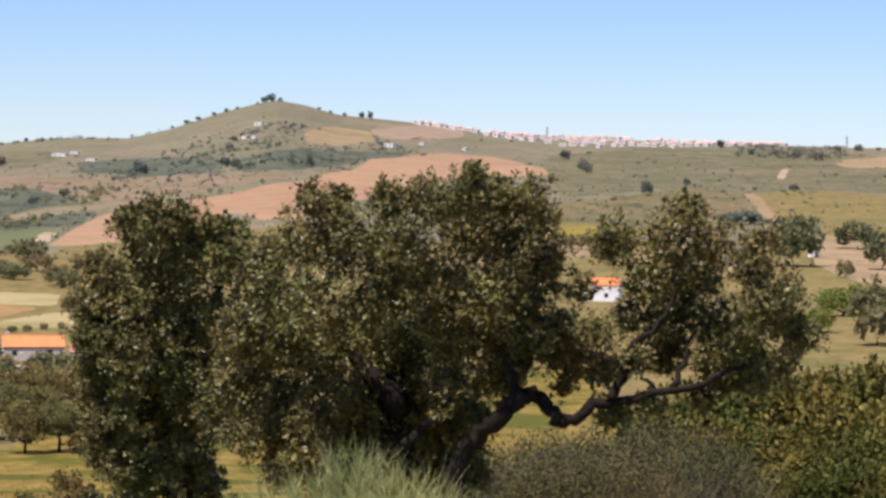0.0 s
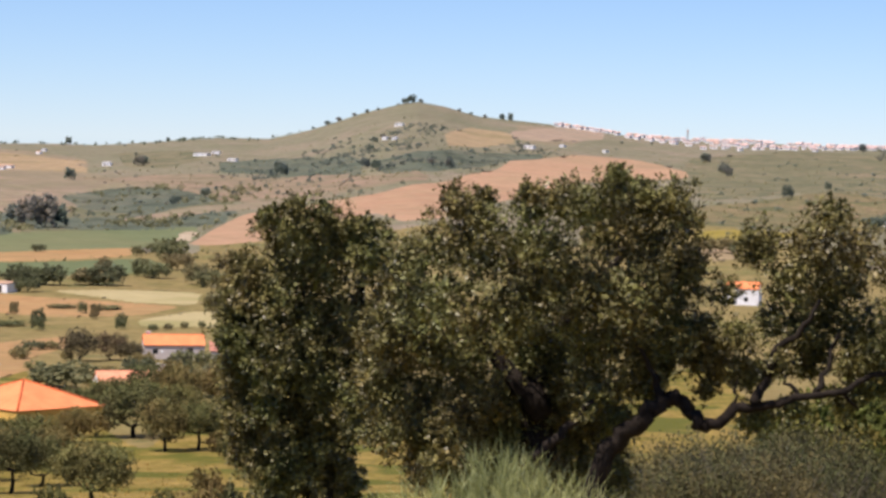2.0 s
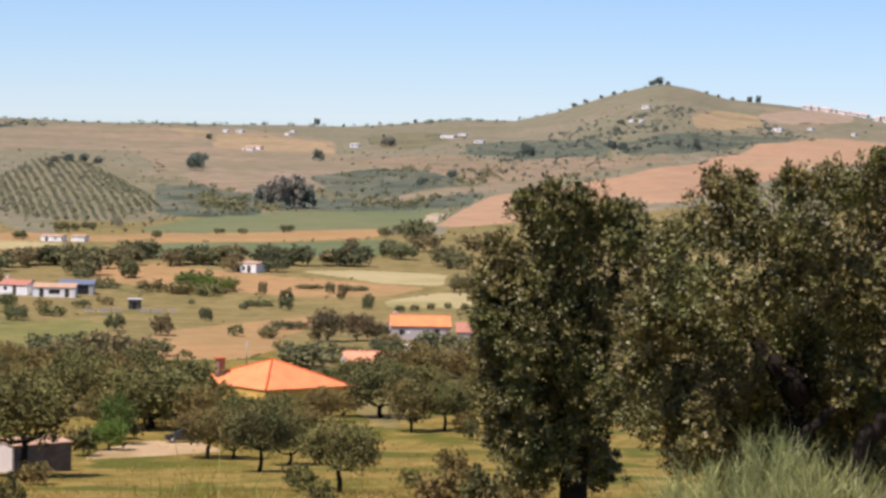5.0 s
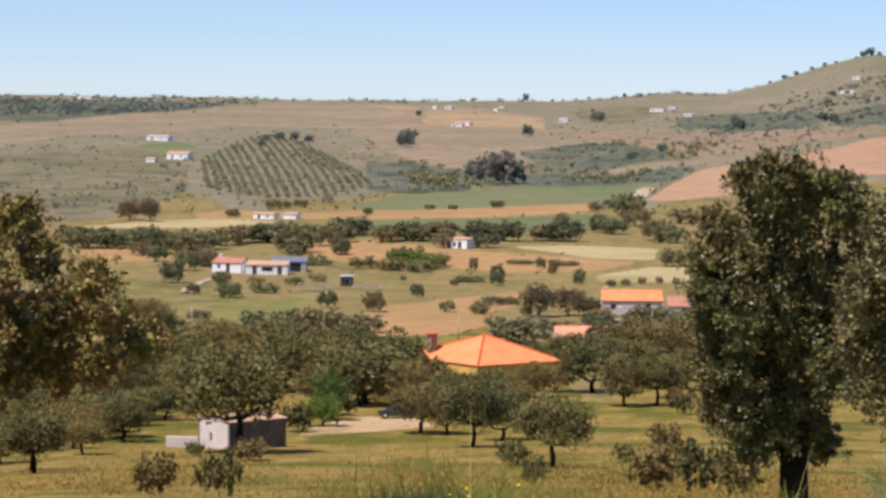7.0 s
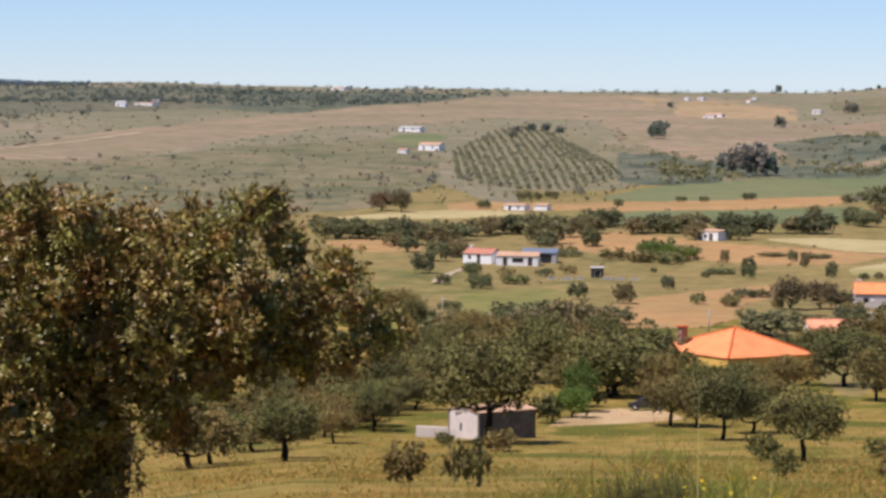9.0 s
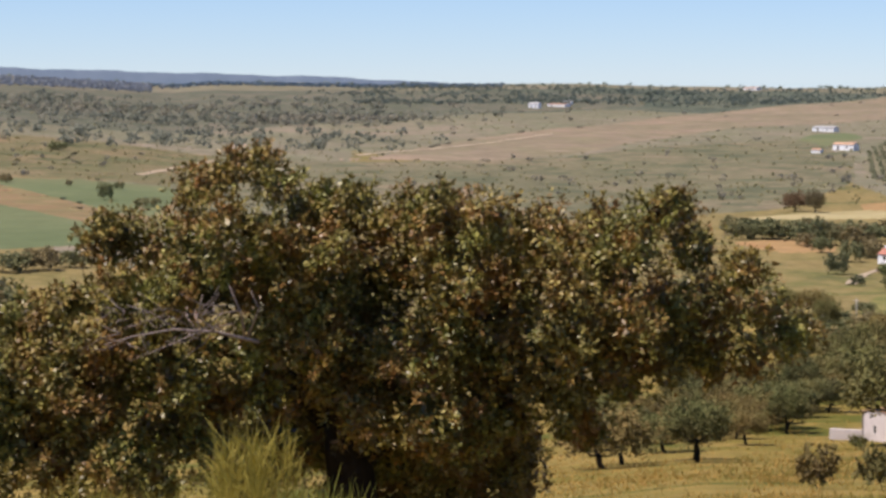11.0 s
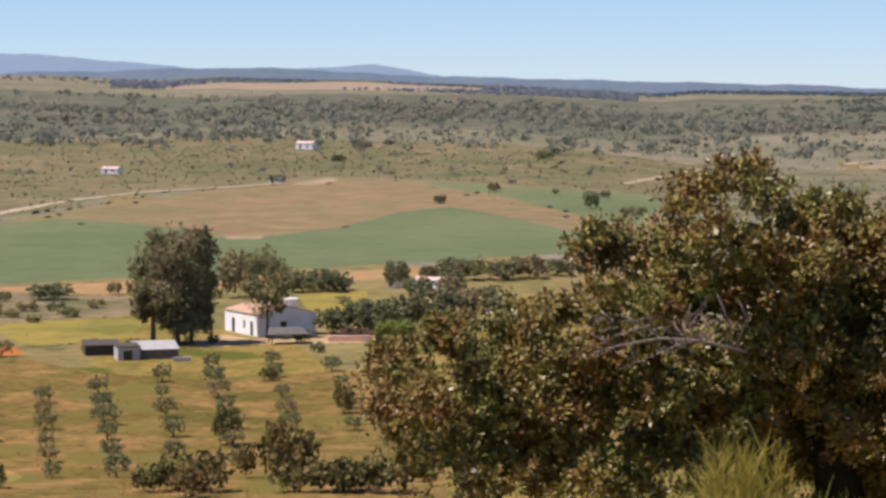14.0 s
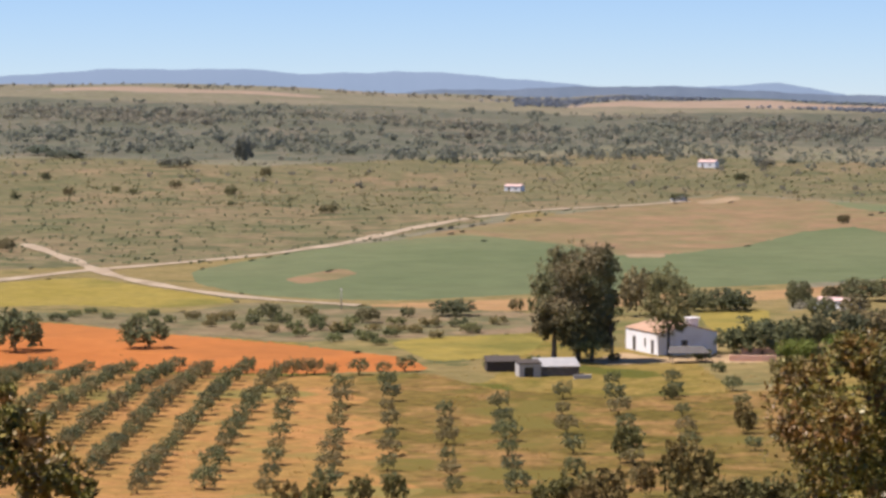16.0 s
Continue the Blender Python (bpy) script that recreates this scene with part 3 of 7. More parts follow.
field("green_field", "-35.39 1024, -33.58 964, -32.44 958, -30.42 926, -30.86 770, -31.54 780, -32.45 830, -33.80 912, -34.82 960")
field("tan_field", "-37.91 1026, -37.11 1078, -36.94 1050, -37.62 996")
field("tan_field", "-39.32 732, -38.52 734, -38.50 718, -39.20 716")
field("stubble", "-46.14 628, -45.64 648, -44.96 668, -44.63 650, -45.08 626, -45.81 612")
field("meadow", "-52.07 614, -50.07 652, -49.06 622, -46.82 558, -48.40 532, -52.07 544")
field("red_soil", "-52.08 516, -50.75 516, -48.96 492, -46.14 468, -43.65 444, -43.18 424, -46.15 418, -48.40 422, -52.09 430")
field("yellow_grass", "-44.10 472, -41.61 494, -40.87 478, -41.27 448, -43.20 438")
field("yellow_grass", "-37.88 540, -36.42 544, -36.42 510, -37.20 482, -37.65 504")
field("bare_yard", "-40.02 440, -39.34 456, -38.67 446, -37.09 452, -36.31 448, -36.60 437, -37.6 438, -38.6 437, -39.75 433")
field("orchard_soil", "-52.42 424, -48.40 418, -46.15 414, -43.20 420, -42.06 397, -39.34 390, -35.97 397, -34.85 355, -34.83 205, -52.45 210")
field("orchard_grass", "-45.13 418, -43.20 420, -42.06 397, -39.34 390, -35.97 397, -34.85 355, -34.83 205, -42.52 202, -44.57 273, -43.20 300, -44.57 314, -43.54 332, -44.90 345, -43.88 359, -45.13 371, -44.33 386, -45.47 396, -44.56 408")
field("scrub_green", "1.97 2165, 4.67 2595, 8.77 2470, 9.58 1635, 7.92 1685, 5.80 1620, 4.68 1615, 2.20 1495")
field("warm_pasture", "2.20 1430, 3.56 1520, 5.24 1660, 6.03 1580, 6.15 1285, 4.69 1250, 2.21 1240")
field("meadow", "6.03 1580, 6.92 1680, 7.92 1670, 9.58 1590, 9.59 1280, 6.93 1285, 6.26 1375")
field("tan_field", "6.00 1605, 6.31 1565, 6.76 1300, 6.48 1280, 6.20 1470")
field("yellow_grass", "2.21 1195, 3.34 1225, 4.69 1190, 3.34 1140, 2.21 1140")
field("tan_field", "7.38 1205, 8.05 1190, 9.60 1120, 9.61 818, 8.28 870, 7.39 978")
field("tan_field", "2.33 1080, 3.12 1105, 3.35 1020, 2.45 974")
field("tan_field", "7.74 2255, 8.68 2420, 9.56 2545, 9.57 2210, 8.02 2115")
field("dark_scrub", "-39.39 2800, -36.51 2800, -33.15 2800, -29.76 2800, -26.38 2800, -25.37 2795, -27.51 2800, -30.89 2800, -35.39 2780, -39.39 2615")
field("forest_floor", "-39.40 2140, -35.40 2290, -30.90 2370, -26.38 2425, -21.16 2420, -21.16 2050, -24.14 1890, -26.38 1690, -29.77 1500, -32.03 1490, -35.41 1560, -39.41 1580")
field("dark_scrub", "-43.41 2800, -39.80 2800, -37.67 2800, -34.13 2795, -34.13 2560, -37.11 2800, -39.80 2800, -43.19 2800")
field("tan_field", "-12.36 2150, -11.97 2270, -11.07 2310, -9.89 2000, -9.89 1935, -11.07 1945, -12.30 1960")
field("dark_scrub", "-13.46 1390, -12.51 1425, -11.50 1195, -11.33 1100, -12.84 1080, -13.50 1105")
field("scrub_green", "-9.60 1570, -9.15 1605, -8.65 1530, -8.81 1330, -9.49 1350")
field("dark_scrub", "-10.04 1260, -8.58 1310, -7.00 1330, -6.89 1260, -7.90 1210, -9.93 1180")
field("warm_pasture", "-52.41 546, -48.40 532, -46.82 558, -44.56 548, -40.93 534, -40.93 492, -43.88 478, -46.14 470, -48.96 494, -50.75 520, -52.41 518")
field("yellow_grass", "-52.40 620, -50.07 646, -49.06 616, -46.93 560, -48.39 546, -50.63 558, -52.40 554")
field("scrub_brown", "-10.25 1812, -8.85 1854, -7.28 1806, -4.68 1598, -3.10 1560, -3.15 1494, -4.67 1424, -5.58 1452, -6.25 1456, -7.27 1498, -8.06 1590, -9.18 1648")
field("dark_scrub", "-7.28 2038, -6.27 2094, -5.36 1972, -4.40 1734, -4.45 1602, -5.36 1688, -6.26 1796, -7.28 1830")
field("dark_scrub", "-4.23 1712, -3.56 1774, -2.43 1882, -0.85 1996, -0.84 1916, -1.86 1770, -2.87 1580, -4.00 1570")
field("dark_scrub", "-10.47 1506, -9.18 1616, -8.06 1570, -7.29 1450, -8.05 1338, -8.84 1282, -9.96 1344")
field("dark_scrub", "-12.52 1326, -11.08 1318, -9.40 1218, -8.05 1244, -6.93 1342, -7.15 1206, -8.05 1182, -9.17 1164, -12.51 1136")
field("brown_slope", "-9.40 1230, -8.73 1270, -7.72 1350, -6.25 1444, -4.79 1420, -5.80 1384, -7.15 1296, -8.28 1238")
field("pink_field", "-1.48 2378, -0.52 2758, 0.38 2800, 0.39 2476, -0.74 2254, -1.42 2242")
field("tan_field", "-12.31 2290, -11.53 2280, -10.31 2100, -9.90 1996, -10.86 1950, -11.86 1976, -12.20 2144")
field("scrub_green", "-9.31 2388, -7.85 2378, -7.62 2076, -8.29 1938, -9.19 1990")


def inside(poly, b, s):
    hit = np.zeros(b.shape, bool)
    x0, y0 = poly[-1]
    for x1, y1 in poly:
        cross = (y0 > s) != (y1 > s)
        hit ^= cross & (b < (x1 - x0) * (s - y0) / (y1 - y0 + 1e-12) + x0)
        x0, y0 = x1, y1
    return hit


def outline(corners):
    """The edge of a plot as a closed run of close points (bearing, log of distance): corners cut, sides wandering a little."""
    poly = np.array([tuple(map(float, c.split())) for c in corners.split(",")])
    poly[:, 1] = np.log(poly[:, 1])
    nxt, prv = np.roll(poly, -1, 0), np.roll(poly, 1, 0)
    poly = np.stack([poly + (prv - poly) * 0.14, poly + (prv + nxt - 2 * poly) * 0.05, poly + (nxt - poly) * 0.14], 1).reshape(-1, 2)
    run = []
    for p, q in zip(poly, np.roll(poly, -1, 0)):
        n = max(1, int(max(abs(q[0] - p[0]) / 0.04, abs(q[1] - p[1]) / 0.008)))
        run += [p + (q - p) * k / n for k in range(n)]
    run = np.array(run)
    wob = np.sin(run[:, 0] * 29 + np.sin(run[:, 1] * 40) * 2) * 0.5 + np.sin(run[:, 0] * 71 + run[:, 1] * 90) * 0.35
    return run + wob[:, None] * np.array([0.02, 0.0022])


def build_land():
    bearing = np.concatenate([np.arange(-180, -54, 3.0), np.arange(-54, -22, 0.11), np.arange(-22, -3, 0.07), np.arange(-3, 14, 0.1), np.arange(14, 180, 3.0)])
    dist = [3.0, 4.0]
    while dist[-1] < 4900:
        r = dist[-1]
        step = 2.0 if r < 30 else 6.0 if r < 330 else 2.5 if r < 400 else min(2.1 * (r / 400) ** 2, 17.0) if r < 1150 else 24.0 if r < 2800 else 120.0
        dist.append(r + step)
    dist = np.array(dist)
    B, R = np.meshgrid(bearing, dist, indexing="ij")
    nb, nr = B.shape
    names = list(LAND)
    plots = [(names.index(kind), outline(corners)) for kind, corners in FIELDS]
    # the grid's nearest corners move onto the edges of the plots
    edges = np.concatenate([run for _, run in plots])
    fi, fj = np.interp(edges[:, 0], bearing, np.arange(nb)), np.interp(np.exp(edges[:, 1]), dist, np.arange(nr))
    gi, gj = np.rint(fi).astype(int), np.rint(fj).astype(int)
    order = np.argsort(-((fi - gi) ** 2 + (fj - gj) ** 2))
    on = np.zeros(B.shape, bool)
    B[gi[order], gj[order]], R[gi[order], gj[order]], on[gi[order], gj[order]] = edges[order, 0], np.exp(edges[order, 1]), True
    V = np.stack([R * np.sin(np.radians(B)), R * np.cos(np.radians(B)), ground(B, R)], -1).reshape(-1, 3)
    i, j = (q.ravel() for q in np.meshgrid(np.arange(nb), np.arange(nr - 1), indexing="ij"))
    k = (i + 1) % nb
    c00, c01, c11, c10 = i * nr + j, i * nr + j + 1, k * nr + j + 1, k * nr + j
    on = on.ravel()
    other = (on[c01] & on[c10] & ~(on[c00] & on[c11]))[:, None]
    T = np.concatenate([np.where(other, np.stack([c00, c01, c10], -1), np.stack([c00, c01, c11], -1)), np.where(other, np.stack([c01, c11, c10], -1), np.stack([c00, c11, c10], -1))])
    # the spot at the camera's feet: a fan of wide triangles round one point
    spoke = np.unique(np.searchsorted(bearing, np.arange(-180, 178, 3.0))) * nr
    V = np.concatenate([V, [(0, 0, float(ground(np.zeros(1), np.zeros(1))[0]))]])
    T = np.concatenate([T, np.stack([np.full(len(spoke), nb * nr), spoke, np.roll(spoke, -1)], -1)])
    flat_b, flat_r = np.append(B.ravel(), 0.0), np.append(R.ravel(), 0.0)
    me = bpy.data.meshes.new("ground")
    me.vertices.add(len(V))
    me.vertices.foreach_set("co", V.astype(np.float32).ravel())
    me.loops.add(T.size)
    me.loops.foreach_set("vertex_index", T.astype(np.int32).ravel())
    me.polygons.add(len(T))
    me.polygons.foreach_set("loop_start", np.arange(0, T.size, 3, dtype=np.int32))
    for kind in names:
        me.materials.append(LAND[kind])
    me.update(calc_edges=True)
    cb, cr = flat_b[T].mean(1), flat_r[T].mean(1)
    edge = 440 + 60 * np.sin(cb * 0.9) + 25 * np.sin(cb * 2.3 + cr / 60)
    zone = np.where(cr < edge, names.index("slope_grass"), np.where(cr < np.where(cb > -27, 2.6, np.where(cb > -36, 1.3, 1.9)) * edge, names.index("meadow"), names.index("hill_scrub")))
    cl = np.log(np.maximum(cr, 1.0))
    for kind, run in plots:
        near = np.flatnonzero((cb > run[:, 0].min()) & (cb < run[:, 0].max()) & (cl > run[:, 1].min()) & (cl < run[:, 1].max()))
        zone[near[inside(run, cb[near], cl[near])]] = kind
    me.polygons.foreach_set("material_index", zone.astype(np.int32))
    me.polygons.foreach_set("use_smooth", np.ones(len(me.polygons), bool))
    return tagged(new("ground", me), "rolling countryside of dry grass, scrub and ploughed fields", "ground", kind="structure")


build_land()

# farm tracks: width in metres, then bearings and distances
TRACKS = [
    (2.2, "-17.08 582, -16.92 606, -16.70 622, -16.53 630"),
    (5.0, "-52.18 626, -51.07 650, -50.07 670, -48.05 700, -46.36 732, -45.01 772, -43.65 838, -42.49 890"),
    (4.0, "-42.34 896, -40.93 946, -39.24 982, -38.06 1025"),
    (4.0, "-51.22 770, -50.35 712, -49.57 652, -48.39 604, -46.93 570, -45.46 554, -44.56 548"),
    (4.0, "-31.31 1005, -30.46 1110, -29.78 1175"),
    (3.5, "-26.95 1230, -26.28 1270, -24.70 1380, -23.02 1515"),
    (5.0, "6.82 2080, 6.71 1855"),
    (6.0, "-8.03 1080, -7.90 1130, -7.83 1155"),
    (4.0, "-22.85 2105, -23.47 2055"),
]

for width, line in TRACKS:
    pts = [place(*map(float, p.split())) for p in line.split(",")]
    path = []
    for (x0, y0), (x1, y1) in zip(pts, pts[1:]):
        n = max(2, int(math.hypot(x1 - x0, y1 - y0) / 5))
        path += [(x0 + (x1 - x0) * i / n, y0 + (y1 - y0) * i / n) for i in range(n)]
    path = np.array(path + [pts[-1]])
    for _ in range(6):
        path[1:-1] = (path[:-2] + path[1:-1] * 2 + path[2:]) / 4
    d = np.gradient(path, axis=0)
    d /= np.linalg.norm(d, axis=1)[:, None]
    side = np.stack([-d[:, 1], d[:, 0]], -1)
    V, m = [], len(path)
    for k in (-0.5, 0.0, 0.5):
        q = path + side * width * k * (1 + 0.25 * np.sin(np.arange(m) * 0.7))[:, None]
        bb, rr = np.degrees(np.arctan2(q[:, 0], q[:, 1])), np.hypot(q[:, 0], q[:, 1])
        V.append(np.column_stack([q, ground(bb, rr) + (0.35 if k == 0 else 0.12)]))
    Q = [(k * m + i, k * m + i + 1, (k + 1) * m + i + 1, (k + 1) * m + i) for k in (0, 1) for i in range(m - 1)]
    tagged(new("dirt_road", quads_mesh("dirt_road", np.concatenate(V), Q, (LAND["dirt_track"],))), "pale dusty farm track between the fields", "road", kind="structure")


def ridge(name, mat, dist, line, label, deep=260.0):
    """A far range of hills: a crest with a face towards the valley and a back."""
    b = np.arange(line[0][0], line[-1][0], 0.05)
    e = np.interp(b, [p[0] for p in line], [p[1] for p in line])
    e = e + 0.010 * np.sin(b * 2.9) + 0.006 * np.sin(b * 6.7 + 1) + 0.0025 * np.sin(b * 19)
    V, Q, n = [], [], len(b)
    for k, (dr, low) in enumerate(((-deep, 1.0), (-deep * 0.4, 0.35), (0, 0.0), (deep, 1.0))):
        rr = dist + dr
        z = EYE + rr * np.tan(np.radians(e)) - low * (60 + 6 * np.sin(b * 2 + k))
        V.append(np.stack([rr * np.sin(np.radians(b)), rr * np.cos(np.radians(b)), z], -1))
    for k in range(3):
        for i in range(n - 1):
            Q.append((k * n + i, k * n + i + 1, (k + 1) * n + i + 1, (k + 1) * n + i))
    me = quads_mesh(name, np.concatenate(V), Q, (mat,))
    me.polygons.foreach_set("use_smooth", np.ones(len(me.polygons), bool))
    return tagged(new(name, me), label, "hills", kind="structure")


ridge("backdrop", HAZY_HILLS, 4600, [(-60, 0.3), (-52, 0.62), (-49.8, 0.79), (-48, 0.80), (-46.4, 0.78), (-45.8, 0.70), (-44.4, 0.72), (-43.8, 0.76), (-42.7, 0.70),
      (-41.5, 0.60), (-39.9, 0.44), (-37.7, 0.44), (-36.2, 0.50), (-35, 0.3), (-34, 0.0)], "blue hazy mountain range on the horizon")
ridge("hazy_wooded_ridge", HAZY_WOODRIDGE, 3150, [(-44.6, 0.22), (-43.4, 0.37), (-41.6, 0.39), (-39.8, 0.45), (-37.7, 0.42), (-36, 0.30), (-34.3, 0.25), (-32, 0.18), (-29.8, 0.12),
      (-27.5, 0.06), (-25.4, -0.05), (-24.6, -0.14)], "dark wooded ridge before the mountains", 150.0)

# ---- plants ----


def tree_proto(kind, seed):
    """One free-standing tree of about its true size; returns the thing, its height and its width."""
    g = random.Random(seed)
    # height, width, leaf size, leaves, leaf, bare share of the height, lobes, limbs
    tall, wide, leaf, n, mat, low, lobes, limbs = {
        "oak": (7.0, 8.0, 0.30, 3000, FAR_LEAF, 0.12, 40, 4), "midoak": (7.0, 8.0, 0.38, 1700, FAR_LEAF, 0.08, 32, 2), "talloak": (7.0, 8.0, 0.25, 4800, FAR_LEAF, 0.25, 42, 5), "redoak": (7.0, 8.0, 0.36, 2200, RED_LEAF, 0.08, 24, 3),
        "greentree": (7.0, 8.0, 0.36, 2200, GREEN_LEAF, 0.06, 24, 2), "olive": (3.0, 3.3, 0.22, 760, OLIVE_LEAF, 0.12, 18, 1),
        "pine": (14.0, 14.0, 1.6, 640, HAZY_PINE_LEAF, 0.0, 20, 0),
        "cypress": (4.0, 0.9, 0.16, 900, HAZY_PINE_LEAF, 0.0, 14, 0), "bush": (2.5, 3.5, 0.28, 620, FAR_LEAF, 0.0, 16, 2), "farbush": (2.5, 3.5, 0.34, 420, BUSH_LEAF, 0.0, 14, 1), "fartree": (5.0, 6.5, 0.50, 800, HAZY_VALLEY_LEAF, 0.0, 20, 0), "hilltree": (5.0, 6.5, 0.50, 800, HAZY_HILL_LEAF, 0.0, 20, 0),
        "shrub_green": (4.0, 4.0, 0.15, 5200, SHRUB_LEAF, 0.0, 17, 3), "shrub_dry": (3.0, 3.5, 0.08, 4600, DRY_LEAF, 0.0, 30, 4)}[kind]
    root = new({"olive": "olive_tree", "pine": "pine_tree", "bush": "shrub", "farbush": "shrub", "cypress": "cypress", "greentree": "leafy_tree",
                "shrub_green": "shrub", "shrub_dry": "shrub"}.get(kind, "holm_oak"))
    crown = (1 - low) * tall
    lobed, tufts = [(0, 0, tall - crown * 0.56, wide * 0.33, wide * 0.33, crown * 0.40)], []
    for i in range(lobes):
        # round the dome, a little more at the sides and top than below
        a, v = i * 2.4 + g.uniform(-0.4, 0.4), -0.75 + 1.7 * (i + 0.5) / lobes
        flat = math.sqrt(max(0.0, 1 - min(abs(v), 1.0) ** 2.4))
        s = g.uniform(0.11, 0.17) * wide
        reach = g.uniform(0.72, 1.06)
        c = Vector((wide * 0.36 * flat * reach * math.cos(a), wide * 0.36 * flat * reach * math.sin(a), tall - crown * 0.55 + crown * 0.36 * v * reach))
        lobed.append((*c, s, s, min(s, crown * 0.2)))
        for k in range(max(3, n // lobes // 9)):
            u = Vector((g.gauss(0, 1), g.gauss(0, 1), g.gauss(0, 1) + 0.35)).normalized()
            tufts.append((*(c + Vector((u.x * s, u.y * s, u.z * min(s, crown * 0.2))) * g.uniform(0.6, 1.05)), s * g.uniform(0.3, 0.5), *(u + c.normalized() * 0.3 + Vector((0, 0, 0.5))).normalized()))
    base, fork = Vector((0, 0, -0.3)), Vector((g.uniform(-0.06, 0.06) * wide, g.uniform(-0.06, 0.06) * wide, tall * (low + 0.12 if low < 0.3 else low * 0.62)))
    rt = 0.034 * tall if low > 0.05 else 0.014 * tall
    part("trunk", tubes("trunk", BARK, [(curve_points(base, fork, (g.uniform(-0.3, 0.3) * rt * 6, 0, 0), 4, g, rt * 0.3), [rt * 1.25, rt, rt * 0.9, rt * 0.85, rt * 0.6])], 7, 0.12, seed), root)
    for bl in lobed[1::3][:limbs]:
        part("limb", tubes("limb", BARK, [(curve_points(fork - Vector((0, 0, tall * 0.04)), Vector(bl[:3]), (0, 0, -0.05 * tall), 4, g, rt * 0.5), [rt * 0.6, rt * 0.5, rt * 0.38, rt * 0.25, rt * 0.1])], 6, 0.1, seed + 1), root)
    if kind == "shrub_dry":
        part("twig_spray", blades("twig_spray", DRYWOOD, 420, 0.42, tall * 0.98, 0.012, 0.38, seed, 0.25), root)
    thin = {"shrub_dry": 0.06, "olive": 0.22}.get(kind, 0.3)
    part("crown", sprigs("crown", tufts, n, leaf, mat, seed, 0.7, lobed, int(n * thin), leaf * 1.35, 1.2), root)
    return root, tall, wide


LABELS = {"oak": ("dark green holm oak with a rounded crown in dry grass", "tree", "scattered holm oaks"),
          "talloak": ("holm oak with a bare trunk and spreading crown in dry grass", "tree", "scattered holm oaks"),
          "redoak": ("reddish brown leafed tree beside the houses", "tree", "reddish trees"),
          "greentree": ("fresh green garden tree beside the white house", "tree", "garden trees"),
          "olive": ("grey-green young olive tree in a planted row", "olive tree", "orchard olive trees"),
          "pine": ("dense dark green tall tree on the hillside", "tree", "tall hillside trees"),
          "cypress": ("slim dark cypress among the oaks", "tree", ""),
          "bush": ("rounded green shrub growing in dry grass", "shrub", "shrubs on the slope"),
          "farbush": ("low grey-green shrub on a field margin", "shrub", "field shrubs"),
          "shrub_green": ("leafy bright green shrub on the near slope", "shrub", "leafy shrubs"),
          "shrub_dry": ("twiggy grey-brown shrub with sparse leaves", "shrub", "twiggy shrubs"),
          "midoak": ("dark green holm oak with a rounded crown in dry grass", "tree", "scattered holm oaks"),
          "fartree": ("dark rounded holm oak far across the valley", "tree", "far holm oaks"), "hilltree": ("holm oak hazed grey-green on the far hillside", "tree", "hillside holm oaks")}
STOCK = {}


def plant(kind, b, r, h, w, rng):
    """Stand a tree of that height and spread at a bearing and distance."""
    pool = STOCK.setdefault(kind, [])
    if len(pool) < (4 if kind in ("oak", "olive") else 3):
        root, tall, wide = tree_proto(kind, len(pool) * 7 + len(kind))
        tagged(root, *LABELS[kind])
        pool.append((root, tall, wide))
        fresh = True
    else:
        root, tall, wide = rng.choice(pool)
        fresh = False
    x, y = place(b, r)
    m = pose(x, y, height(b, r) - 0.05, 0, 0, rng.uniform(0, 360)) @ Matrix.Diagonal((w / wide, w / wide, h / tall, 1))
    if fresh:
        root.matrix_basis = m
        return root
    sx, sy, sz = root.scale
    return copy_thing(root, m @ Matrix.Diagonal((1 / sx, 1 / sy, 1 / sz, 1)))


# bearing, distance, height, spread
PLANTED = []


def stand(kind, spots):
    PLANTED.append((kind, spots))


stand("talloak", "-12.37 309 5.6 7.0, -11.35 285 6.2 6.8, -9.70 239 7.9 8.0, -20.11 234 5.5 6.0, -16.17 275 9.8 13.5, -7.62 352 7.8 8.3")
stand("oak", "-19.33 288 4.3 5.4, -18.32 307 4.5 5.8, -13.52 354 9.4 14.0, -8.86 371 7.3 9.2")
stand("oak", "-7.74 444 5.7 8.8, -7.18 438 6.1 7.8, -14.43 440 6.9 10.4, -15.34 450 5.3 7.1, -16.01 462 4.1 6.4, -16.80 452 4.5 5.4, -10.12 458 5.0 11.8, -9.44 424 5.0 8.4")
stand("redoak", "-10.01 526 5.7 9.3, -9.39 530 5.2 8.4, -8.99 528 4.2 6.3")
stand("oak", "-13.32 534 5.3 5.9, -14.24 544 4.1 4.1, -10.85 618 3.4 3.7, -12.43 578 2.5 2.9, -9.20 620 2.4 3.4, -11.32 666 2.9 2.1, -9.74 652 2.3 2.1")
stand("oak", "-18.83 744 5.9 11.0, -17.88 720 6.0 12.8, -17.03 718 6.0 9.9, -16.25 764 5.3 10.6, -15.68 778 5.5 10.8, -14.89 732 6.9 11.6, -13.99 722 4.8 5.7, -13.88 804 6.0 13.5, -12.86 778 5.2 10.8, -12.35 776 5.5 10.7, -11.27 776 5.5 10.7, -10.54 774 5.8 9.2, -9.46 776 6.7 12.3")
stand("oak", "-8.50 820 5.2 9.7, -8.05 870 5.5 9.4, -7.43 782 6.5 11.6, -7.10 884 5.9 10.5, -7.31 680 4.0 8.1, -16.36 618 3.1 4.9, -16.19 570 3.4 5.9, -14.67 802 3.8 9.5, -19.39 772 4.6 9.1, -18.27 746 4.4 7.4")
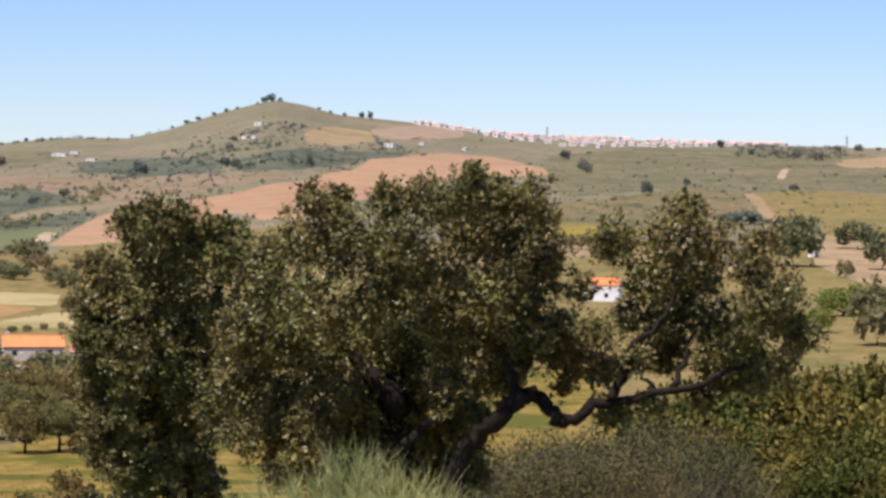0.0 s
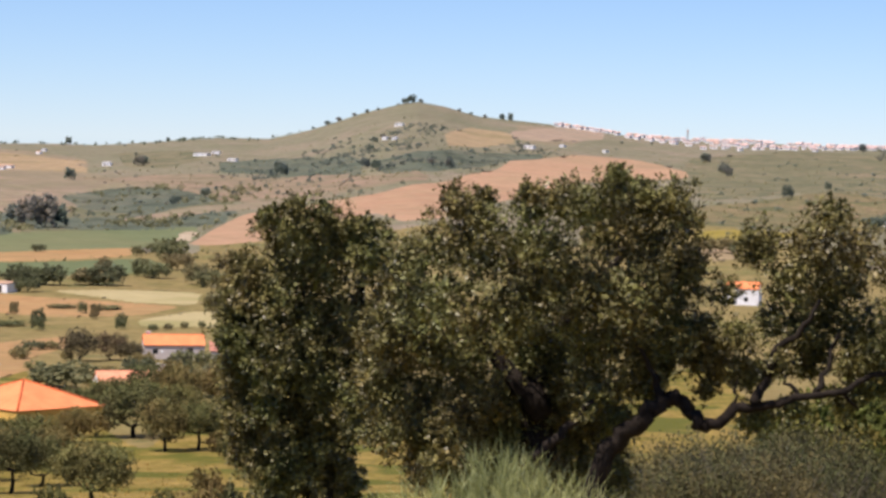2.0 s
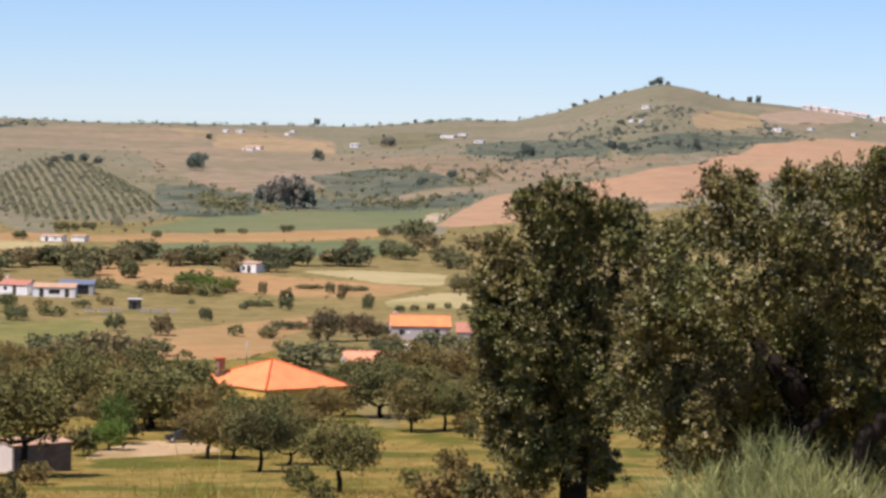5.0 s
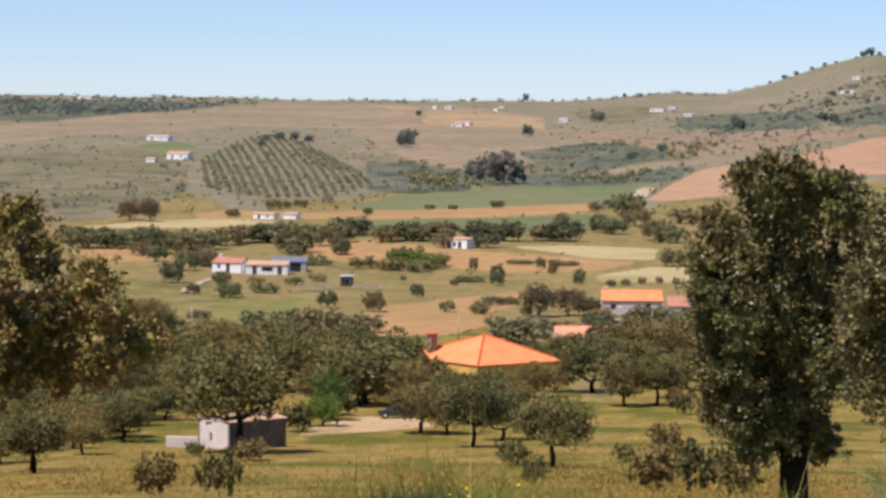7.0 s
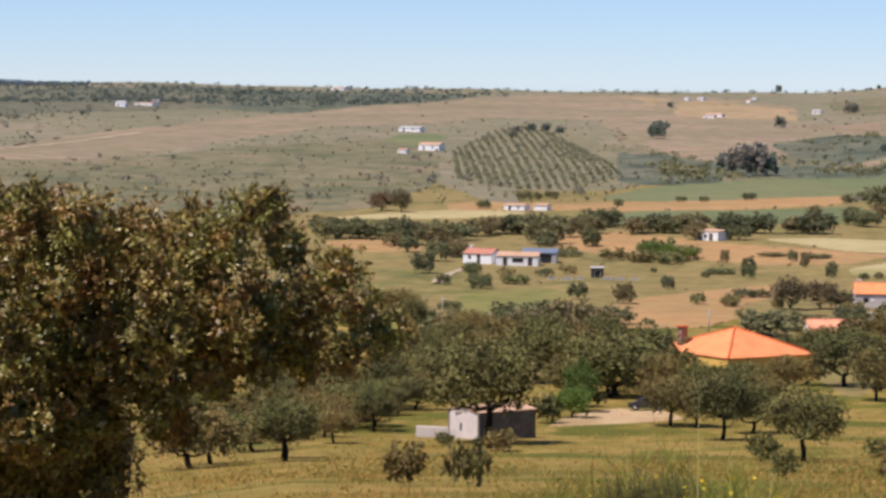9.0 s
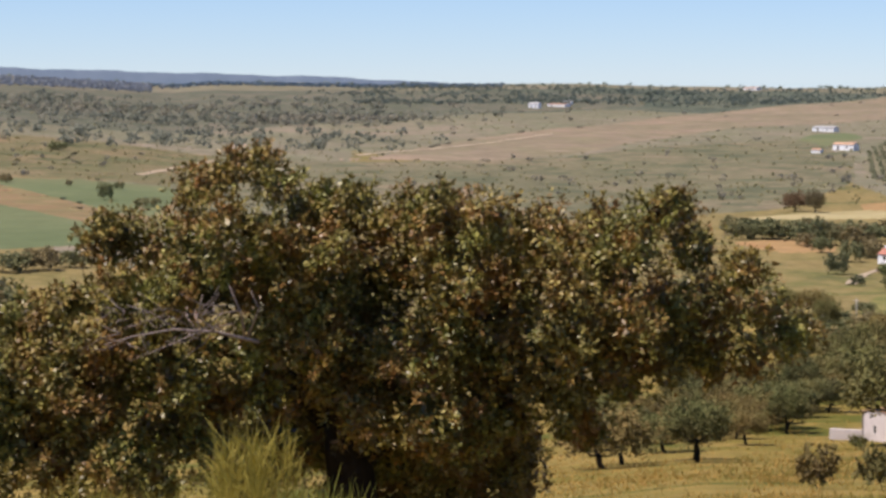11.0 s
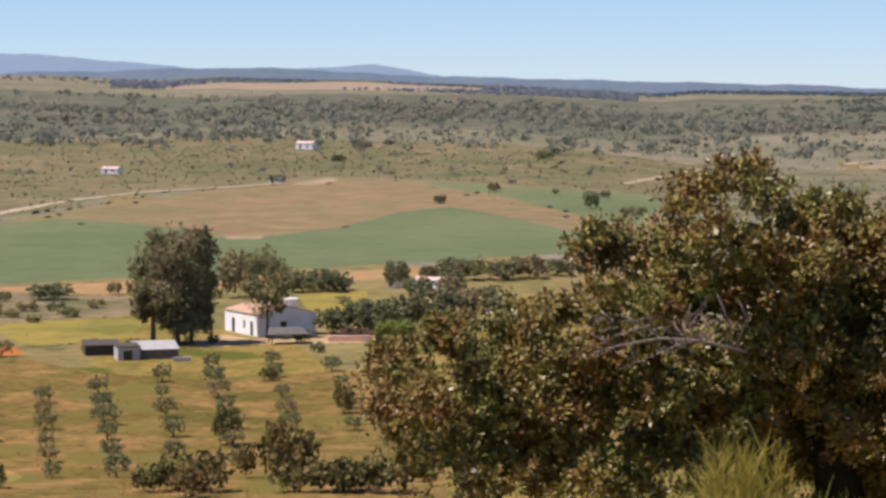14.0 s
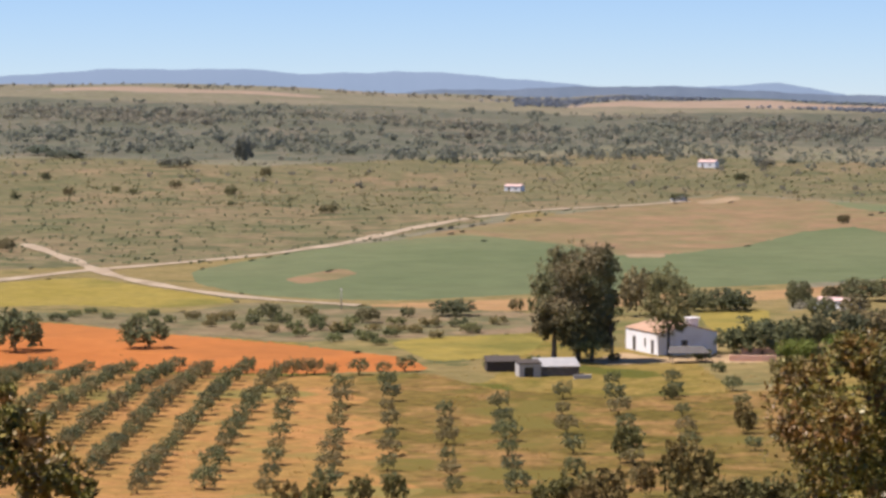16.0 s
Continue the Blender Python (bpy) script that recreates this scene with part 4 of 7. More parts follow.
stand("oak", "-15.12 952 2.6 5.6, -10.83 986 2.3 4.3, -12.18 964 1.9 3.4, -13.43 912 2.2 3.2, -8.90 958 3.0 3.8, -8.62 984 2.7 3.9, -11.73 966 1.7 3.1, -16.14 906 2.1 5.4, -14.79 962 2.3 4.9")
stand("bush", "-12.63 684 5.1 10.8, -12.00 682 3.2 8.3, -14.08 336 2.7 5.3, -7.22 349 3.1 3.1, -14.87 312 3.7 4.3, -15.35 952 3.8 5.6, -11.83 536 2.5 4.0, -11.20 532 1.7 5.3, -10.58 560 1.8 2.9")
stand("pine", "-12.62 1575 9.3 11.8, -6.00 1745 9.0 6.9, -4.16 1630 7.1 7.1, -10.28 2780 8.8 7.7, -8.31 2740 5.4 4.3, -8.81 2010 7.9 10.3, -12.42 2215 5.2 8.7, -8.13 1405 4.4 8.3")
stand("oak", "-51.47 460 7.4 10.2, -48.94 462 5.5 8.7, -46.42 514 3.6 5.3, -44.44 510 3.6 4.8, -42.74 526 3.7 8.1, -41.47 538 2.8 3.8, -43.65 522 2.1 3.3, -50.63 520 1.8 3.9")
stand("oak", "-39.01 528 9.9 6.9, -37.71 540 4.5 8.5, -37.09 540 4.1 8.5, -35.81 548 5.4 5.2, -35.14 568 3.6 4.9, -34.53 578 3.9 8.0")
stand("oak", "-37.09 454 4.7 7.2, -36.59 452 5.7 8.9, -36.08 456 6.3 9.9, -35.58 458 6.0 9.0, -35.08 464 6.4 10.1, -34.52 470 6.5 10.2, -34.08 474 6.2 9.4")
stand("greentree", "-35.86 440 3.8 7.8, -34.86 450 3.9 8.0")
stand("oak", "-45.23 932 2.8 5.2, -47.17 1050 3.3 4.1, -47.17 980 1.5 2.3, -48.27 1100 3.0 4.8, -49.11 1060 2.5 3.3, -50.39 1065 2.5 3.4, -50.83 1170 2.8 4.6, -51.45 1045 2.9 3.7, -46.47 1170 3.7 5.5, -48.27 1260 4.5 13.9, -50.94 1390 4.4 11.0, -50.39 1365 3.8 18.9, -36.99 1190 2.8 5.6, -42.68 1345 3.2 4.2, -51.62 742 4.1 5.9, -34.95 874 3.5 4.1")
stand("oak", "-49.44 1085 2.1 3.4")
stand("pine", "-46.92 1275 15.1 11.6")
stand("oak", "-35.00 872 3.1 3.8, -33.88 932 2.8 3.7, -31.93 848 6.0 4.4, -31.65 906 2.5 2.9, -31.09 824 3.3 10.6, -32.64 920 1.8 2.5, -32.85 1205 3.8 7.6, -35.88 556 5.0 4.8, -35.22 568 3.1 4.3, -34.66 564 4.7 10.0, -33.98 564 4.9 10.6, -33.25 570 4.5 9.6, -32.63 578 3.9 8.6, -37.35 546 3.9 6.5, -37.80 550 3.7 6.5, -37.02 544 3.0 5.4")
stand("oak", "-36.48 1310 3.1 7.8, -37.00 1190 3.3 6.1, -38.21 1025 2.8 5.3, -35.97 1365 2.7 5.4")
stand("oak", "-21.92 231 5.9 9.1")
stand("talloak", "-20.18 246 5.4 7.3, -21.59 241 4.9 6.7, -19.10 275 4.1 5.4, -18.31 301 4.8 5.3, -17.87 500 5.9 10.9, -18.55 486 5.8 9.6, -17.53 462 6.4 5.5, -16.39 448 4.4 7.1, -15.82 434 5.1 6.0")
stand("bush", "-15.80 259 2.0 3.6, -16.94 270 1.6 2.1")
stand("bush", "-17.75 135 2.4 2.5, -16.45 131 2.5 2.5, -7.26 189 3.2 3.4, -15.78 261 2.3 3.6")
stand("oak", "-6.37 434 6.9 5.1, -7.37 363 5.0 6.5")
stand("oak", "7.03 966 14.5 14.5, 8.22 1085 10.7 20.4, 8.74 958 11.7 11.3, 8.01 894 6.4 8.1, 5.92 1270 5.5 18.1, 6.97 1670 4.0 5.9, 6.46 1280 2.0 3.5, 6.76 1280 2.0 5.1, 8.69 594 13.5 10.6, 2.78 1050 5.4 12.4, 3.18 1040 4.9 10.3, 3.57 1025 4.9 8.1, 2.33 1055 4.6 8.3, 4.85 1700 4.7 4.7, 4.06 1550 6.1 3.7")
stand("greentree", "7.96 700 8.3 15.2, 7.52 632 6.2 8.7, 8.52 704 8.3 12.5")
stand("pine", "5.51 2600 9.2 8.2, 2.42 2095 7.4 12.4, 2.78 1915 7.6 16.6, 6.57 2340 6.5 20.3, 7.02 2320 7.3 20.2, 7.46 2280 8.1 19.8, 7.82 2550 7.0 8.1, 8.24 2600 8.2 10.3, 6.13 2345 5.6 15.7, 8.62 2635 4.2 9.4")
stand("pine", "-3.47 2770 9.1 14.2, -3.60 2770 6.9 9.8, -3.74 2770 2.7 6.6, -3.29 2770 4.4 8.8, -2.51 2770 3.4 13.1, -1.49 2770 9.0 6.6, -2.00 2770 4.2 19.7, -1.66 2770 7.1 6.6, -2.28 2770 3.3 10.9, -4.36 2770 4.3 12.0, -4.61 2770 4.5 9.8, -5.15 2770 5.3 7.7, -5.43 2770 3.5 8.8, -4.92 2770 5.1 10.9, -4.14 2770 3.2 10.9, -2.73 2770 -1.5 9.8")
stand("pine", "-2.72 1640 5.8 2.9, 1.34 2505 2.5 9.9, 0.74 2445 2.4 9.7")
stand("pine", "-13.14 2725 2.7 6.5, -11.52 2780 2.7 7.7, -8.47 2720 3.2 4.3, -9.17 2640 2.6 15.6, -8.94 2275 2.7 4.5")
stand("shrub_green", "5.05 62 1.8 2.0, 5.83 62 2.2 2.0, 6.12 62 2.0 2.0, 6.79 62 2.4 2.1, 7.56 62 2.4 2.2, 7.94 62 2.6 2.3, 8.29 62 2.8 2.5, 8.73 62 2.6 2.4, 9.13 62 2.7 2.5, 4.61 72 2.6 2.4, 5.21 72 2.8 2.5, 5.68 72 3.2 2.9, 6.49 72 3.1 2.8, 6.99 72 3.1 2.8, 7.43 72 3.3 3.0, 7.73 72 3.5 3.1, 8.20 72 3.5 3.2, 8.83 72 3.9 3.6, 8.94 72 4.0 3.6, 4.74 84 3.7 3.3, 5.14 84 4.1 3.7, 5.76 84 4.3 3.9, 6.25 84 4.3 3.9, 6.92 84 4.4 4.0, 7.40 84 4.6 4.1, 7.93 84 4.7 4.2, 8.28 84 5.2 4.2, 8.81 84 5.0 4.2, 9.27 84 5.3 4.2")
stand("oak", "-17.70 412 4.9 7.7, -17.36 373 5.5 8.1, -17.03 422 5.0 7.9, -15.78 377 7.1 9.3, -15.10 372 7.7 9.5, -14.08 371 8.4 8.8, -12.95 371 7.0 9.2, -12.84 395 4.7 7.0, -16.47 462 3.8 7.8, -15.45 474 4.5 8.0, -14.77 470 5.1 8.8, -13.98 462 5.5 9.6, -18.93 315 4.0 5.9, -18.04 330 4.0 5.5, -19.60 308 4.6 5.8")
stand("oak", "-8.30 420 6.2 9.5, -8.53 466 3.9 7.8, -10.57 462 3.8 9.1, -6.84 444 5.4 7.5, -7.96 402 5.7 7.5, -11.47 327 5.5 6.1, -10.56 327 6.1 7.4, -10.05 362 5.4 6.1, -16.81 508 2.8 5.0, -13.52 480 3.8 7.6, -7.01 488 4.3 6.7")
stand("oak", "-19.05 766 4.8 9.1, -18.16 776 4.9 9.2, -16.70 744 6.2 11.8, -15.46 776 5.8 12.3, -13.65 812 5.1 9.6, -12.63 776 5.5 10.7, -10.93 776 5.5 9.2, -9.80 778 5.8 10.8, -8.76 828 4.6 8.2")
stand("cypress", "-15.46 410 4.5 1.1")
stand("oak", "-11.31 680 2.7 2.4, -9.96 670 2.9 2.6, -9.70 666 2.9 2.6, -9.18 636 3.0 3.8, -10.83 634 3.8 4.3, -8.55 614 1.9 2.2, -8.26 618 1.8 2.2, -7.93 622 2.0 2.5, -7.59 624 1.8 2.2, -7.25 620 2.0 2.2, -12.45 594 2.6 2.8, -12.72 632 1.7 1.7, -11.69 618 1.7 2.0, -12.17 670 1.6 5.3, -11.38 630 1.5 7.5, -10.36 688 1.4 8.2, -9.46 682 1.3 6.7, -13.99 726 4.3 5.2, -14.89 722 2.9 5.7, -14.44 684 1.9 6.8, -13.53 684 1.6 8.1, -12.97 670 1.6 6.6, -10.92 558 2.2 5.5, -10.58 560 1.5 4.4, -11.15 546 1.7 4.3")
stand("oak", "-17.05 658 6.0 7.8, -17.35 614 5.1 7.3, -16.71 672 4.5 5.6, -17.62 690 4.6 6.8, -17.96 712 3.9 6.2, -16.93 580 2.3 3.4, -13.97 722 5.1 6.0")
stand("bush", "-14.25 336 4.6 4.0, -14.44 624 2.2 4.9, -14.89 612 1.9 4.8, -13.53 674 1.6 8.0, -12.97 666 1.8 7.9, -12.40 662 1.8 7.8, -14.44 694 1.9 5.5, -10.92 504 1.6 4.0, -10.24 528 2.1 3.1, -12.84 480 1.3 2.8, -15.68 610 2.2 4.8, -15.45 584 1.6 5.8, -9.44 484 2.1 5.7, -8.77 524 1.9 5.2")
stand("bush", "-45.46 506 2.2 5.0, -45.92 494 2.0 3.9, -45.01 490 1.7 4.8, -44.44 474 1.7 3.7, -43.88 490 1.5 3.9, -46.71 524 1.7 3.7, -47.50 514 1.6 4.1, -43.20 502 1.6 5.0, -42.40 490 1.7 4.8, -41.84 508 1.8 4.0, -45.69 524 1.7 5.2, -44.78 506 1.8 3.6, -37.77 440 2.3 3.5, -37.43 422 1.8 2.5, -41.95 436 1.5 3.4, -35.97 426 2.0 5.0")
stand("bush", "-35.52 440 2.3 5.2, -39.46 528 2.1 3.1, -43.88 506 1.6 4.0, -44.33 494 1.4 3.5")
stand("oak", "-39.80 466 2.2 4.6, -39.51 440 1.4 2.6, -35.75 460 4.5 6.4")
stand("bush", "-36.14 414 3.3 4.9, -38.41 386 2.0 3.0, -41.12 438 1.2 2.6, -42.03 428 1.2 2.5")
stand("oak", "-9.43 412 4.9 6.9, -8.75 408 5.3 7.7, -9.60 406 4.0 5.6, -20.50 313 4.3 6.2, -19.94 327 3.9 5.8, -18.60 352 4.2 6.3, -19.16 361 4.3 6.4, -18.15 378 4.5 6.7, -20.50 370 4.4 6.6, -14.43 406 6.4 8.8, -13.75 414 6.5 9.0, -14.88 414 5.7 8.2, -15.45 424 5.0 7.5, -16.24 406 5.6 8.0, -17.37 470 3.7 7.4, -17.93 448 4.4 8.0")
stand("oak", "-18.49 428 4.2 7.6")
stand("oak", "-19.44 319 4.4 6.3, -18.54 323 4.1 6.4, -21.03 306 4.8 7.2, -22.05 301 4.8 7.1, -17.86 335 4.0 6.0, -19.67 294 4.1 5.2, -20.69 263 4.2 5.7, -18.76 304 3.6 4.8, -22.38 270 4.3 5.9, -17.18 362 5.0 7.1, -17.98 430 5.1 7.6, -16.73 410 5.7 8.1, -15.82 410 5.7 8.9, -14.91 400 7.1 9.5, -14.46 450 5.3 8.9, -15.26 450 4.4 8.0")
stand("greentree", "-14.33 320 3.8 5.1, -14.22 362 4.3 5.0")
stand("greentree", "-14.19 328 6.5 4.9, -14.42 358 4.2 3.5")
stand("oak", "-12.95 366 7.9 10.8, -11.81 336 5.2 6.0, -11.01 333 5.3 5.9, -12.61 345 6.1 6.8, -13.52 350 6.2 7.6, -14.42 350 6.2 7.6, -20.05 353 4.2 6.3, -19.49 335 4.0 6.0, -20.50 336 4.6 6.0, -18.71 326 3.9 5.1, -17.02 351 4.2 6.2, -17.70 369 5.1 6.6")
stand("bush", "-10.55 234 2.8 3.2, -10.09 154 1.8 1.8, -7.49 276 3.0 3.8")
stand("shrub_dry", "2.05 50 2.0 2.2, 2.72 50 2.35 2.5, 3.40 50 2.7 2.6, 4.07 50 2.9 2.7, 4.75 50 2.9 2.7, 5.31 50 2.7 2.4, 3.7 47 2.3 2.4, 4.4 48 2.5 2.4, 1.44 46 2.0 2.0, 2.16 46 2.1 2.1, 2.54 46 2.2 2.2, 3.30 46 2.0 2.0, 3.61 46 1.9 1.9, 4.17 46 1.9 1.9, 1.29 54 2.5 2.5, 2.16 54 2.8 2.8, 2.64 54 2.8 2.8, 3.25 54 2.6 2.6, 3.87 54 2.5 2.5, 4.20 54 2.3 2.3")
stand("shrub_green", "4.58 98 5.4 4.6, 5.28 98 5.9 5.2, 5.87 98 6.4 5.5, 6.08 98 6.8 5.9, 7.14 98 6.7 5.9, 7.73 98 7.0 6.1, 8.08 98 6.7 5.8, 8.67 98 6.8 5.9, 8.85 98 7.3 6.4, 4.41 112 6.2 5.4, 5.26 112 7.5 6.5, 5.89 112 8.0 6.9, 6.36 112 8.2 7.2, 6.68 112 7.9 6.8, 7.39 112 8.1 7.0, 8.33 112 7.6 6.6, 8.55 112 7.9 6.8, 9.11 112 8.3 7.3")
stand("oak", "-13.10 770 5.2 9.1, -12.32 774 5.5 9.2, -11.93 774 5.5 9.2, -11.20 780 5.5 7.7, -10.70 776 5.2 7.7, -9.91 778 5.5 9.2, -9.52 780 5.9 9.2, -9.55 842 5.0 6.6, -8.79 848 5.7 8.4, -8.23 918 6.2 10.9, -7.65 794 6.3 9.4, -13.93 776 6.1 9.2, -13.71 802 5.4 7.9")
stand("greentree", "-12.76 680 4.6 8.1, -12.48 678 4.0 6.7, -12.03 676 3.2 5.3")
stand("pine", "-12.70 1545 9.2 10.4, -10.25 1740 8.2 8.2, -7.55 1480 5.8 9.9, -8.20 1390 3.8 6.0, -8.87 2000 7.9 11.8, -11.33 1205 8.6 8.6, -11.00 1160 13.3 12.8, -10.72 1165 14.7 13.8, -10.44 1170 10.2 9.2, -9.74 2800 2.8 7.7")
stand("bush", "-40.30 276 4.1 5.6, -39.62 274 4.6 6.2, -39.95 268 3.6 5.0, -46.1 276 3.0 3.4, -45.5 279 2.8 3.2, -44.6 281 3.2 3.6, -43.95 284 3.2 3.4, -38.89 291 3.9 2.6, -38.27 294 5.9 4.0, -37.76 291 5.4 3.9, -39.28 322 5.0 3.9, -38.05 272 3.2 4.4, -37.14 271 3.6 4.9, -36.69 273 3.2 4.4, -36.91 350 4.2 3.2, -40.86 275 3.0 4.4")
stand("bush", "-6.80 130 2.6 2.8, -7.82 130 2.3 2.6, -6.12 106 1.9 2.1, -7.10 337 3.0 3.0, -8.28 254 2.0 2.5, -6.48 316 4.4 5.0")
stand("oak", "-11.95 746 4.4 7.4, -11.05 746 4.1 7.3")
stand("oak", "-11.81 308 6.1 6.1, -10.78 300 6.5 6.5, -8.29 350 6.2 6.9, -17.03 378 6.7 8.2, -16.46 368 7.3 8.0, -18.04 352 5.6 6.3")
stand("oak", "-11.70 364 4.2 5.7, -11.02 361 4.0 5.7, -12.10 363 5.2 5.7, -10.34 364 3.7 5.7, -9.66 372 3.7 5.1")
stand("oak", "-19.92 300 3.8 5.0, -19.30 309 4.2 5.4, -18.60 313 4.0 5.2, -18.02 322 3.8 4.8, -17.45 330 4.2 5.4, -20.6 304 4.0 5.2, -21.3 298 3.8 4.8")
stand("oak", "-35.39 528 4.4 5.8, -34.73 530 4.4 6.3, -39.05 556 9.0 5.6, -38.86 560 8.0 4.4")
stand("pine", "-4.38 1665 7.2 7.2, -6.13 1775 9.1 5.6, -2.70 1645 7.8 3.9, -4.20 1980 4.7 7.8, -4.03 2055 4.1 9.7, -4.26 1895 3.7 9.7, 2.45 2095 6.6 7.4, 2.88 1870 6.6 8.9, -3.06 1650 3.9 6.5, -3.63 1640 3.2 9.7")
stand("bush", "-16.38 608 3.4 4.3, -16.15 578 3.0 4.6, -15.65 586 2.3 3.9")
stand("oak", "-19.26 740 5.6 8.8, -18.81 748 5.0 8.9, -18.42 744 5.3 8.8, -17.80 746 6.5 10.3, -17.34 720 7.1 10.0, -17.01 732 5.8 8.7, -16.67 678 5.4 8.0, -15.99 772 5.5 9.1, -15.54 776 5.5 9.2, -15.09 770 6.1 9.1, -14.41 760 6.6 10.5, -13.95 774 6.1 9.2")
stand("oak", "-9.51 414 4.1 8.2, -8.61 422 6.7 8.3, -8.04 418 7.4 9.1, -7.26 430 6.8 8.5, -8.78 474 5.1 7.5, -7.83 476 5.6 8.5, -7.03 379 6.0 6.7, -10.19 410 3.9 7.3")
stand("bush", "-38.10 290 6.5 5.3, -37.20 272 3.6 6.8, -36.52 270 3.6 6.1, -35.95 269 4.3 5.5")
stand("redoak", "-18.17 898 7.8 8.9, -17.79 890 7.0 8.1")
stand("pine", "-15.47 1635 5.2 9.7, -15.18 1655 5.9 11.8, -14.90 1655 5.9 11.1, -14.62 1615 5.1 9.6, -15.58 1565 3.7 7.4")
stand("bush", "-50.30 528 1.5 3.1, -49.63 522 1.4 3.1, -48.96 518 1.6 3.5, -48.40 512 1.6 3.0, -47.95 518 1.8 3.7, -47.61 502 1.4 3.0, -47.27 516 2.0 4.1, -47.05 494 1.6 2.9, -46.76 506 2.0 3.6, -46.37 490 1.7 3.5, -46.14 510 2.0 4.0, -45.80 482 1.7 3.4, -45.46 494 2.0 3.9, -45.12 472 1.7 3.4, -44.90 490 1.9 3.9, -44.56 478 1.7 3.8")
stand("bush", "-44.22 466 1.5 3.3, -43.99 482 1.7 3.4, -49.96 536 1.3 3.2, -48.73 528 1.5 3.1, -43.54 490 1.7 3.9, -43.08 480 1.5 3.4, -42.63 502 1.8 4.0")
stand("cottage_old", "-15.46 894 1.9 7.8, -14.95 892 1.6 4.6")
stand("cottage_white", "-17.58 1615 2.9 14.0, -11.80 2390 2.4 6.6, -10.75 2415 1.9 4.3, -9.51 2025 2.8 6.4, -7.63 2160 2.1 12.8, -7.35 2200 1.7 6.9, -3.79 1970 1.9 3.5")
stand("cottage_old", "-17.18 1385 3.6 12.0, -17.74 1355 2.1 4.8, -11.52 1975 2.3 12.5")
stand("cottage_white", "-1.10 2065 2.4 9.0, -0.43 2185 1.7 4.3, 0.42 2160 2.1 3.4, -3.70 2220 2.2 7.0, -3.98 2000 2.0 3.6, -12.08 2385 2.4 4.2, -7.02 2060 1.6 7.3")
stand("cottage_old", "-11.63 1940 1.9 8.4, -10.85 2355 2.3 4.2")
stand("cottage_white", "-23.35 1990 3.9 8.6, -22.68 2070 2.5 5.7")
stand("cottage_old", "-22.87 2025 2.0 16.0, -19.03 2615 2.6 15.5")
stand("cottage_pink", "-41.50 1105 2.5 7.4, -37.63 1300 3.4 9.0, -35.08 546 1.9 8.4")
stand("cottage_white", "-38.22 1025 1.4 4.9")
stand("cottage_white", "6.06 1290 2.3 3.1, 7.39 1030 1.8 2.8")
stand("pole", "-16.95 490 3.9 0.2")
stand("pole", "-44.98 540 4.1 0.2, -37.22 550 3.5 0.2")
stand("pole", "-11.61 466 3.7 0.2")

# rows of planted trees: kind, first bearing and distance, last bearing and distance, how many
ROWS = []


def row(*line):
    ROWS.append(line)


row("olive", -46.47, 295, -46.08, 382, 8)
row("olive", -45.27, 299, -44.95, 393, 8)
row("olive", -44.05, 300, -44.02, 397, 8)
row("olive", -42.78, 296, -42.92, 365, 6)
row("olive", -41.47, 296, -41.86, 374, 6)
row("olive", -40.34, 313, -40.59, 387, 5)
row("olive", -39.06, 304, -39.56, 399, 7)
row("olive", -37.99, 332, -38.36, 406, 5)
row("olive", -36.69, 333, -37.12, 397, 4)
row("olive", -51.98, 392, -50.75, 428, 10)
row("olive", -51.37, 369, -50.03, 422, 12)
row("olive", -50.95, 357, -49.17, 424, 17)
row("olive", -50.52, 335, -48.27, 424, 22)
row("olive", -49.93, 313, -47.63, 422, 23)
row("olive", -49.09, 296, -46.81, 424, 24)
row("olive", -47.76, 301, -46.35, 410, 15)
row("olive", -46.20, 414, -45.47, 418, 4)
row("olive", -45.13, 414, -43.65, 422, 4)
row("olive", -52.42, 400, -51.09, 428, 8)
row("grove", -16.61, 1092, -16.73, 1368, 46)
row("grove", -16.40, 1074, -16.62, 1394, 53)
row("grove", -16.18, 1058, -16.52, 1420, 60)
row("grove", -15.99, 1050, -16.40, 1460, 68)
row("grove", -15.81, 1040, -16.27, 1506, 77)
row("grove", -15.62, 1036, -16.16, 1552, 86)
row("grove", -15.43, 1032, -16.04, 1596, 94)
row("grove", -15.23, 1030, -15.91, 1652, 103)
row("grove", -15.02, 1030, -15.78, 1694, 110)
row("grove", -14.82, 1034, -15.64, 1718, 114)
row("grove", -14.64, 1042, -15.50, 1730, 114)
row("grove", -14.45, 1050, -15.35, 1730, 113)
row("grove", -14.26, 1060, -15.17, 1710, 108)
row("grove", -14.08, 1072, -14.99, 1678, 101)
row("grove", -13.89, 1088, -14.81, 1618, 88)
row("grove", -13.71, 1102, -14.62, 1570, 78)
row("grove", -13.54, 1118, -14.40, 1508, 65)
row("grove", -13.37, 1132, -14.19, 1446, 52)


HOMES, POLES = [], []
PICK = random.Random(5)
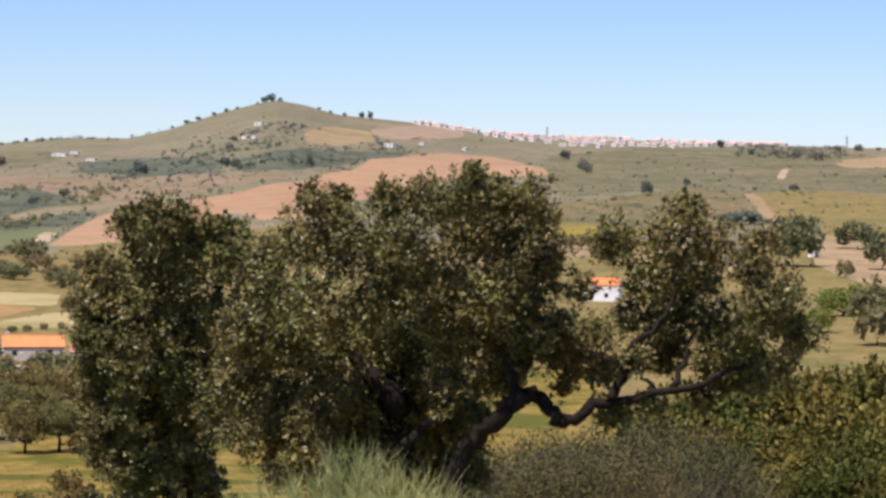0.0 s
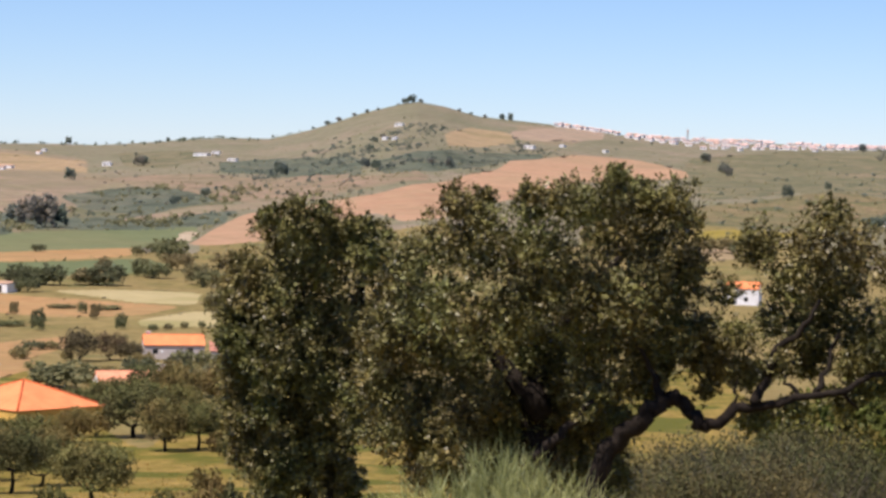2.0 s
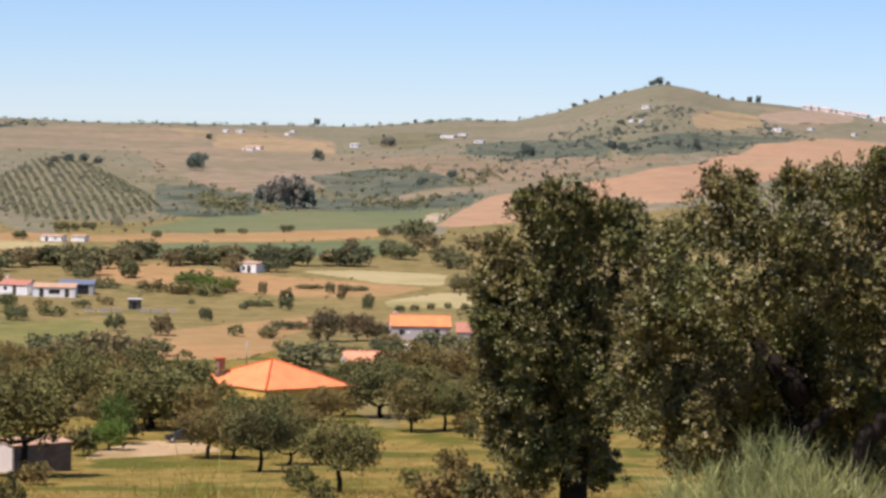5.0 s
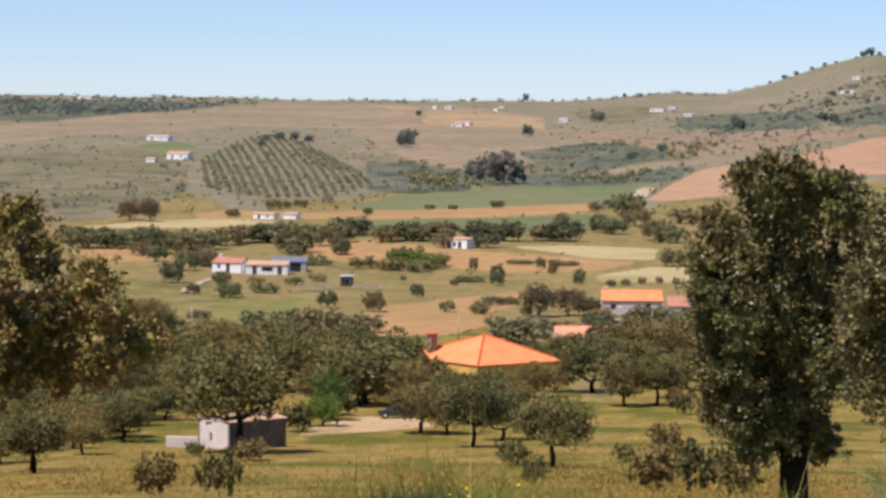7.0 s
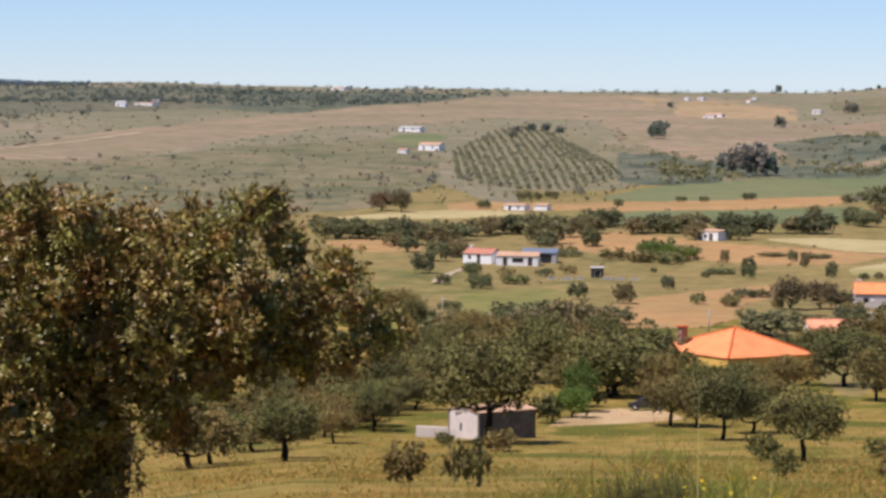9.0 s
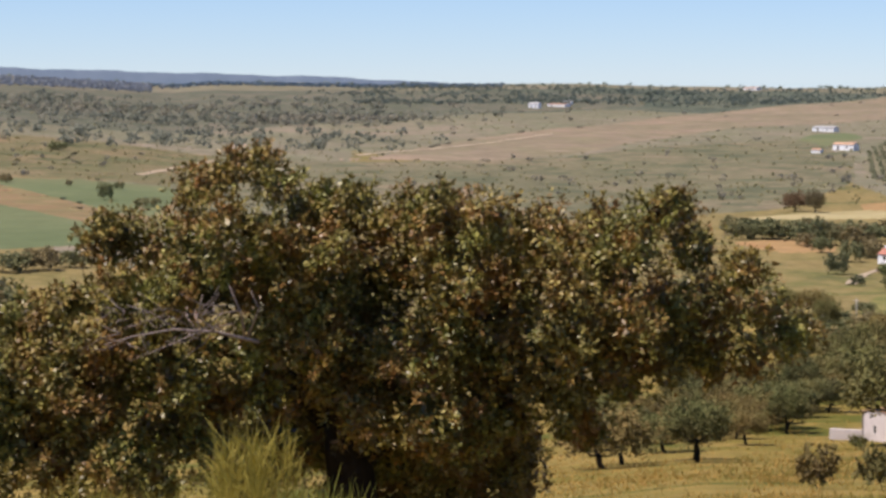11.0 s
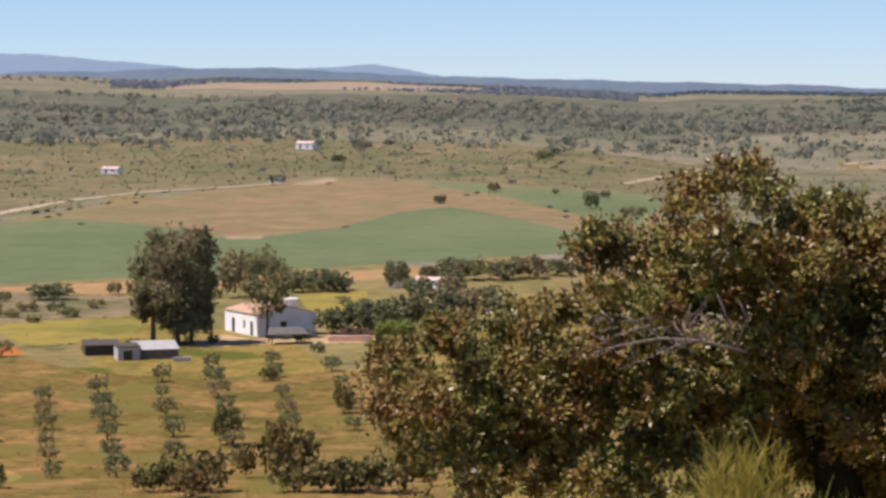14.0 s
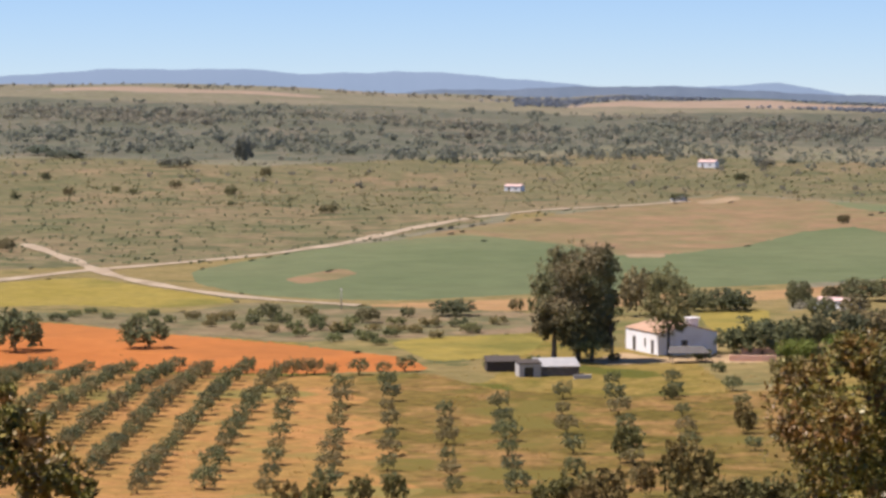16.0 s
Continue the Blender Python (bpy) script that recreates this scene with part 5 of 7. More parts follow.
for kind, spots in PLANTED:
    for spot in spots.split(","):
        b, r, h, w = map(float, spot.split())
        if kind.startswith("cottage"):
            HOMES.append((kind, b, r, h, w))
            continue
        if kind == "pole":
            POLES.append((b, r, h))
            continue
        # farther oaks take the paler leaf that has haze in its colour
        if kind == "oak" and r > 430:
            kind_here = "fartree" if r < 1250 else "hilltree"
        elif kind == "bush" and r > 400:
            kind_here = "farbush"
        elif kind == "oak" and w / r < 0.016:
            kind_here = "midoak"
        else:
            kind_here = kind
        if "oak" in kind_here or kind_here in ("fartree", "hilltree"):
            grown = 1.25 if kind_here in ("fartree", "hilltree") and r > 900 else 1.0
            h, w = h * grown * PICK.uniform(0.82, 1.15), w * grown * PICK.uniform(0.85, 1.2)
            w = max(w, 0.95 * h)
        elif kind == "pine":
            w = min(w, 1.2 * h)
        elif kind == "bush":
            h = max(h, 0.42 * w)
        plant(kind_here, b, r, h, w, PICK)
GROVE = []
for kind, b0, r0, b1, r1, n in ROWS:
    for i in range(n):
        u = i / (n - 1) + PICK.uniform(-0.12, 0.12) / n
        s = PICK.uniform(0.75, 1.2)
        tall = 2.45 * s if kind == "olive" else 1.9 * s
        if kind == "grove":
            GROVE.append((b0 + (b1 - b0) * u + PICK.uniform(-0.02, 0.02), r0 + (r1 - r0) * u, tall * PICK.uniform(0.55, 0.8)))
            continue
        plant(kind, b0 + (b1 - b0) * u + PICK.uniform(-0.04, 0.04), r0 + (r1 - r0) * u, tall, tall * PICK.uniform(1.15, 1.5), PICK)

# ---- near oaks ----
# lobes of the crowns: sideways, height over the foot, radius (metres)
LEFT_OAK_TOP = "0.71 3.75 0.33, 0.78 3.23 0.36, 0.64 4.10 0.21, -0.56 4.22 0.26, -0.20 4.26 0.33, 0.18 4.13 0.33, 0.44 4.00 0.26, -0.41 3.87 0.33, -0.01 3.80 0.46, -0.75 3.70 0.23, -0.92 3.44 0.18, -0.66 3.35 0.38, -0.26 3.22 0.52, 0.26 3.22 0.39, -0.62 4.38 0.13, -0.34 4.44 0.14, 0.02 4.42 0.13, 0.41 4.28 0.14"
LEFT_OAK_LOW = "-0.12 1.65 0.29, 0.21 1.33 0.27, -0.05 1.13 0.27, 0.34 1.13 0.26, -0.31 1.20 0.26, -0.84 2.95 0.34, -0.55 2.63 0.47, 0.00 2.70 0.52, 0.52 2.70 0.39, -0.61 2.11 0.38, -0.31 2.05 0.49, 0.20 2.18 0.46, -0.41 1.52 0.38, -0.18 1.39 0.36, 0.79 2.31 0.36, 0.46 1.92 0.39, 0.08 1.72 0.39"
LEFT_OAK_SIDE = "-0.98 3.74 0.20, -1.06 3.48 0.20, -0.92 3.18 0.28, -0.98 2.80 0.28, -0.86 2.42 0.30, -0.84 2.02 0.28, -0.76 1.68 0.26, -0.62 1.36 0.26, -0.86 1.45 0.2, -0.5 1.08 0.25, -1.10 3.30 0.20, -1.10 2.95 0.22, -1.06 2.55 0.22, -1.00 2.15 0.22, -0.96 1.80 0.20, -0.88 1.50 0.18"
MAIN_OAK_TOP = "-0.82 3.54 0.16, -0.61 3.45 0.18, -0.88 3.22 0.27, -0.57 3.18 0.32, -1.20 3.08 0.23, -1.24 2.76 0.27, -0.21 3.54 0.18, 0.04 3.59 0.18, -0.16 3.23 0.32, 0.20 3.55 0.23, 0.45 3.69 0.18, 0.43 3.37 0.32, 0.70 3.56 0.20, 0.91 3.60 0.18, 1.02 3.42 0.16, 0.75 3.19 0.32, -0.84 3.60 0.09, -0.60 3.61 0.09, -0.22 3.66 0.09, 0.44 3.81 0.08, 0.66 3.67 0.10"
MAIN_OAK_LOW = "-0.20 2.82 0.27, -0.19 2.45 0.27, -0.24 3.00 0.23, -0.33 2.27 0.27, -0.14 2.04 0.23, -0.41 1.81 0.27, 0.23 1.75 0.20, 0.41 1.94 0.20, 0.63 2.05 0.16, -0.78 1.72 0.27, -1.37 2.17 0.25, -1.42 2.44 0.23, -1.51 1.99 0.23, -0.54 1.40 0.23, -0.98 1.45 0.20, 0.50 1.66 0.14, -0.88 2.72 0.36, -1.15 2.35 0.32, -0.78 2.26 0.36, -0.38 2.63 0.36, 0.12 2.91 0.36, 0.53 2.83 0.36, 0.89 2.88 0.27, 1.07 3.06 0.20"
MAIN_OAK_LOW += ", 0.40 2.46 0.36, 0.85 2.51 0.36, 1.13 2.56 0.23, 0.04 2.36 0.32, -0.60 1.90 0.32, -1.05 1.90 0.27, -0.23 2.00 0.23, -1.37 1.80 0.27, 0.77 2.19 0.23, 1.22 2.29 0.18, -0.87 1.58 0.25, -0.50 1.58 0.23, 0.27 2.05 0.27, -0.05 1.68 0.25, -0.32 1.58 0.25, -1.10 1.62 0.22, 0.54 1.80 0.16, 0.09 2.00 0.23, -1.38 1.62 0.20, -0.13 1.31 0.23, -0.63 1.26 0.23"
MAIN_OAK_ARM = "0.86 2.28 0.20, 1.04 2.40 0.20, 1.27 2.34 0.16, 0.77 2.05 0.13, 1.59 2.07 0.09, 1.22 2.06 0.10, 1.40 2.16 0.12, 1.72 2.16 0.14, 2.04 2.26 0.14, 1.68 1.86 0.11, 2.54 2.27 0.18, 1.95 2.53 0.18, 1.66 3.27 0.19, 1.57 3.20 0.16, 2.16 3.46 0.18, 2.03 3.26 0.25, 2.39 3.26 0.23, 1.89 2.94 0.27, 2.30 2.99 0.32, 2.67 3.09 0.23, 2.72 2.77 0.27, 2.13 2.67 0.27, 2.45 2.58 0.27, 2.95 2.64 0.25"
MAIN_OAK_ARM += ", 3.13 2.51 0.17, 2.77 2.32 0.18, 2.36 2.31 0.14, 1.76 2.62 0.18, 1.44 2.52 0.18, 1.49 2.25 0.14, 2.55 2.09 0.12, 2.11 3.55 0.11, 2.75 3.27 0.16, 3.03 2.82 0.19, 1.39 2.84 0.14, 1.59 1.84 0.15, 1.91 1.94 0.12, 2.32 2.01 0.16, 2.77 2.14 0.19, 3.04 2.28 0.16, 2.13 2.40 0.18, 2.59 2.45 0.20, 1.77 2.30 0.16"
BRONZE_OAK_LEFT = "-2.26 1.97 0.25, -1.89 2.04 0.25, -2.33 1.58 0.25, -1.97 1.79 0.21, -1.60 2.32 0.21, -2.18 2.33 0.18, -2.47 2.26 0.18, -3.08 2.17 0.16, -2.87 2.27 0.14, -2.72 2.41 0.14, -2.54 2.44 0.16, -2.29 2.47 0.18, -2.03 2.51 0.18, -3.02 1.92 0.21, -2.69 2.05 0.25, -2.36 2.15 0.25, -2.04 2.19 0.25, -2.84 1.63 0.25, -2.47 1.76 0.28, -2.11 1.76 0.28, -1.75 1.89 0.28, -1.78 2.32 0.21, -1.85 2.61 0.12, -1.74 2.93 0.16"
BRONZE_OAK_LEFT += ", -1.60 3.00 0.16, -1.46 2.89 0.18, -1.60 2.68 0.18, -1.39 2.11 0.25, -1.39 1.68 0.25, -1.70 3.07 0.09, -3.10 2.29 0.08, -2.65 2.52 0.08"
BRONZE_OAK_TOP = "-1.06 2.82 0.16, -1.03 2.67 0.16, -1.39 2.68 0.18, -1.24 2.82 0.18, -1.17 2.60 0.21, -1.42 2.46 0.18, -0.10 2.53 0.18, -0.07 2.31 0.18, 0.25 2.88 0.18, -0.46 2.96 0.21, -0.60 2.81 0.21, -0.32 2.60 0.21, -0.57 2.53 0.21, -0.74 2.89 0.18, -0.28 2.92 0.18, -0.42 3.10 0.14, -1.17 3.28 0.14, -1.02 3.35 0.14, -0.88 3.42 0.14, -0.70 3.46 0.13, -0.60 3.31 0.16, -1.20 3.03 0.20, -0.92 3.10 0.21, -0.67 3.03 0.21"
BRONZE_OAK_TOP += ", -0.45 3.17 0.14, -0.31 3.20 0.15, -0.13 3.28 0.11, -0.17 3.10 0.18, -0.81 2.67 0.25, -0.49 2.74 0.25, -0.17 2.81 0.25, -1.10 2.39 0.18, -0.75 2.32 0.25, -0.39 2.38 0.28, 0.04 3.06 0.16, 0.22 3.17 0.15, 0.40 3.20 0.13, 0.36 2.99 0.21, 0.61 3.11 0.16, 0.64 2.88 0.21, 0.11 2.70 0.25"
BRONZE_OAK_MID = "0.47 2.60 0.28, 0.89 3.06 0.18, 1.07 2.95 0.18, 0.89 2.70 0.25, 1.24 2.91 0.14, 1.21 2.67 0.21, 1.45 3.06 0.16, 1.59 3.06 0.18, 1.52 2.74 0.25, 0.04 2.28 0.21, 0.39 2.24 0.21, 0.78 2.31 0.25, 1.17 2.38 0.25, 1.52 2.38 0.21, -0.11 1.88 0.21, 0.32 1.85 0.21, 0.75 1.88 0.25, -0.68 1.74 0.21, -0.32 1.52 0.21, 0.11 1.52 0.21, 0.60 1.56 0.21, -1.03 1.96 0.21, -0.96 2.82 0.11"
BRONZE_OAK_MID += ", -1.61 2.11 0.25, -1.18 2.14 0.25, -1.68 1.57 0.25, -0.96 1.64 0.21"
BRONZE_OAK_RIGHT = "0.06 1.85 0.21, 0.10 1.64 0.21, 0.03 1.43 0.21, 0.24 2.21 0.20, 0.03 2.14 0.21, 0.38 2.38 0.21, 1.80 2.20 0.17, 2.01 2.35 0.16, 1.58 2.03 0.14, 1.44 2.17 0.16, 1.22 1.99 0.21, 1.76 2.17 0.12, 1.33 1.74 0.16, 0.87 1.63 0.21, 0.66 1.99 0.21, 0.38 3.09 0.18, 0.69 3.09 0.20, 1.05 3.02 0.20, 1.72 3.15 0.15, 1.90 3.15 0.14, 1.58 2.97 0.21, 1.33 2.88 0.21, 2.01 2.92 0.21"
BRONZE_OAK_RIGHT += ", 2.26 2.81 0.16, 2.16 2.60 0.21, 2.45 2.53 0.18, 2.63 2.42 0.16, 1.87 2.56 0.25, 1.58 2.49 0.25, 1.22 2.49 0.25, 2.30 2.28 0.16, 2.67 2.28 0.14, 2.08 2.24 0.16, 1.65 2.24 0.14, 0.87 2.49 0.28, 0.52 2.70 0.28, 1.05 2.13 0.21, 0.59 2.17 0.28, 0.34 1.82 0.28, 0.80 1.85 0.21, 0.52 1.46 0.32, 0.94 1.42 0.20, 2.19 2.08 0.09, 1.86 3.23 0.08, 0.38 3.25 0.10"
GUM_TREE = "-1.06 14.31 3.13, 2.41 15.19 2.95, -3.67 12.13 3.04, 4.58 13.01 2.08, -5.40 8.64 1.91, -1.93 8.65 3.91, 2.42 8.66 3.65, 1.55 4.99 2.78, -1.92 5.33 2.08, 4.59 4.74 1.56, 4.16 6.92 1.74, -4.97 4.72 1.22, -5.84 5.59 1.22, -2.80 15.61 1.74, 3.71 16.32 1.56, 0.68 11.70 3.47, -5.40 11.26 1.56, 5.45 9.53 1.04, 2.6 3.2 1.9, 0.6 2.7 1.7, 4.2 3.0 1.4, -1.2 3.6 1.6, -3.4 6.6 1.9, -4.6 6.6 1.5"
YARD_TREE = "0.20 11.80 2.30, -2.00 11.44 1.42, 1.97 10.30 1.77, -0.23 7.64 2.65, -2.17 8.25 1.59, 1.97 7.64 1.59, -0.66 4.98 1.95, 1.54 4.99 1.24, 0.65 9.85 2.30"
SAPLING = "-0.25 2.20 0.08, -0.14 2.11 0.09, -0.25 2.02 0.12, -0.04 1.93 0.10, 0.08 1.83 0.08, -0.14 1.85 0.12, -0.35 2.08 0.15, -0.27 2.29 0.05, -0.41 2.24 0.08"
BRONZE_OAK_LOW = "-0.46 1.88 0.25, -0.11 2.10 0.21, -0.75 2.03 0.25, 0.32 2.03 0.21, 0.53 1.74 0.25, 0.89 1.67 0.21, -1.97 1.54 0.25, -1.24 2.61 0.18, -1.39 2.46 0.21, -1.53 2.47 0.18, -0.32 2.10 0.25, 0.11 1.81 0.25, -1.18 1.75 0.25, -0.61 1.53 0.25, -0.11 1.52 0.25, 0.39 1.49 0.25, 1.17 2.03 0.21, 1.28 1.74 0.14, -1.40 1.46 0.25, -0.82 1.38 0.25"
GUM_AT = (-40.25, 440)
YARD_AT = (-38.44, 448)
SAPLING_AT = (-51.09, 14)


def near_oak(name, label, b, r, groups, leaf, count, mat, limbs, deep, seed, category="tree", bark=None, inside_share=0.32, hollows=(), over=0.0, behind="", inset=0.0):
    """A big holm oak close by: twisted limbs and a crown of many thousand leaves. hollows: stretches (x, z, half width, half height) where the crown opens on its dark inside. over: how far the upper boughs overhang the lower ones. behind: low boughs on the far side. inset: how far the wood stands back inside the crown."""
    g = random.Random(seed)
    x, y = place(b, r)
    root = tagged(new(name), label, category)
    root.matrix_basis = pose(x, y, height(b, r), 0, 0, -b)
    area = {k: sum(float(q.split()[2]) ** 2 for q in t.split(",")) for k, t in enumerate(groups)}
    lobes = [tuple(map(float, q.split())) for text in groups for q in text.split(",")]
    if behind:
        groups = groups + (behind,)
        area[len(groups) - 1] = sum(float(q.split()[2]) ** 2 for q in behind.split(","))
    for k, text in enumerate(groups):
        tufts, core = [], []
        for q in text.split(","):
            lx, lz, lr = map(float, q.split())
            ly, deepr = g.uniform(-deep, deep), lr * g.uniform(1.2, 2.0)
            if over:
                top = max(c + e for a, c, e in lobes if abs(a - lx) < 0.5 + lr)
                ly = ly * 0.75 + max(-0.5, min(0.7, over * (top - lz - 0.8)))
            if text is behind:
                ly = deep + g.uniform(0.2, 0.7)
            if any(((lx - hx) / wx) ** 2 + ((lz - hz) / wz) ** 2 < 1 for hx, hz, wx, wz in hollows):
                ly = deep + g.uniform(0.2, 0.6)
            core.append((lx, ly, lz, lr, deepr, lr))
            for i in range(int(20 + 46 * lr * 23 / r * 3)):
                u = Vector((g.gauss(0, 1), g.gauss(0, 1), g.gauss(0, 1) + 0.25)).normalized()
                d = g.uniform(0.5, 1.18) * lr
                size = g.uniform(0.20, 0.42) * min(lr, 0.011 * r)
                tufts.append((lx + u.x * d, ly + u.y * d * deepr / lr, lz + u.z * d, size, *(u + Vector((0, 0, 0.7))).normalized()))
        share = count * area[k] / sum(area.values())
        part("crown", sprigs("crown", tufts, int(share), leaf, mat, seed + k, 0.5, core, int(share * inside_share), leaf * 1.7), root)
    for k, (pts, rad) in enumerate(limbs):
        n = len(pts)
        if inset and pts[0][1] > -0.15:
            pts = [(a, c + inset, e) for a, c, e in pts]
        fine = []
        for i in range(n - 1):
            a, c = Vector(pts[i]), Vector(pts[i + 1])
            for j in range(3):
                fine.append(a.lerp(c, j / 3) + Vector((g.uniform(-0.025, 0.025), g.uniform(-0.025, 0.025), g.uniform(-0.025, 0.025))))
        fine.append(Vector(pts[-1]))
        rr = [np.interp(i / (len(fine) - 1), (0, 1), rad) for i in range(len(fine))]
        word = "limb" if k else "trunk"
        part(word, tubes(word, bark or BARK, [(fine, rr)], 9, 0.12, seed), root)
    return root


near_oak("holm_oak", "big dark holm oak with a heavy twisted low branch", -0.56, 23, (MAIN_OAK_TOP, MAIN_OAK_LOW, MAIN_OAK_ARM), 0.036, 150000, OAK_LEAF, [
    (((-0.1, 0, -0.3), (-0.07, 0, 0.5), (-0.12, 0, 1.2), (-0.15, 0.3, 1.9), (-0.24, 0.6, 2.4)), (0.24, 0.09)),
    (((0.33, -0.25, 1.07), (0.35, -0.21, 1.36), (0.43, -0.20, 1.62), (0.54, -0.24, 1.74), (0.68, -0.29, 1.84), (0.77, -0.30, 1.95), (0.85, -0.26, 2.02), (0.96, -0.22, 2.05), (1.04, -0.20, 1.99), (1.09, -0.23, 1.92), (1.15, -0.28, 1.85), (1.21, -0.30, 1.82), (1.30, -0.28, 1.86), (1.43, -0.23, 1.96), (1.58, -0.20, 1.99), (1.76, -0.22, 1.99), (1.91, -0.26, 2.06), (2.09, -0.30, 2.11), (2.25, -0.29, 2.13), (2.45, -0.24, 2.22), (2.68, -0.20, 2.32)), (0.085, 0.02)),
    (((1.57, -0.25, 1.99), (1.64, -0.21, 2.15), (1.69, -0.20, 2.27), (1.77, -0.24, 2.46), (1.95, -0.29, 2.63), (2.08, -0.30, 2.85)), (0.045, 0.015)),
    (((1.91, -0.25, 2.07), (1.84, -0.21, 2.19), (1.80, -0.20, 2.30)), (0.02, 0.01)),
    (((2.08, -0.25, 2.10), (2.13, -0.21, 2.24), (2.18, -0.20, 2.43), (2.24, -0.24, 2.58)), (0.03, 0.012)),
    (((2.23, -0.25, 2.13), (2.32, -0.21, 2.04), (2.42, -0.20, 1.98)), (0.022, 0.008)),
    (((0.84, -0.25, 2.02), (0.79, -0.21, 2.15), (0.76, -0.20, 2.28), (0.63, -0.24, 2.46)), (0.04, 0.015)),
    (((1.36, -0.25, 1.92), (1.43, -0.21, 2.06), (1.45, -0.20, 2.20)), (0.018, 0.008)),
    (((-0.18, -0.25, 1.54), (0.04, -0.21, 1.73), (0.18, -0.20, 1.84), (0.31, -0.24, 2.00)), (0.05, 0.02)),
    (((-0.1, 0.05, 1.8), (-0.6, 0.2, 2.4), (-0.9, 0.1, 2.9)), (0.10, 0.04)),
    (((-0.2, 0.5, 2.3), (0.3, 0.5, 2.8), (0.6, 0.4, 3.2)), (0.08, 0.03)),
], 0.75, 11, hollows=((-0.12, 1.95, 0.3, 0.55),), over=0.55, behind="-0.75 1.30 0.30, -0.40 1.25 0.32, -0.05 1.25 0.32, 0.25 1.30 0.30, 0.50 1.25 0.22, -0.60 1.65 0.32, -0.20 1.70 0.34, 0.15 1.70 0.32, 0.45 1.62 0.24, -1.05 1.25 0.25, -0.3 2.1 0.3, 0.05 2.1 0.3, -0.6 0.95 0.28, -0.1 0.95 0.28, 0.3 0.95 0.25", inset=0.55)
near_oak("holm_oak", "dense dark holm oak beside the larger twisted oak", -5.23, 33, (LEFT_OAK_TOP, LEFT_OAK_LOW, LEFT_OAK_SIDE), 0.048, 90000, OAK_LEAF, [
    (((0, 0, -0.3), (0.05, 0, 1.7), (-0.1, 0, 2.4), (-0.3, 0, 3.2)), (0.2, 0.08)),
    (((-0.1, 0, 2.3), (0.4, 0, 3), (0.5, 0, 3.8)), (0.1, 0.04)),
    (((-0.1, 0, 2.2), (-0.8, 0, 2.8), (-1.1, 0, 3.5)), (0.1, 0.04)),
], 0.6, 12, inside_share=0.2, hollows=((0.35, 1.5, 0.45, 0.5),), over=0.25, inset=0.7)
near_oak("holm_oak", "wide spreading holm oak with bronze green leaves", -26.9, 18, (BRONZE_OAK_LEFT, BRONZE_OAK_TOP, BRONZE_OAK_MID, BRONZE_OAK_RIGHT, BRONZE_OAK_LOW), 0.036, 210000, BROWN_LEAF, [
    (((-0.2, 0, -0.3), (-0.15, 0, 1.3), (-0.3, 0, 2.1), (-0.5, 0.2, 2.6)), (0.2, 0.08)),
    (((-0.2, 0, 1.5), (0.5, -0.1, 2), (1.2, -0.1, 2.25), (1.7, 0, 2.15), (2.2, 0, 2.3)), (0.12, 0.035)),
    (((-0.3, 0, 1.8), (-1, -0.1, 2.3), (-1.8, -0.2, 2.5)), (0.1, 0.03)),
    (((0.5, -0.1, 2), (0.8, 0, 2.6), (1, 0, 3.1)), (0.08, 0.03)),
], 0.7, 13, hollows=((-0.5, 1.75, 0.32, 0.28), (0.45, 1.5, 0.9, 0.24)), over=0.14, inset=0.6, behind="0.05 2.30 0.30, 0.30 2.05 0.30, -0.20 2.00 0.30, 0.70 1.90 0.28, -0.50 1.60 0.32, -0.10 1.50 0.32, 0.30 1.45 0.32, 0.65 1.40 0.28, 0.92 1.48 0.20, 0.92 1.22 0.20, 0.60 1.15 0.26, 0.20 1.15 0.28, -0.2 1.15 0.28, 1.9 2.3 0.25, 2.2 2.3 0.22, 1.5 2.25 0.25, -0.9 1.5 0.3")

DEAD = tagged(new("dead_branch"), "bare grey dead branches hanging in the bronze oak", "branch")
DEAD.matrix_basis = pose(*place(-30.75, 16.4), height(-30.75, 16.4) + 2.6, 0, 0, 30.75)
TWIGS = random.Random(31)
for stem, thick in ((((0.42, 0.1, -0.17), (0.17, 0, -0.10), (-0.07, -0.05, -0.08), (-0.30, -0.05, -0.12), (-0.46, 0, -0.17)), 0.011), (((0.34, 0.08, -0.15), (0.32, 0, 0.0), (0.25, -0.04, 0.17)), 0.009),
                    (((0.36, 0.1, -0.14), (0.42, 0, 0.03), (0.37, -0.03, 0.14)), 0.007), (((0.17, 0, -0.10), (0.07, -0.06, 0.0), (0.10, -0.06, 0.12)), 0.006), (((-0.05, 0, -0.08), (-0.2, -0.06, 0.02), (-0.33, -0.05, 0.06)), 0.006),
                    (((0.10, 0, -0.09), (-0.10, 0.02, -0.18), (-0.30, 0.02, -0.26)), 0.005)):
    part("branch", tubes("branch", DEADWOOD, [(stem, [thick * (1 - 0.7 * i / (len(stem) - 1)) for i in range(len(stem))])], 6, 0.1, 3), DEAD)
for i in range(46):
    x0, z0 = TWIGS.uniform(-0.4, 0.36), TWIGS.uniform(-0.16, 0.05)
    x1, z1 = x0 + TWIGS.uniform(-0.28, 0.12), z0 + TWIGS.uniform(-0.16, 0.16)
    part("twig", tubes("twig", DEADWOOD, [(curve_points((x0, TWIGS.uniform(-0.1, 0.1), z0), (x1, TWIGS.uniform(-0.2, 0.1), z1), (0, 0, TWIGS.uniform(-0.04, 0.04)), 4, TWIGS, 0.010), [0.0032, 0.0028, 0.0022, 0.0016, 0.0009])], 5), DEAD)
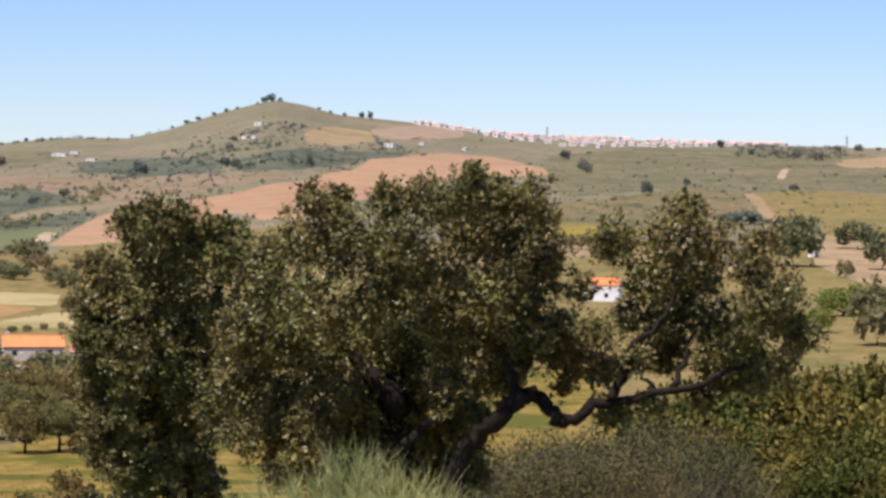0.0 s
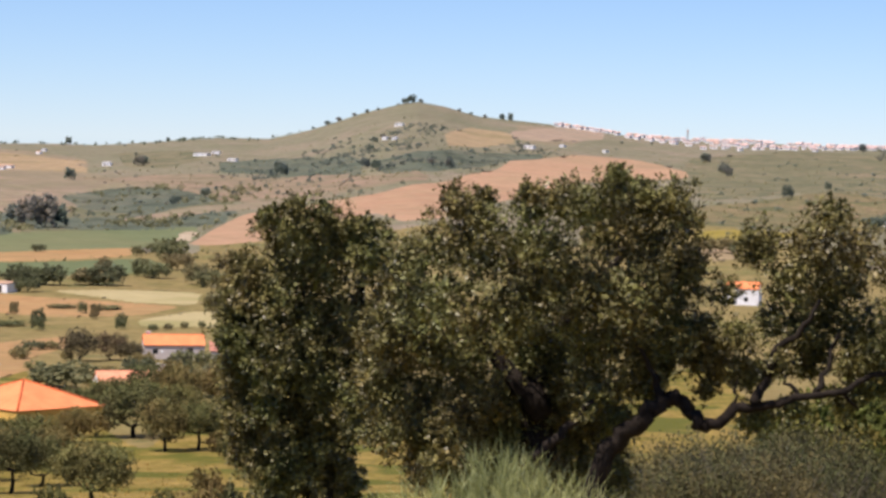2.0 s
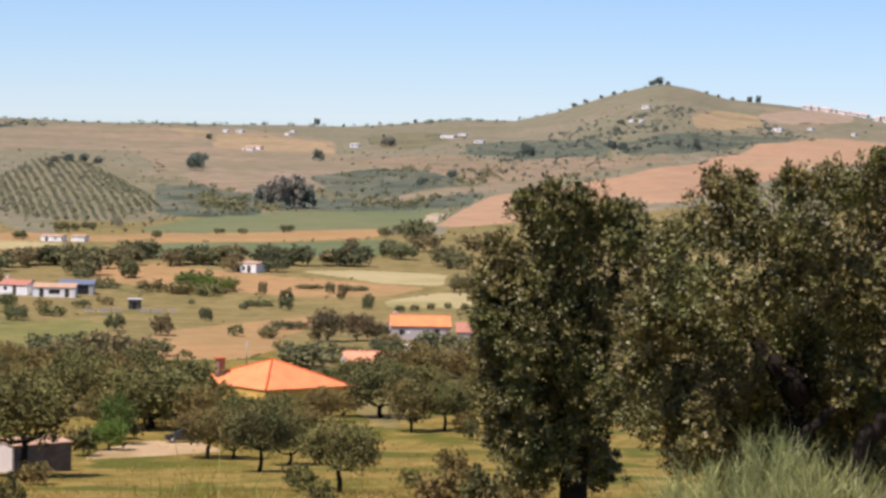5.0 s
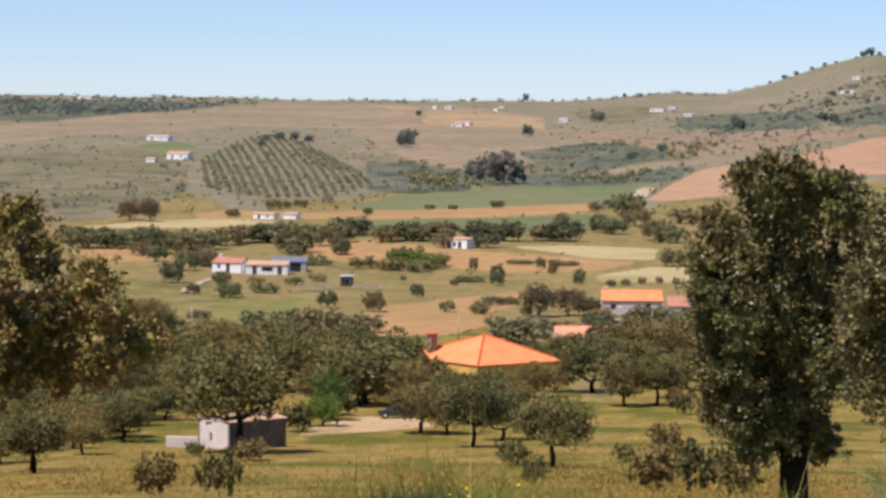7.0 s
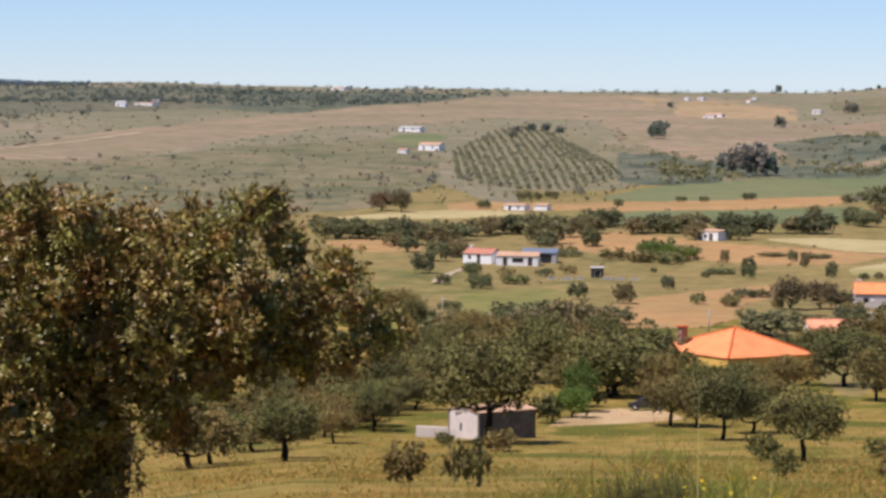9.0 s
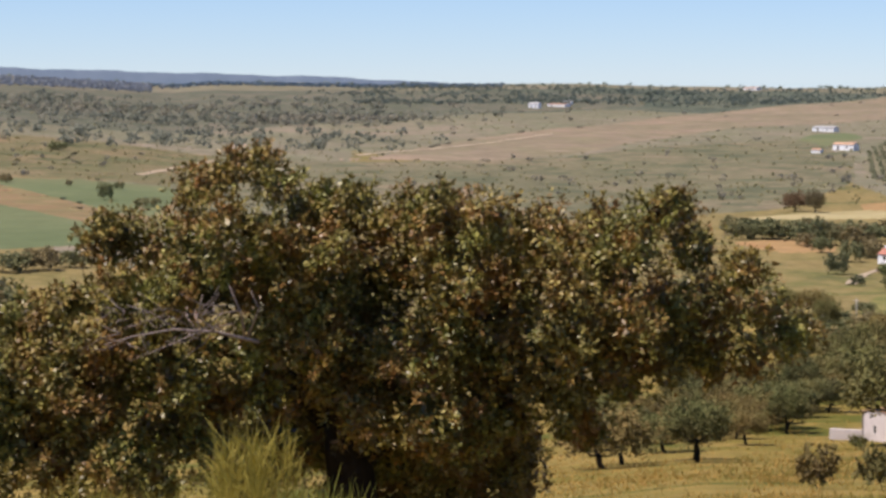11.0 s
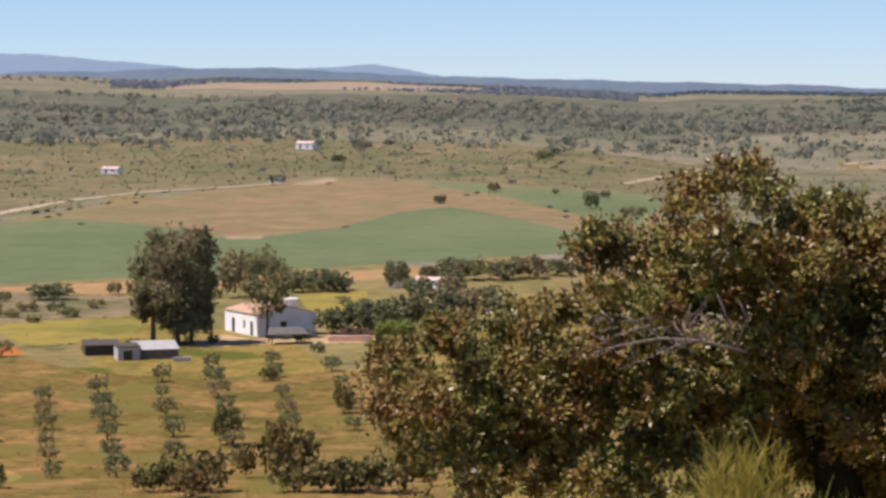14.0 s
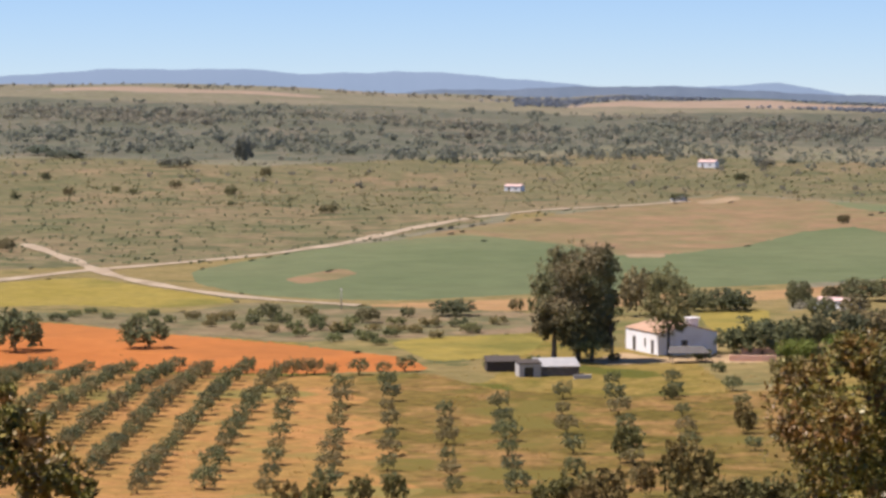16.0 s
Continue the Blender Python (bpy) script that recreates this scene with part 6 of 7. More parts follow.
near_oak("oak_sapling", "young bronze-leafed oak at the lookout's edge", SAPLING_AT[0], SAPLING_AT[1], (SAPLING,), 0.04, 4200, BROWN_LEAF, [
    (((0, 0, -0.3), (0, 0, 0.6), (-0.1, 0, 1.2)), (0.05, 0.02)),
], 0.25, 16, inside_share=0.1)
near_oak("gum_tree", "tall drooping eucalyptus beside the white farmhouse", GUM_AT[0], GUM_AT[1], (GUM_TREE,), 0.42, 34000, GUM_LEAF, [
    (((-3.6, 0, -0.5), (-3.6, 0, 3.0), (-3.2, 0, 6.5)), (0.45, 0.25)),
    (((0.2, 0, -0.5), (0, 0, 4.0), (-0.6, 0, 9.0), (-0.5, 0, 13.0)), (0.45, 0.15)),
    (((2.2, 0.5, -0.5), (2.2, 0, 4.0), (2.6, 0, 8.0)), (0.35, 0.15)),
    (((5.4, 1, -0.5), (5.4, 1, 3.0), (5.0, 0, 6.0)), (0.2, 0.12)),
], 3.2, 14, bark=GUM_BARK, inside_share=0.15)
near_oak("leafy_tree", "slender grey-green tree in front of the white farmhouse", YARD_AT[0], YARD_AT[1], (YARD_TREE,), 0.42, 7600, YARD_LEAF, [
    (((0, 0, -0.5), (0.1, 0, 3.0), (0, 0, 6.0), (0.3, 0, 9.0)), (0.22, 0.1)),
    (((0.1, 0, 4.0), (1.3, 0, 6.5), (1.8, 0, 8.5)), (0.12, 0.05)),
    (((0.0, 0, 5.0), (-1.0, 0, 7.0), (-1.6, 0, 9.0)), (0.1, 0.05)),
], 2.0, 15, inside_share=0.02)

# ---- broom and tall grass on the lookout ----


def broom(b, r, tall, spread, count, seed, mat, label):
    """A bush of countless fine upright sprigs round a few woody stems."""
    g = np.random.default_rng(seed)
    x, y = place(b, r)
    root = tagged(new("broom_bush"), label, "shrub", "broom on the lookout")
    root.matrix_basis = pose(x, y, height(b, r), 0, 0, -b)
    u = g.uniform(0.45, 0.95, count)
    a, d = g.uniform(0, 6.283, count), np.sqrt(g.uniform(0, 1, count)) * spread * 2.6 * np.sqrt(np.clip(1.02 - u, 0.03, 1)) * (0.55 + u)
    lump = 1 + 0.25 * np.sin(a * 3 + seed) + 0.12 * np.sin(a * 7)
    base = np.stack([d * lump * np.cos(a), d * lump * np.sin(a), u * tall * (0.88 + 0.12 * np.sin(a * 5 + seed))], -1)
    out = np.stack([np.cos(a) * d * 0.5 / spread * 0.5, np.sin(a) * d * 0.5 / spread * 0.5, np.ones(count)], -1) + g.normal(size=(count, 3)) * 0.42
    out /= np.linalg.norm(out, axis=1)[:, None]
    side = np.cross(out, g.normal(size=out.shape))
    side /= np.linalg.norm(side, axis=1)[:, None]
    L = g.uniform(0.04, 0.13, count)[:, None]
    bend = g.normal(size=out.shape) * 0.12
    V = []
    for f, w in ((0.0, 1.0), (0.5, 0.9), (1.0, 0.2)):
        p = base + out * L * f + bend * L * f * f
        V += [p - side * 0.0013 * w, p + side * 0.0013 * w]
    V = np.stack(V, 1).reshape(-1, 3)
    k = np.arange(count)[:, None] * 6
    Q = np.concatenate([k + np.array([[0, 1, 3, 2]]), k + np.array([[2, 3, 5, 4]])])
    part("foliage", quads_mesh("foliage", V, Q, (mat,)), root)
    for i in range(3):
        part("stem", tubes("stem", BARK, [(((0, 0, -0.2), (0.1 * (i - 1), 0.05 * i, tall * 0.3), (0.18 * (i - 1), 0.08, tall * 0.55)), (0.02, 0.012, 0.004))], 5), root)
    return root


# bearing, distance, elevation of the tips (degrees), spread
BROOMS = ((-1.75, 11.0, -5.8, 0.12), (-0.7, 10.6, -6.3, 0.15), (-2.8, 11.4, -6.5, 0.13), (0.1, 11.2, -6.9, 0.1), (-3.6, 11.8, -6.9, 0.1), (-29.35, 8.6, -6.6, 0.055),
          (-27.9, 9.4, -8.0, 0.08), (-32.6, 8.8, -7.9, 0.08), (-31.0, 8.2, -8.0, 0.08))
for i, (b, r, tip, spread) in enumerate(BROOMS):
    b = b - (0.5 if b < -25 else 0)
    broom(b, r, EYE + r * math.tan(radians(tip)) - height(b, r), spread * (1.5 if b < -25 else 1), 11000 if b < -25 else 7500, 40 + i, GREENBROOM if b < -25 else BROOM_LEAF,
          "yellow-green broom bush with fine stems" if b < -25 else "pale green broom bush with fine upright stems")

GRASS = random.Random(8)
for i in range(60):
    b, r = GRASS.triangular(-15.5, -6.0, -10.5), GRASS.uniform(5.0, 10.5)
    tip = -7.5 + 0.5 * math.sin((b + 13) * 0.7) - GRASS.uniform(0, 0.9) + (1.0 if i % 4 == 0 else 0)
    x, y = place(b, r)
    tuft = tagged(new("grass_tuft", blades("grass_tuft", STRAW, 36 if i % 4 else 9, 0.12, EYE + r * math.tan(radians(tip)) - height(b, r), 0.005, 0.06, 300 + i, 0.12)),
                  "tuft of tall yellowing wild grass", "grass", "tall grass tufts")
    tuft.matrix_basis = pose(x, y, height(b, r))
for i, (b, tip) in enumerate(((-13.5, -7.1), (-12.3, -7.3), (-14.5, -7.5), (-16.2, -7.8), (-11.0, -7.8), (-9.6, -7.9), (-36.5, -8.1), (-35.2, -8.1), (-6.6, -7.6))):
    broom(b, 9.5, EYE + 9.5 * math.tan(radians(tip)) - height(b, 9.5), 0.15, 4500, 70 + i, GREENBROOM, "yellow-green broom bush among tall grass")
for i, (b, tip) in enumerate(((-13.72, -7.50), (-14.38, -7.84), (-13.16, -7.64), (-13.98, -7.93), (-13.41, -7.87))):
    broom(b, 9.0, EYE + 9.0 * math.tan(radians(tip)) - height(b, 9.0), 0.09, 4200, 110 + i, DARKBROOM, "dark olive broom bush with twiggy stems in the grass")
for i, (b, tip) in enumerate(((-12.56, -7.66), (-12.11, -7.57), (-11.60, -8.00), (-15.80, -8.07))):
    tall = EYE + 8.6 * math.tan(radians(tip)) - height(b, 8.6)
    bush = broom(b, 8.6, tall, 0.07, 2600, 130 + i, GREENBROOM, "wild bush with small yellow flowers in the grass")
    bloom = np.random.default_rng(140 + i)
    at = np.stack([bloom.normal(size=90) * 0.10, bloom.normal(size=90) * 0.10, tall * bloom.uniform(0.72, 0.98, 90)], -1)
    turn = bloom.normal(size=(90, 3))
    turn /= np.linalg.norm(turn, axis=1)[:, None]
    across = np.cross(turn, bloom.normal(size=(90, 3)))
    across /= np.linalg.norm(across, axis=1)[:, None]
    petals = np.stack([at - turn * 0.008, at + across * 0.006, at + turn * 0.008, at - across * 0.006], 1).reshape(-1, 3)
    part("blossom", quads_mesh("blossom", petals, np.arange(360).reshape(-1, 4), (BLOSSOM,)), bush, "small yellow flowers")
for i, (b, tip) in enumerate(((-12.73, -7.05), (-12.39, -6.94), (-12.11, -7.01), (-14.26, -7.09), (-13.92, -7.26), (-10.70, -7.09), (-11.04, -7.37))):
    x, y = place(b, 8.4)
    stalks = tagged(new("grass_stalk", blades("grass_stalk", STRAW, 5, 0.05, EYE + 8.4 * math.tan(radians(tip)) - height(b, 8.4), 0.004, 0.10, 380 + i, 0.2)), "few tall seeding grass stalks", "grass", "tall grass tufts")
    stalks.matrix_basis = pose(x, y, height(b, 8.4))
for i, b in enumerate((-45.4, -46.3, -51.0, -50.2)):
    r = 7.0
    x, y = place(b, r)
    tuft = tagged(new("grass_tuft", blades("grass_tuft", STRAW, 16, 0.08, EYE + r * math.tan(radians(-7.2 + 0.2 * i)) - height(b, r), 0.005, 0.14, 360 + i, 0.3)), "few pale dry grass stalks", "grass", "tall grass tufts")
    tuft.matrix_basis = pose(x, y, height(b, r))


def turf(count, b0, b1, r0, r1, seed, mat):
    """Low soft wild grass in drifts over a slope."""
    g = np.random.default_rng(seed)
    cb, cr = g.uniform(b0, b1, count // 60), np.exp(g.uniform(math.log(r0), math.log(r1), count // 60))
    k = g.integers(0, len(cb), count)
    b, r = cb[k] + g.normal(size=count) * 0.6, cr[k] * np.exp(g.normal(size=count) * 0.09)
    keep = (r > r0) & (r < r1)
    b, r = b[keep], r[keep]
    n, per = len(b), 4
    foot = np.stack([r * np.sin(np.radians(b)), r * np.cos(np.radians(b)), ground(b, r) - 0.02], -1)
    tall = g.uniform(0.08, 0.26, n) * np.clip(r / 150, 0.7, 1.4)
    i = np.repeat(np.arange(n), per)
    p = foot[i] + np.stack([g.normal(size=n * per), g.normal(size=n * per), np.zeros(n * per)], -1) * (1.2 * tall[i])[:, None]
    tip = np.stack([g.normal(size=n * per) * 0.5, g.normal(size=n * per) * 0.5, np.ones(n * per)], -1) * (tall[i] * g.uniform(0.6, 1.1, n * per))[:, None]
    a = g.uniform(0, 6.283, n * per)
    side = np.stack([np.cos(a), np.sin(a), np.zeros(n * per)], -1) * (0.16 * tall[i])[:, None]
    V = np.stack([p - side, p + side, p + tip * 0.7 + side * 0.7, p + tip], 1).reshape(-1, 3)
    return tagged(new("wild_grass", quads_mesh("wild_grass", V, np.arange(len(V)).reshape(-1, 4), (mat,))), "soft yellow-green wild grass over the slope", "grass", kind="stuff")


turf(11000, -24, -4, 55, 330, 91, TURF)
turf(5000, -24, -4, 55, 330, 94, GREENTURF)
turf(3500, -10, 11, 55, 330, 92, GREENTURF)
turf(2500, -54, -37, 200, 460, 93, TURF)

# ---- houses ----


def wall_bm(bm, length, tall, thick, holes, at):
    """One wall with its openings cut through, along local x; holes: (x0, x1, z0, z1)."""
    xs = sorted({0, length, *[h[0] for h in holes], *[h[1] for h in holes]})
    zs = sorted({-1.2, tall, *[h[2] for h in holes], *[h[3] for h in holes]})
    made = {}

    def corner(i, k, y):
        if (i, k, y) not in made:
            made[i, k, y] = bm.verts.new(at @ Vector((xs[i], y, zs[k])))
        return made[i, k, y]
    solid = {(i, k) for i in range(len(xs) - 1) for k in range(len(zs) - 1)
             if not any(h[0] <= xs[i] and xs[i + 1] <= h[1] and h[2] <= zs[k] and zs[k + 1] <= h[3] for h in holes)}
    for i, k in solid:
        ring = ((i, k), (i + 1, k), (i + 1, k + 1), (i, k + 1))
        bm.faces.new([corner(*c, 0) for c in ring])
        bm.faces.new([corner(*c, thick) for c in reversed(ring)])
        for (p, q), side in zip(zip(ring, ring[1:] + ring[:1]), ((i, k - 1), (i + 1, k), (i, k + 1), (i - 1, k))):
            if side not in solid:
                bm.faces.new([corner(*q, 0), corner(*p, 0), corner(*p, thick), corner(*q, thick)])


def slab(name, mat, corners, thick=0.14):
    """A sloping roof plane with thickness."""
    c = [Vector(p) for p in corners]
    n = (c[1] - c[0]).cross(c[2] - c[0]).normalized()
    if n.z < 0:
        n = -n
    k = len(c)
    V = [p for p in c] + [p + n * thick for p in c]
    Fc = [tuple(range(k))[::-1], tuple(range(k, 2 * k))] + [(i, (i + 1) % k, k + (i + 1) % k, k + i) for i in range(k)]
    return mesh_of(name, V, Fc, (mat,))


def house(name, label, b, r, turn, w, d, h, rise, wall, roof, style="gable", holes=(), stacks=(), over=0.14, category="house", group="", ridge_mat=None):
    """A house: turn is how far its front swings round, front along local x. holes: (side, x0, x1, z0, z1, kind); stacks: chimneys (x, y, size, top)."""
    x, y = place(b, r)
    root = new(name)
    root.matrix_basis = pose(x, y, height(b, r), 0, 0, turn - b)
    tagged(root, label, category, group)
    T = 0.3
    sides = {"front": (w, Matrix.Translation((-w / 2, -d / 2, 0))),
             "back": (w, Matrix.Translation((w / 2, d / 2, 0)) @ Matrix.Rotation(math.pi, 4, "Z")),
             "left": (d - 2 * T, Matrix.Translation((-w / 2, d / 2 - T, 0)) @ Matrix.Rotation(-math.pi / 2, 4, "Z")),
             "right": (d - 2 * T, Matrix.Translation((w / 2, -d / 2 + T, 0)) @ Matrix.Rotation(math.pi / 2, 4, "Z"))}
    for side, (length, at) in sides.items():
        bm = bmesh.new()
        mine = [q[1:5] for q in holes if q[0] == side]
        wall_bm(bm, length, h, T, mine, at)
        if style == "gable" and side in ("left", "right"):
            v = [bm.verts.new(at @ Vector(c)) for c in ((-T, 0, h), (length + T, 0, h), (length / 2, 0, h + rise), (-T, T, h), (length + T, T, h), (length / 2, T, h + rise))]
            for f in ((0, 1, 2), (5, 4, 3), (0, 3, 4, 1), (1, 4, 5, 2), (2, 5, 3, 0)):
                bm.faces.new([v[i] for i in f])
        wob = part("wall", bm_mesh("wall", bm, wall), root)
        for q in holes:
            if q[0] != side:
                continue
            x0, x1, z0, z1, kind = q[1:]
            mat = DARKPANE if kind == "window" else DARKWOOD
            me = boxes(kind, mat, (x0, x1, 0.10, 0.16, z0, z1))
            me.transform(at)
            leafp = part(kind, me, root)
            fr = boxes("frame", DARKWOOD if kind == "door" else WHITEWASH, (x0, x0 + 0.06, 0.05, 0.098, z0, z1), (x1 - 0.06, x1, 0.05, 0.098, z0, z1), (x0 + 0.06, x1 - 0.06, 0.05, 0.098, z1 - 0.06, z1))
            fr.transform(at)
            part("frame", fr, leafp)
    X, Y, o = w / 2 + over, d / 2 + over, 0.0
    drop = rise * over / (d / 2)
    if style == "gable":
        part("roof", slab("roof", roof, ((-X, -Y, h - drop), (X, -Y, h - drop), (X, 0, h + rise), (-X, 0, h + rise))), root)
        part("roof", slab("roof", roof, ((X, Y, h - drop), (-X, Y, h - drop), (-X, 0, h + rise), (X, 0, h + rise))), root)
        part("ridge_cap", boxes("ridge_cap", ridge_mat or roof, (-X, X, -0.12, 0.12, h + rise + 0.06, h + rise + 0.24), bevel=0.05), root)
    elif style == "hip":
        half = max((w - d) / 2, 0.0)
        a, c = (-half, 0, h + rise), (half, 0, h + rise)
        p = [(-X, -Y, h), (X, -Y, h), (X, Y, h), (-X, Y, h)]
        faces = [(p[0], p[1], c, a) if half else (p[0], p[1], a), (p[1], p[2], c), (p[2], p[3], a, c) if half else (p[2], p[3], a), (p[3], p[0], a)]
        for f in faces:
            part("roof", slab("roof", roof, f), root)
        hips = [((p[0]), a), (p[1], c), (p[2], c), (p[3], a)]
        for u, v in hips:
            uu, vv = Vector(u) + Vector((0, 0, 0.16)), Vector(v) + Vector((0, 0, 0.16))
            part("ridge_cap", tubes("ridge_cap", ridge_mat or roof, [([uu, vv], [0.15, 0.15])], 6), root)
    else:  # a single slope, high at the back
        part("roof", slab("roof", roof, ((-X, -Y, h), (X, -Y, h), (X, Y, h + rise), (-X, Y, h + rise))), root)
        part("back_wall", boxes("back_wall", wall, (-w / 2, w / 2, d / 2 - T, d / 2, h, h + rise - 0.05)), root)
    for sx, sy, sz, top in stacks:
        ch = part("chimney", boxes("chimney", WHITEWASH if wall is not YELLOWWALL else BRICKWORK, (sx - sz / 2, sx + sz / 2, sy - sz / 2, sy + sz / 2, h * 0.6, top), bevel=0.02), root)
        part("chimney_cap", boxes("chimney_cap", RIDGE if wall is YELLOWWALL else wall, (sx - sz * 0.65, sx + sz * 0.65, sy - sz * 0.65, sy + sz * 0.65, top + 0.003, top + 0.16), bevel=0.03), ch)
    return root


house("house", "yellow house with a bright orange hipped tile roof", -11.1, 391, 37, 14.4, 16.6, 2.9, 3.2, YELLOWWALL, ROOF_ORANGE, "hip",
      [("front", 3, 4.2, 1, 2.2, "window"), ("front", 9, 10.2, 1, 2.2, "window"), ("left", 4, 5, 0, 2.1, "door")], [(-5.5, 4.5, 1.0, 6.2)], ridge_mat=RIDGE)
house("house", "whitewashed farmhouse with a low clay tile roof", -38.38, 458, -68, 14, 10, 3.4, 1.2, WHITEWASH, ROOF_OLD, "gable",
      [("right", 3.6, 4.8, 1.2, 2.3, "window"), ("front", 11.0, 12.2, 0, 2.2, "door"), ("front", 8.0, 8.8, 0.9, 2.3, "window"), ("front", 3.0, 4.4, 0, 2.3, "door")], [(0.5, 3.4, 1.6, 5.2)])
house("house", "long white house with an orange tile roof", -8.15, 538, 4, 11.2, 7, 2.6, 1.7, LIMEWASH, ROOF_ORANGE, "gable",
      [("front", 1.5, 2.6, 1, 2.0, "window"), ("front", 8, 9.1, 0, 2.1, "door")], [(-4.6, 1.5, 0.7, 4.8)])
house("outbuilding", "low outbuilding with a dull red sheet roof", -7.05, 536, 2, 6.8, 6, 1.6, 1.4, GREYWALL, ROOF_RED, "mono", [("front", 2.5, 3.6, 0, 1.4, "door")], category="shed")
house("house", "house with a faded orange roof sunk among oaks", -8.95, 436, 8, 11.0, 8, 2.7, 1.6, WHITEWASH, ROOF_PINK, "gable",
      [("front", 2, 3, 1, 2.1, "window")], [(4.2, -0.8, 0.9, 5.4)])
house("house", "white farmhouse with a red tile roof and chimney", -16.15, 655, -24, 7.0, 6, 2.2, 1.0, WHITEWASH, ROOF_RED, "gable",
      [("front", 3.4, 4.3, 0, 2.1, "door"), ("front", 1.2, 2.0, 1.0, 1.9, "window")], [(-2.9, 0.4, 0.6, 3.9)])
house("farm_building", "long low white farm building with dark openings", -15.43, 650, -6, 9.5, 5, 2.1, 0.7, WHITEWASH, ROOF_OLD, "mono",
      [("front", 1.5, 2.5, 0, 1.9, "door"), ("front", 3.6, 6.2, 0.7, 1.8, "window"), ("front", 7.2, 8.2, 0, 1.9, "door")], category="farm building")
house("farm_building", "open shed roofed with blue-grey panels", -15.0, 662, -4, 8.0, 6, 2.2, 0.7, GREYWALL, SOLAR, "mono", [("front", 1, 7, 0, 2.2, "window")], category="farm building")
house("house", "small white ruined house with dark openings", -11.55, 746, -38, 7.2, 5, 2.3, 0.3, WHITEWASH, ROOF_OLD, "mono",
      [("front", 0.8, 1.9, 0, 1.8, "door"), ("front", 2.6, 3.6, 0.5, 1.6, "window"), ("front", 4.3, 5.5, 0, 1.8, "door")])
house("house", "white house with an orange roof behind the oak", 3.2, 752, -6, 9.5, 8, 4.2, 1.6, WHITEWASH, ROOF_ORANGE, "gable",
      [("front", 2, 3.2, 1.0, 2.2, "window"), ("front", 5.6, 6.8, 1.0, 2.2, "window")])
barn = house("barn", "old grey stone barn with a narrow window slit", -15.95, 287, 36, 7.0, 5.4, 2.9, 0.35, STONEWALL, ROOF_OLD, "gable", [("left", 1.6, 2.1, 0.9, 1.7, "window")], over=0.1, category="barn")
[c for c in barn.children if c.name.startswith("wall")][2].data.materials[0] = LIMEWASH
house("shed", "low shed with a pale weathered sheet roof", -40.68, 418, 8, 6.2, 4.5, 1.3, 0.9, STONEWALL, SHEET, "mono", [("left", 1, 2, 0, 1.5, "door")], category="shed")
house("shed", "open pale block shed with a dark roof", -41.24, 416, 10, 3.2, 3.5, 1.9, 0.3, GREYWALL, DARKWOOD, "mono", [("front", 0.7, 2.2, 0, 1.5, "window")], category="shed")
house("shed", "dark timber shed in the scrub", -41.75, 424, 6, 5.0, 3.5, 1.4, 0.6, DARKWOOD, DARKWOOD, "mono", [("front", 1.2, 2.2, 0, 1.3, "door")], category="shed")
house("field_shed", "small dark field shelter on the pasture", -13.85, 612, 5, 2.6, 2.2, 2.0, 0.2, DARKWOOD, SHEET, "mono", [("front", 0.6, 1.9, 0, 1.6, "window")], category="shed")


def low_wall(b, r, turn, length, tall, mat, label, thick=0.3):
    x, y = place(b, r)
    ob = new("garden_wall", boxes("garden_wall", mat, (-length / 2, length / 2, -thick / 2, thick / 2, -0.8, tall), bevel=0.04))
    ob.matrix_basis = pose(x, y, height(b, r), 0, 0, turn - b)
    return tagged(ob, label, "wall")


low_wall(-17.1, 288, -14, 3.8, 1.1, LIMEWASH, "white garden wall beside the stone barn")
low_wall(-16.55, 288, 6, 2.6, 0.6, LIMEWASH, "low white wall beside the stone barn")
low_wall(-36.75, 440, -2, 7.2, 0.9, TERRACOTTA, "terracotta-coloured garden wall by the white farmhouse")
low_wall(-36.6, 452, 4, 6.0, 1.0, TERRACOTTA, "terracotta terrace wall by the white farmhouse")
low_wall(-40.15, 412, 8, 2.6, 0.6, GREYWALL, "broken grey wall in the farmyard")


def canopy(b, r, w, d, tall):
    """A flat shelter on four posts."""
    x, y = place(b, r)
    root = tagged(new("carport"), "grey sheet shelter on timber posts by the farmhouse", "shelter")
    root.matrix_basis = pose(x, y, height(b, r), 0, 0, 8 - b)
    part("roof", slab("roof", OLDSHEET, ((-w / 2, -d / 2, tall), (w / 2, -d / 2, tall), (w / 2 - 0.6, d / 2, tall + 0.8), (-w / 2 + 0.8, d / 2, tall + 0.8)), 0.08), root)
    for sx in (-1, 1):
        for sy in (-1, 1):
            px_, py_ = sx * (w / 2 - 0.8), sy * (d / 2 - 0.3)
            part("post", boxes("post", DARKWOOD, (px_ - 0.08, px_ + 0.08, py_ - 0.08, py_ + 0.08, -0.3, tall + (0.03 if sy < 0 else 0.7))), root)
    return root


canopy(-38.05, 438, 6.6, 4.0, 1.5)


def trough(b, r, w):
    x, y = place(b, r)
    bm = bmesh.new()
    box_bm(bm, -w / 2, w / 2, -0.5, 0.5, -0.1, 0.38)
    top = max(bm.faces, key=lambda f: f.calc_center_median().z)
    bmesh.ops.inset_individual(bm, faces=[top], thickness=0.12)
    bmesh.ops.translate(bm, verts=top.verts[:], vec=(0, 0, -0.22))
    ob = new("trough", bm_mesh("trough", bm, LIMEWASH))
    ob.matrix_basis = pose(x, y, height(b, r) + 0.1, 0, 0, 4 - b)
    return tagged(ob, "long white trough in the pasture", "trough", "white troughs")


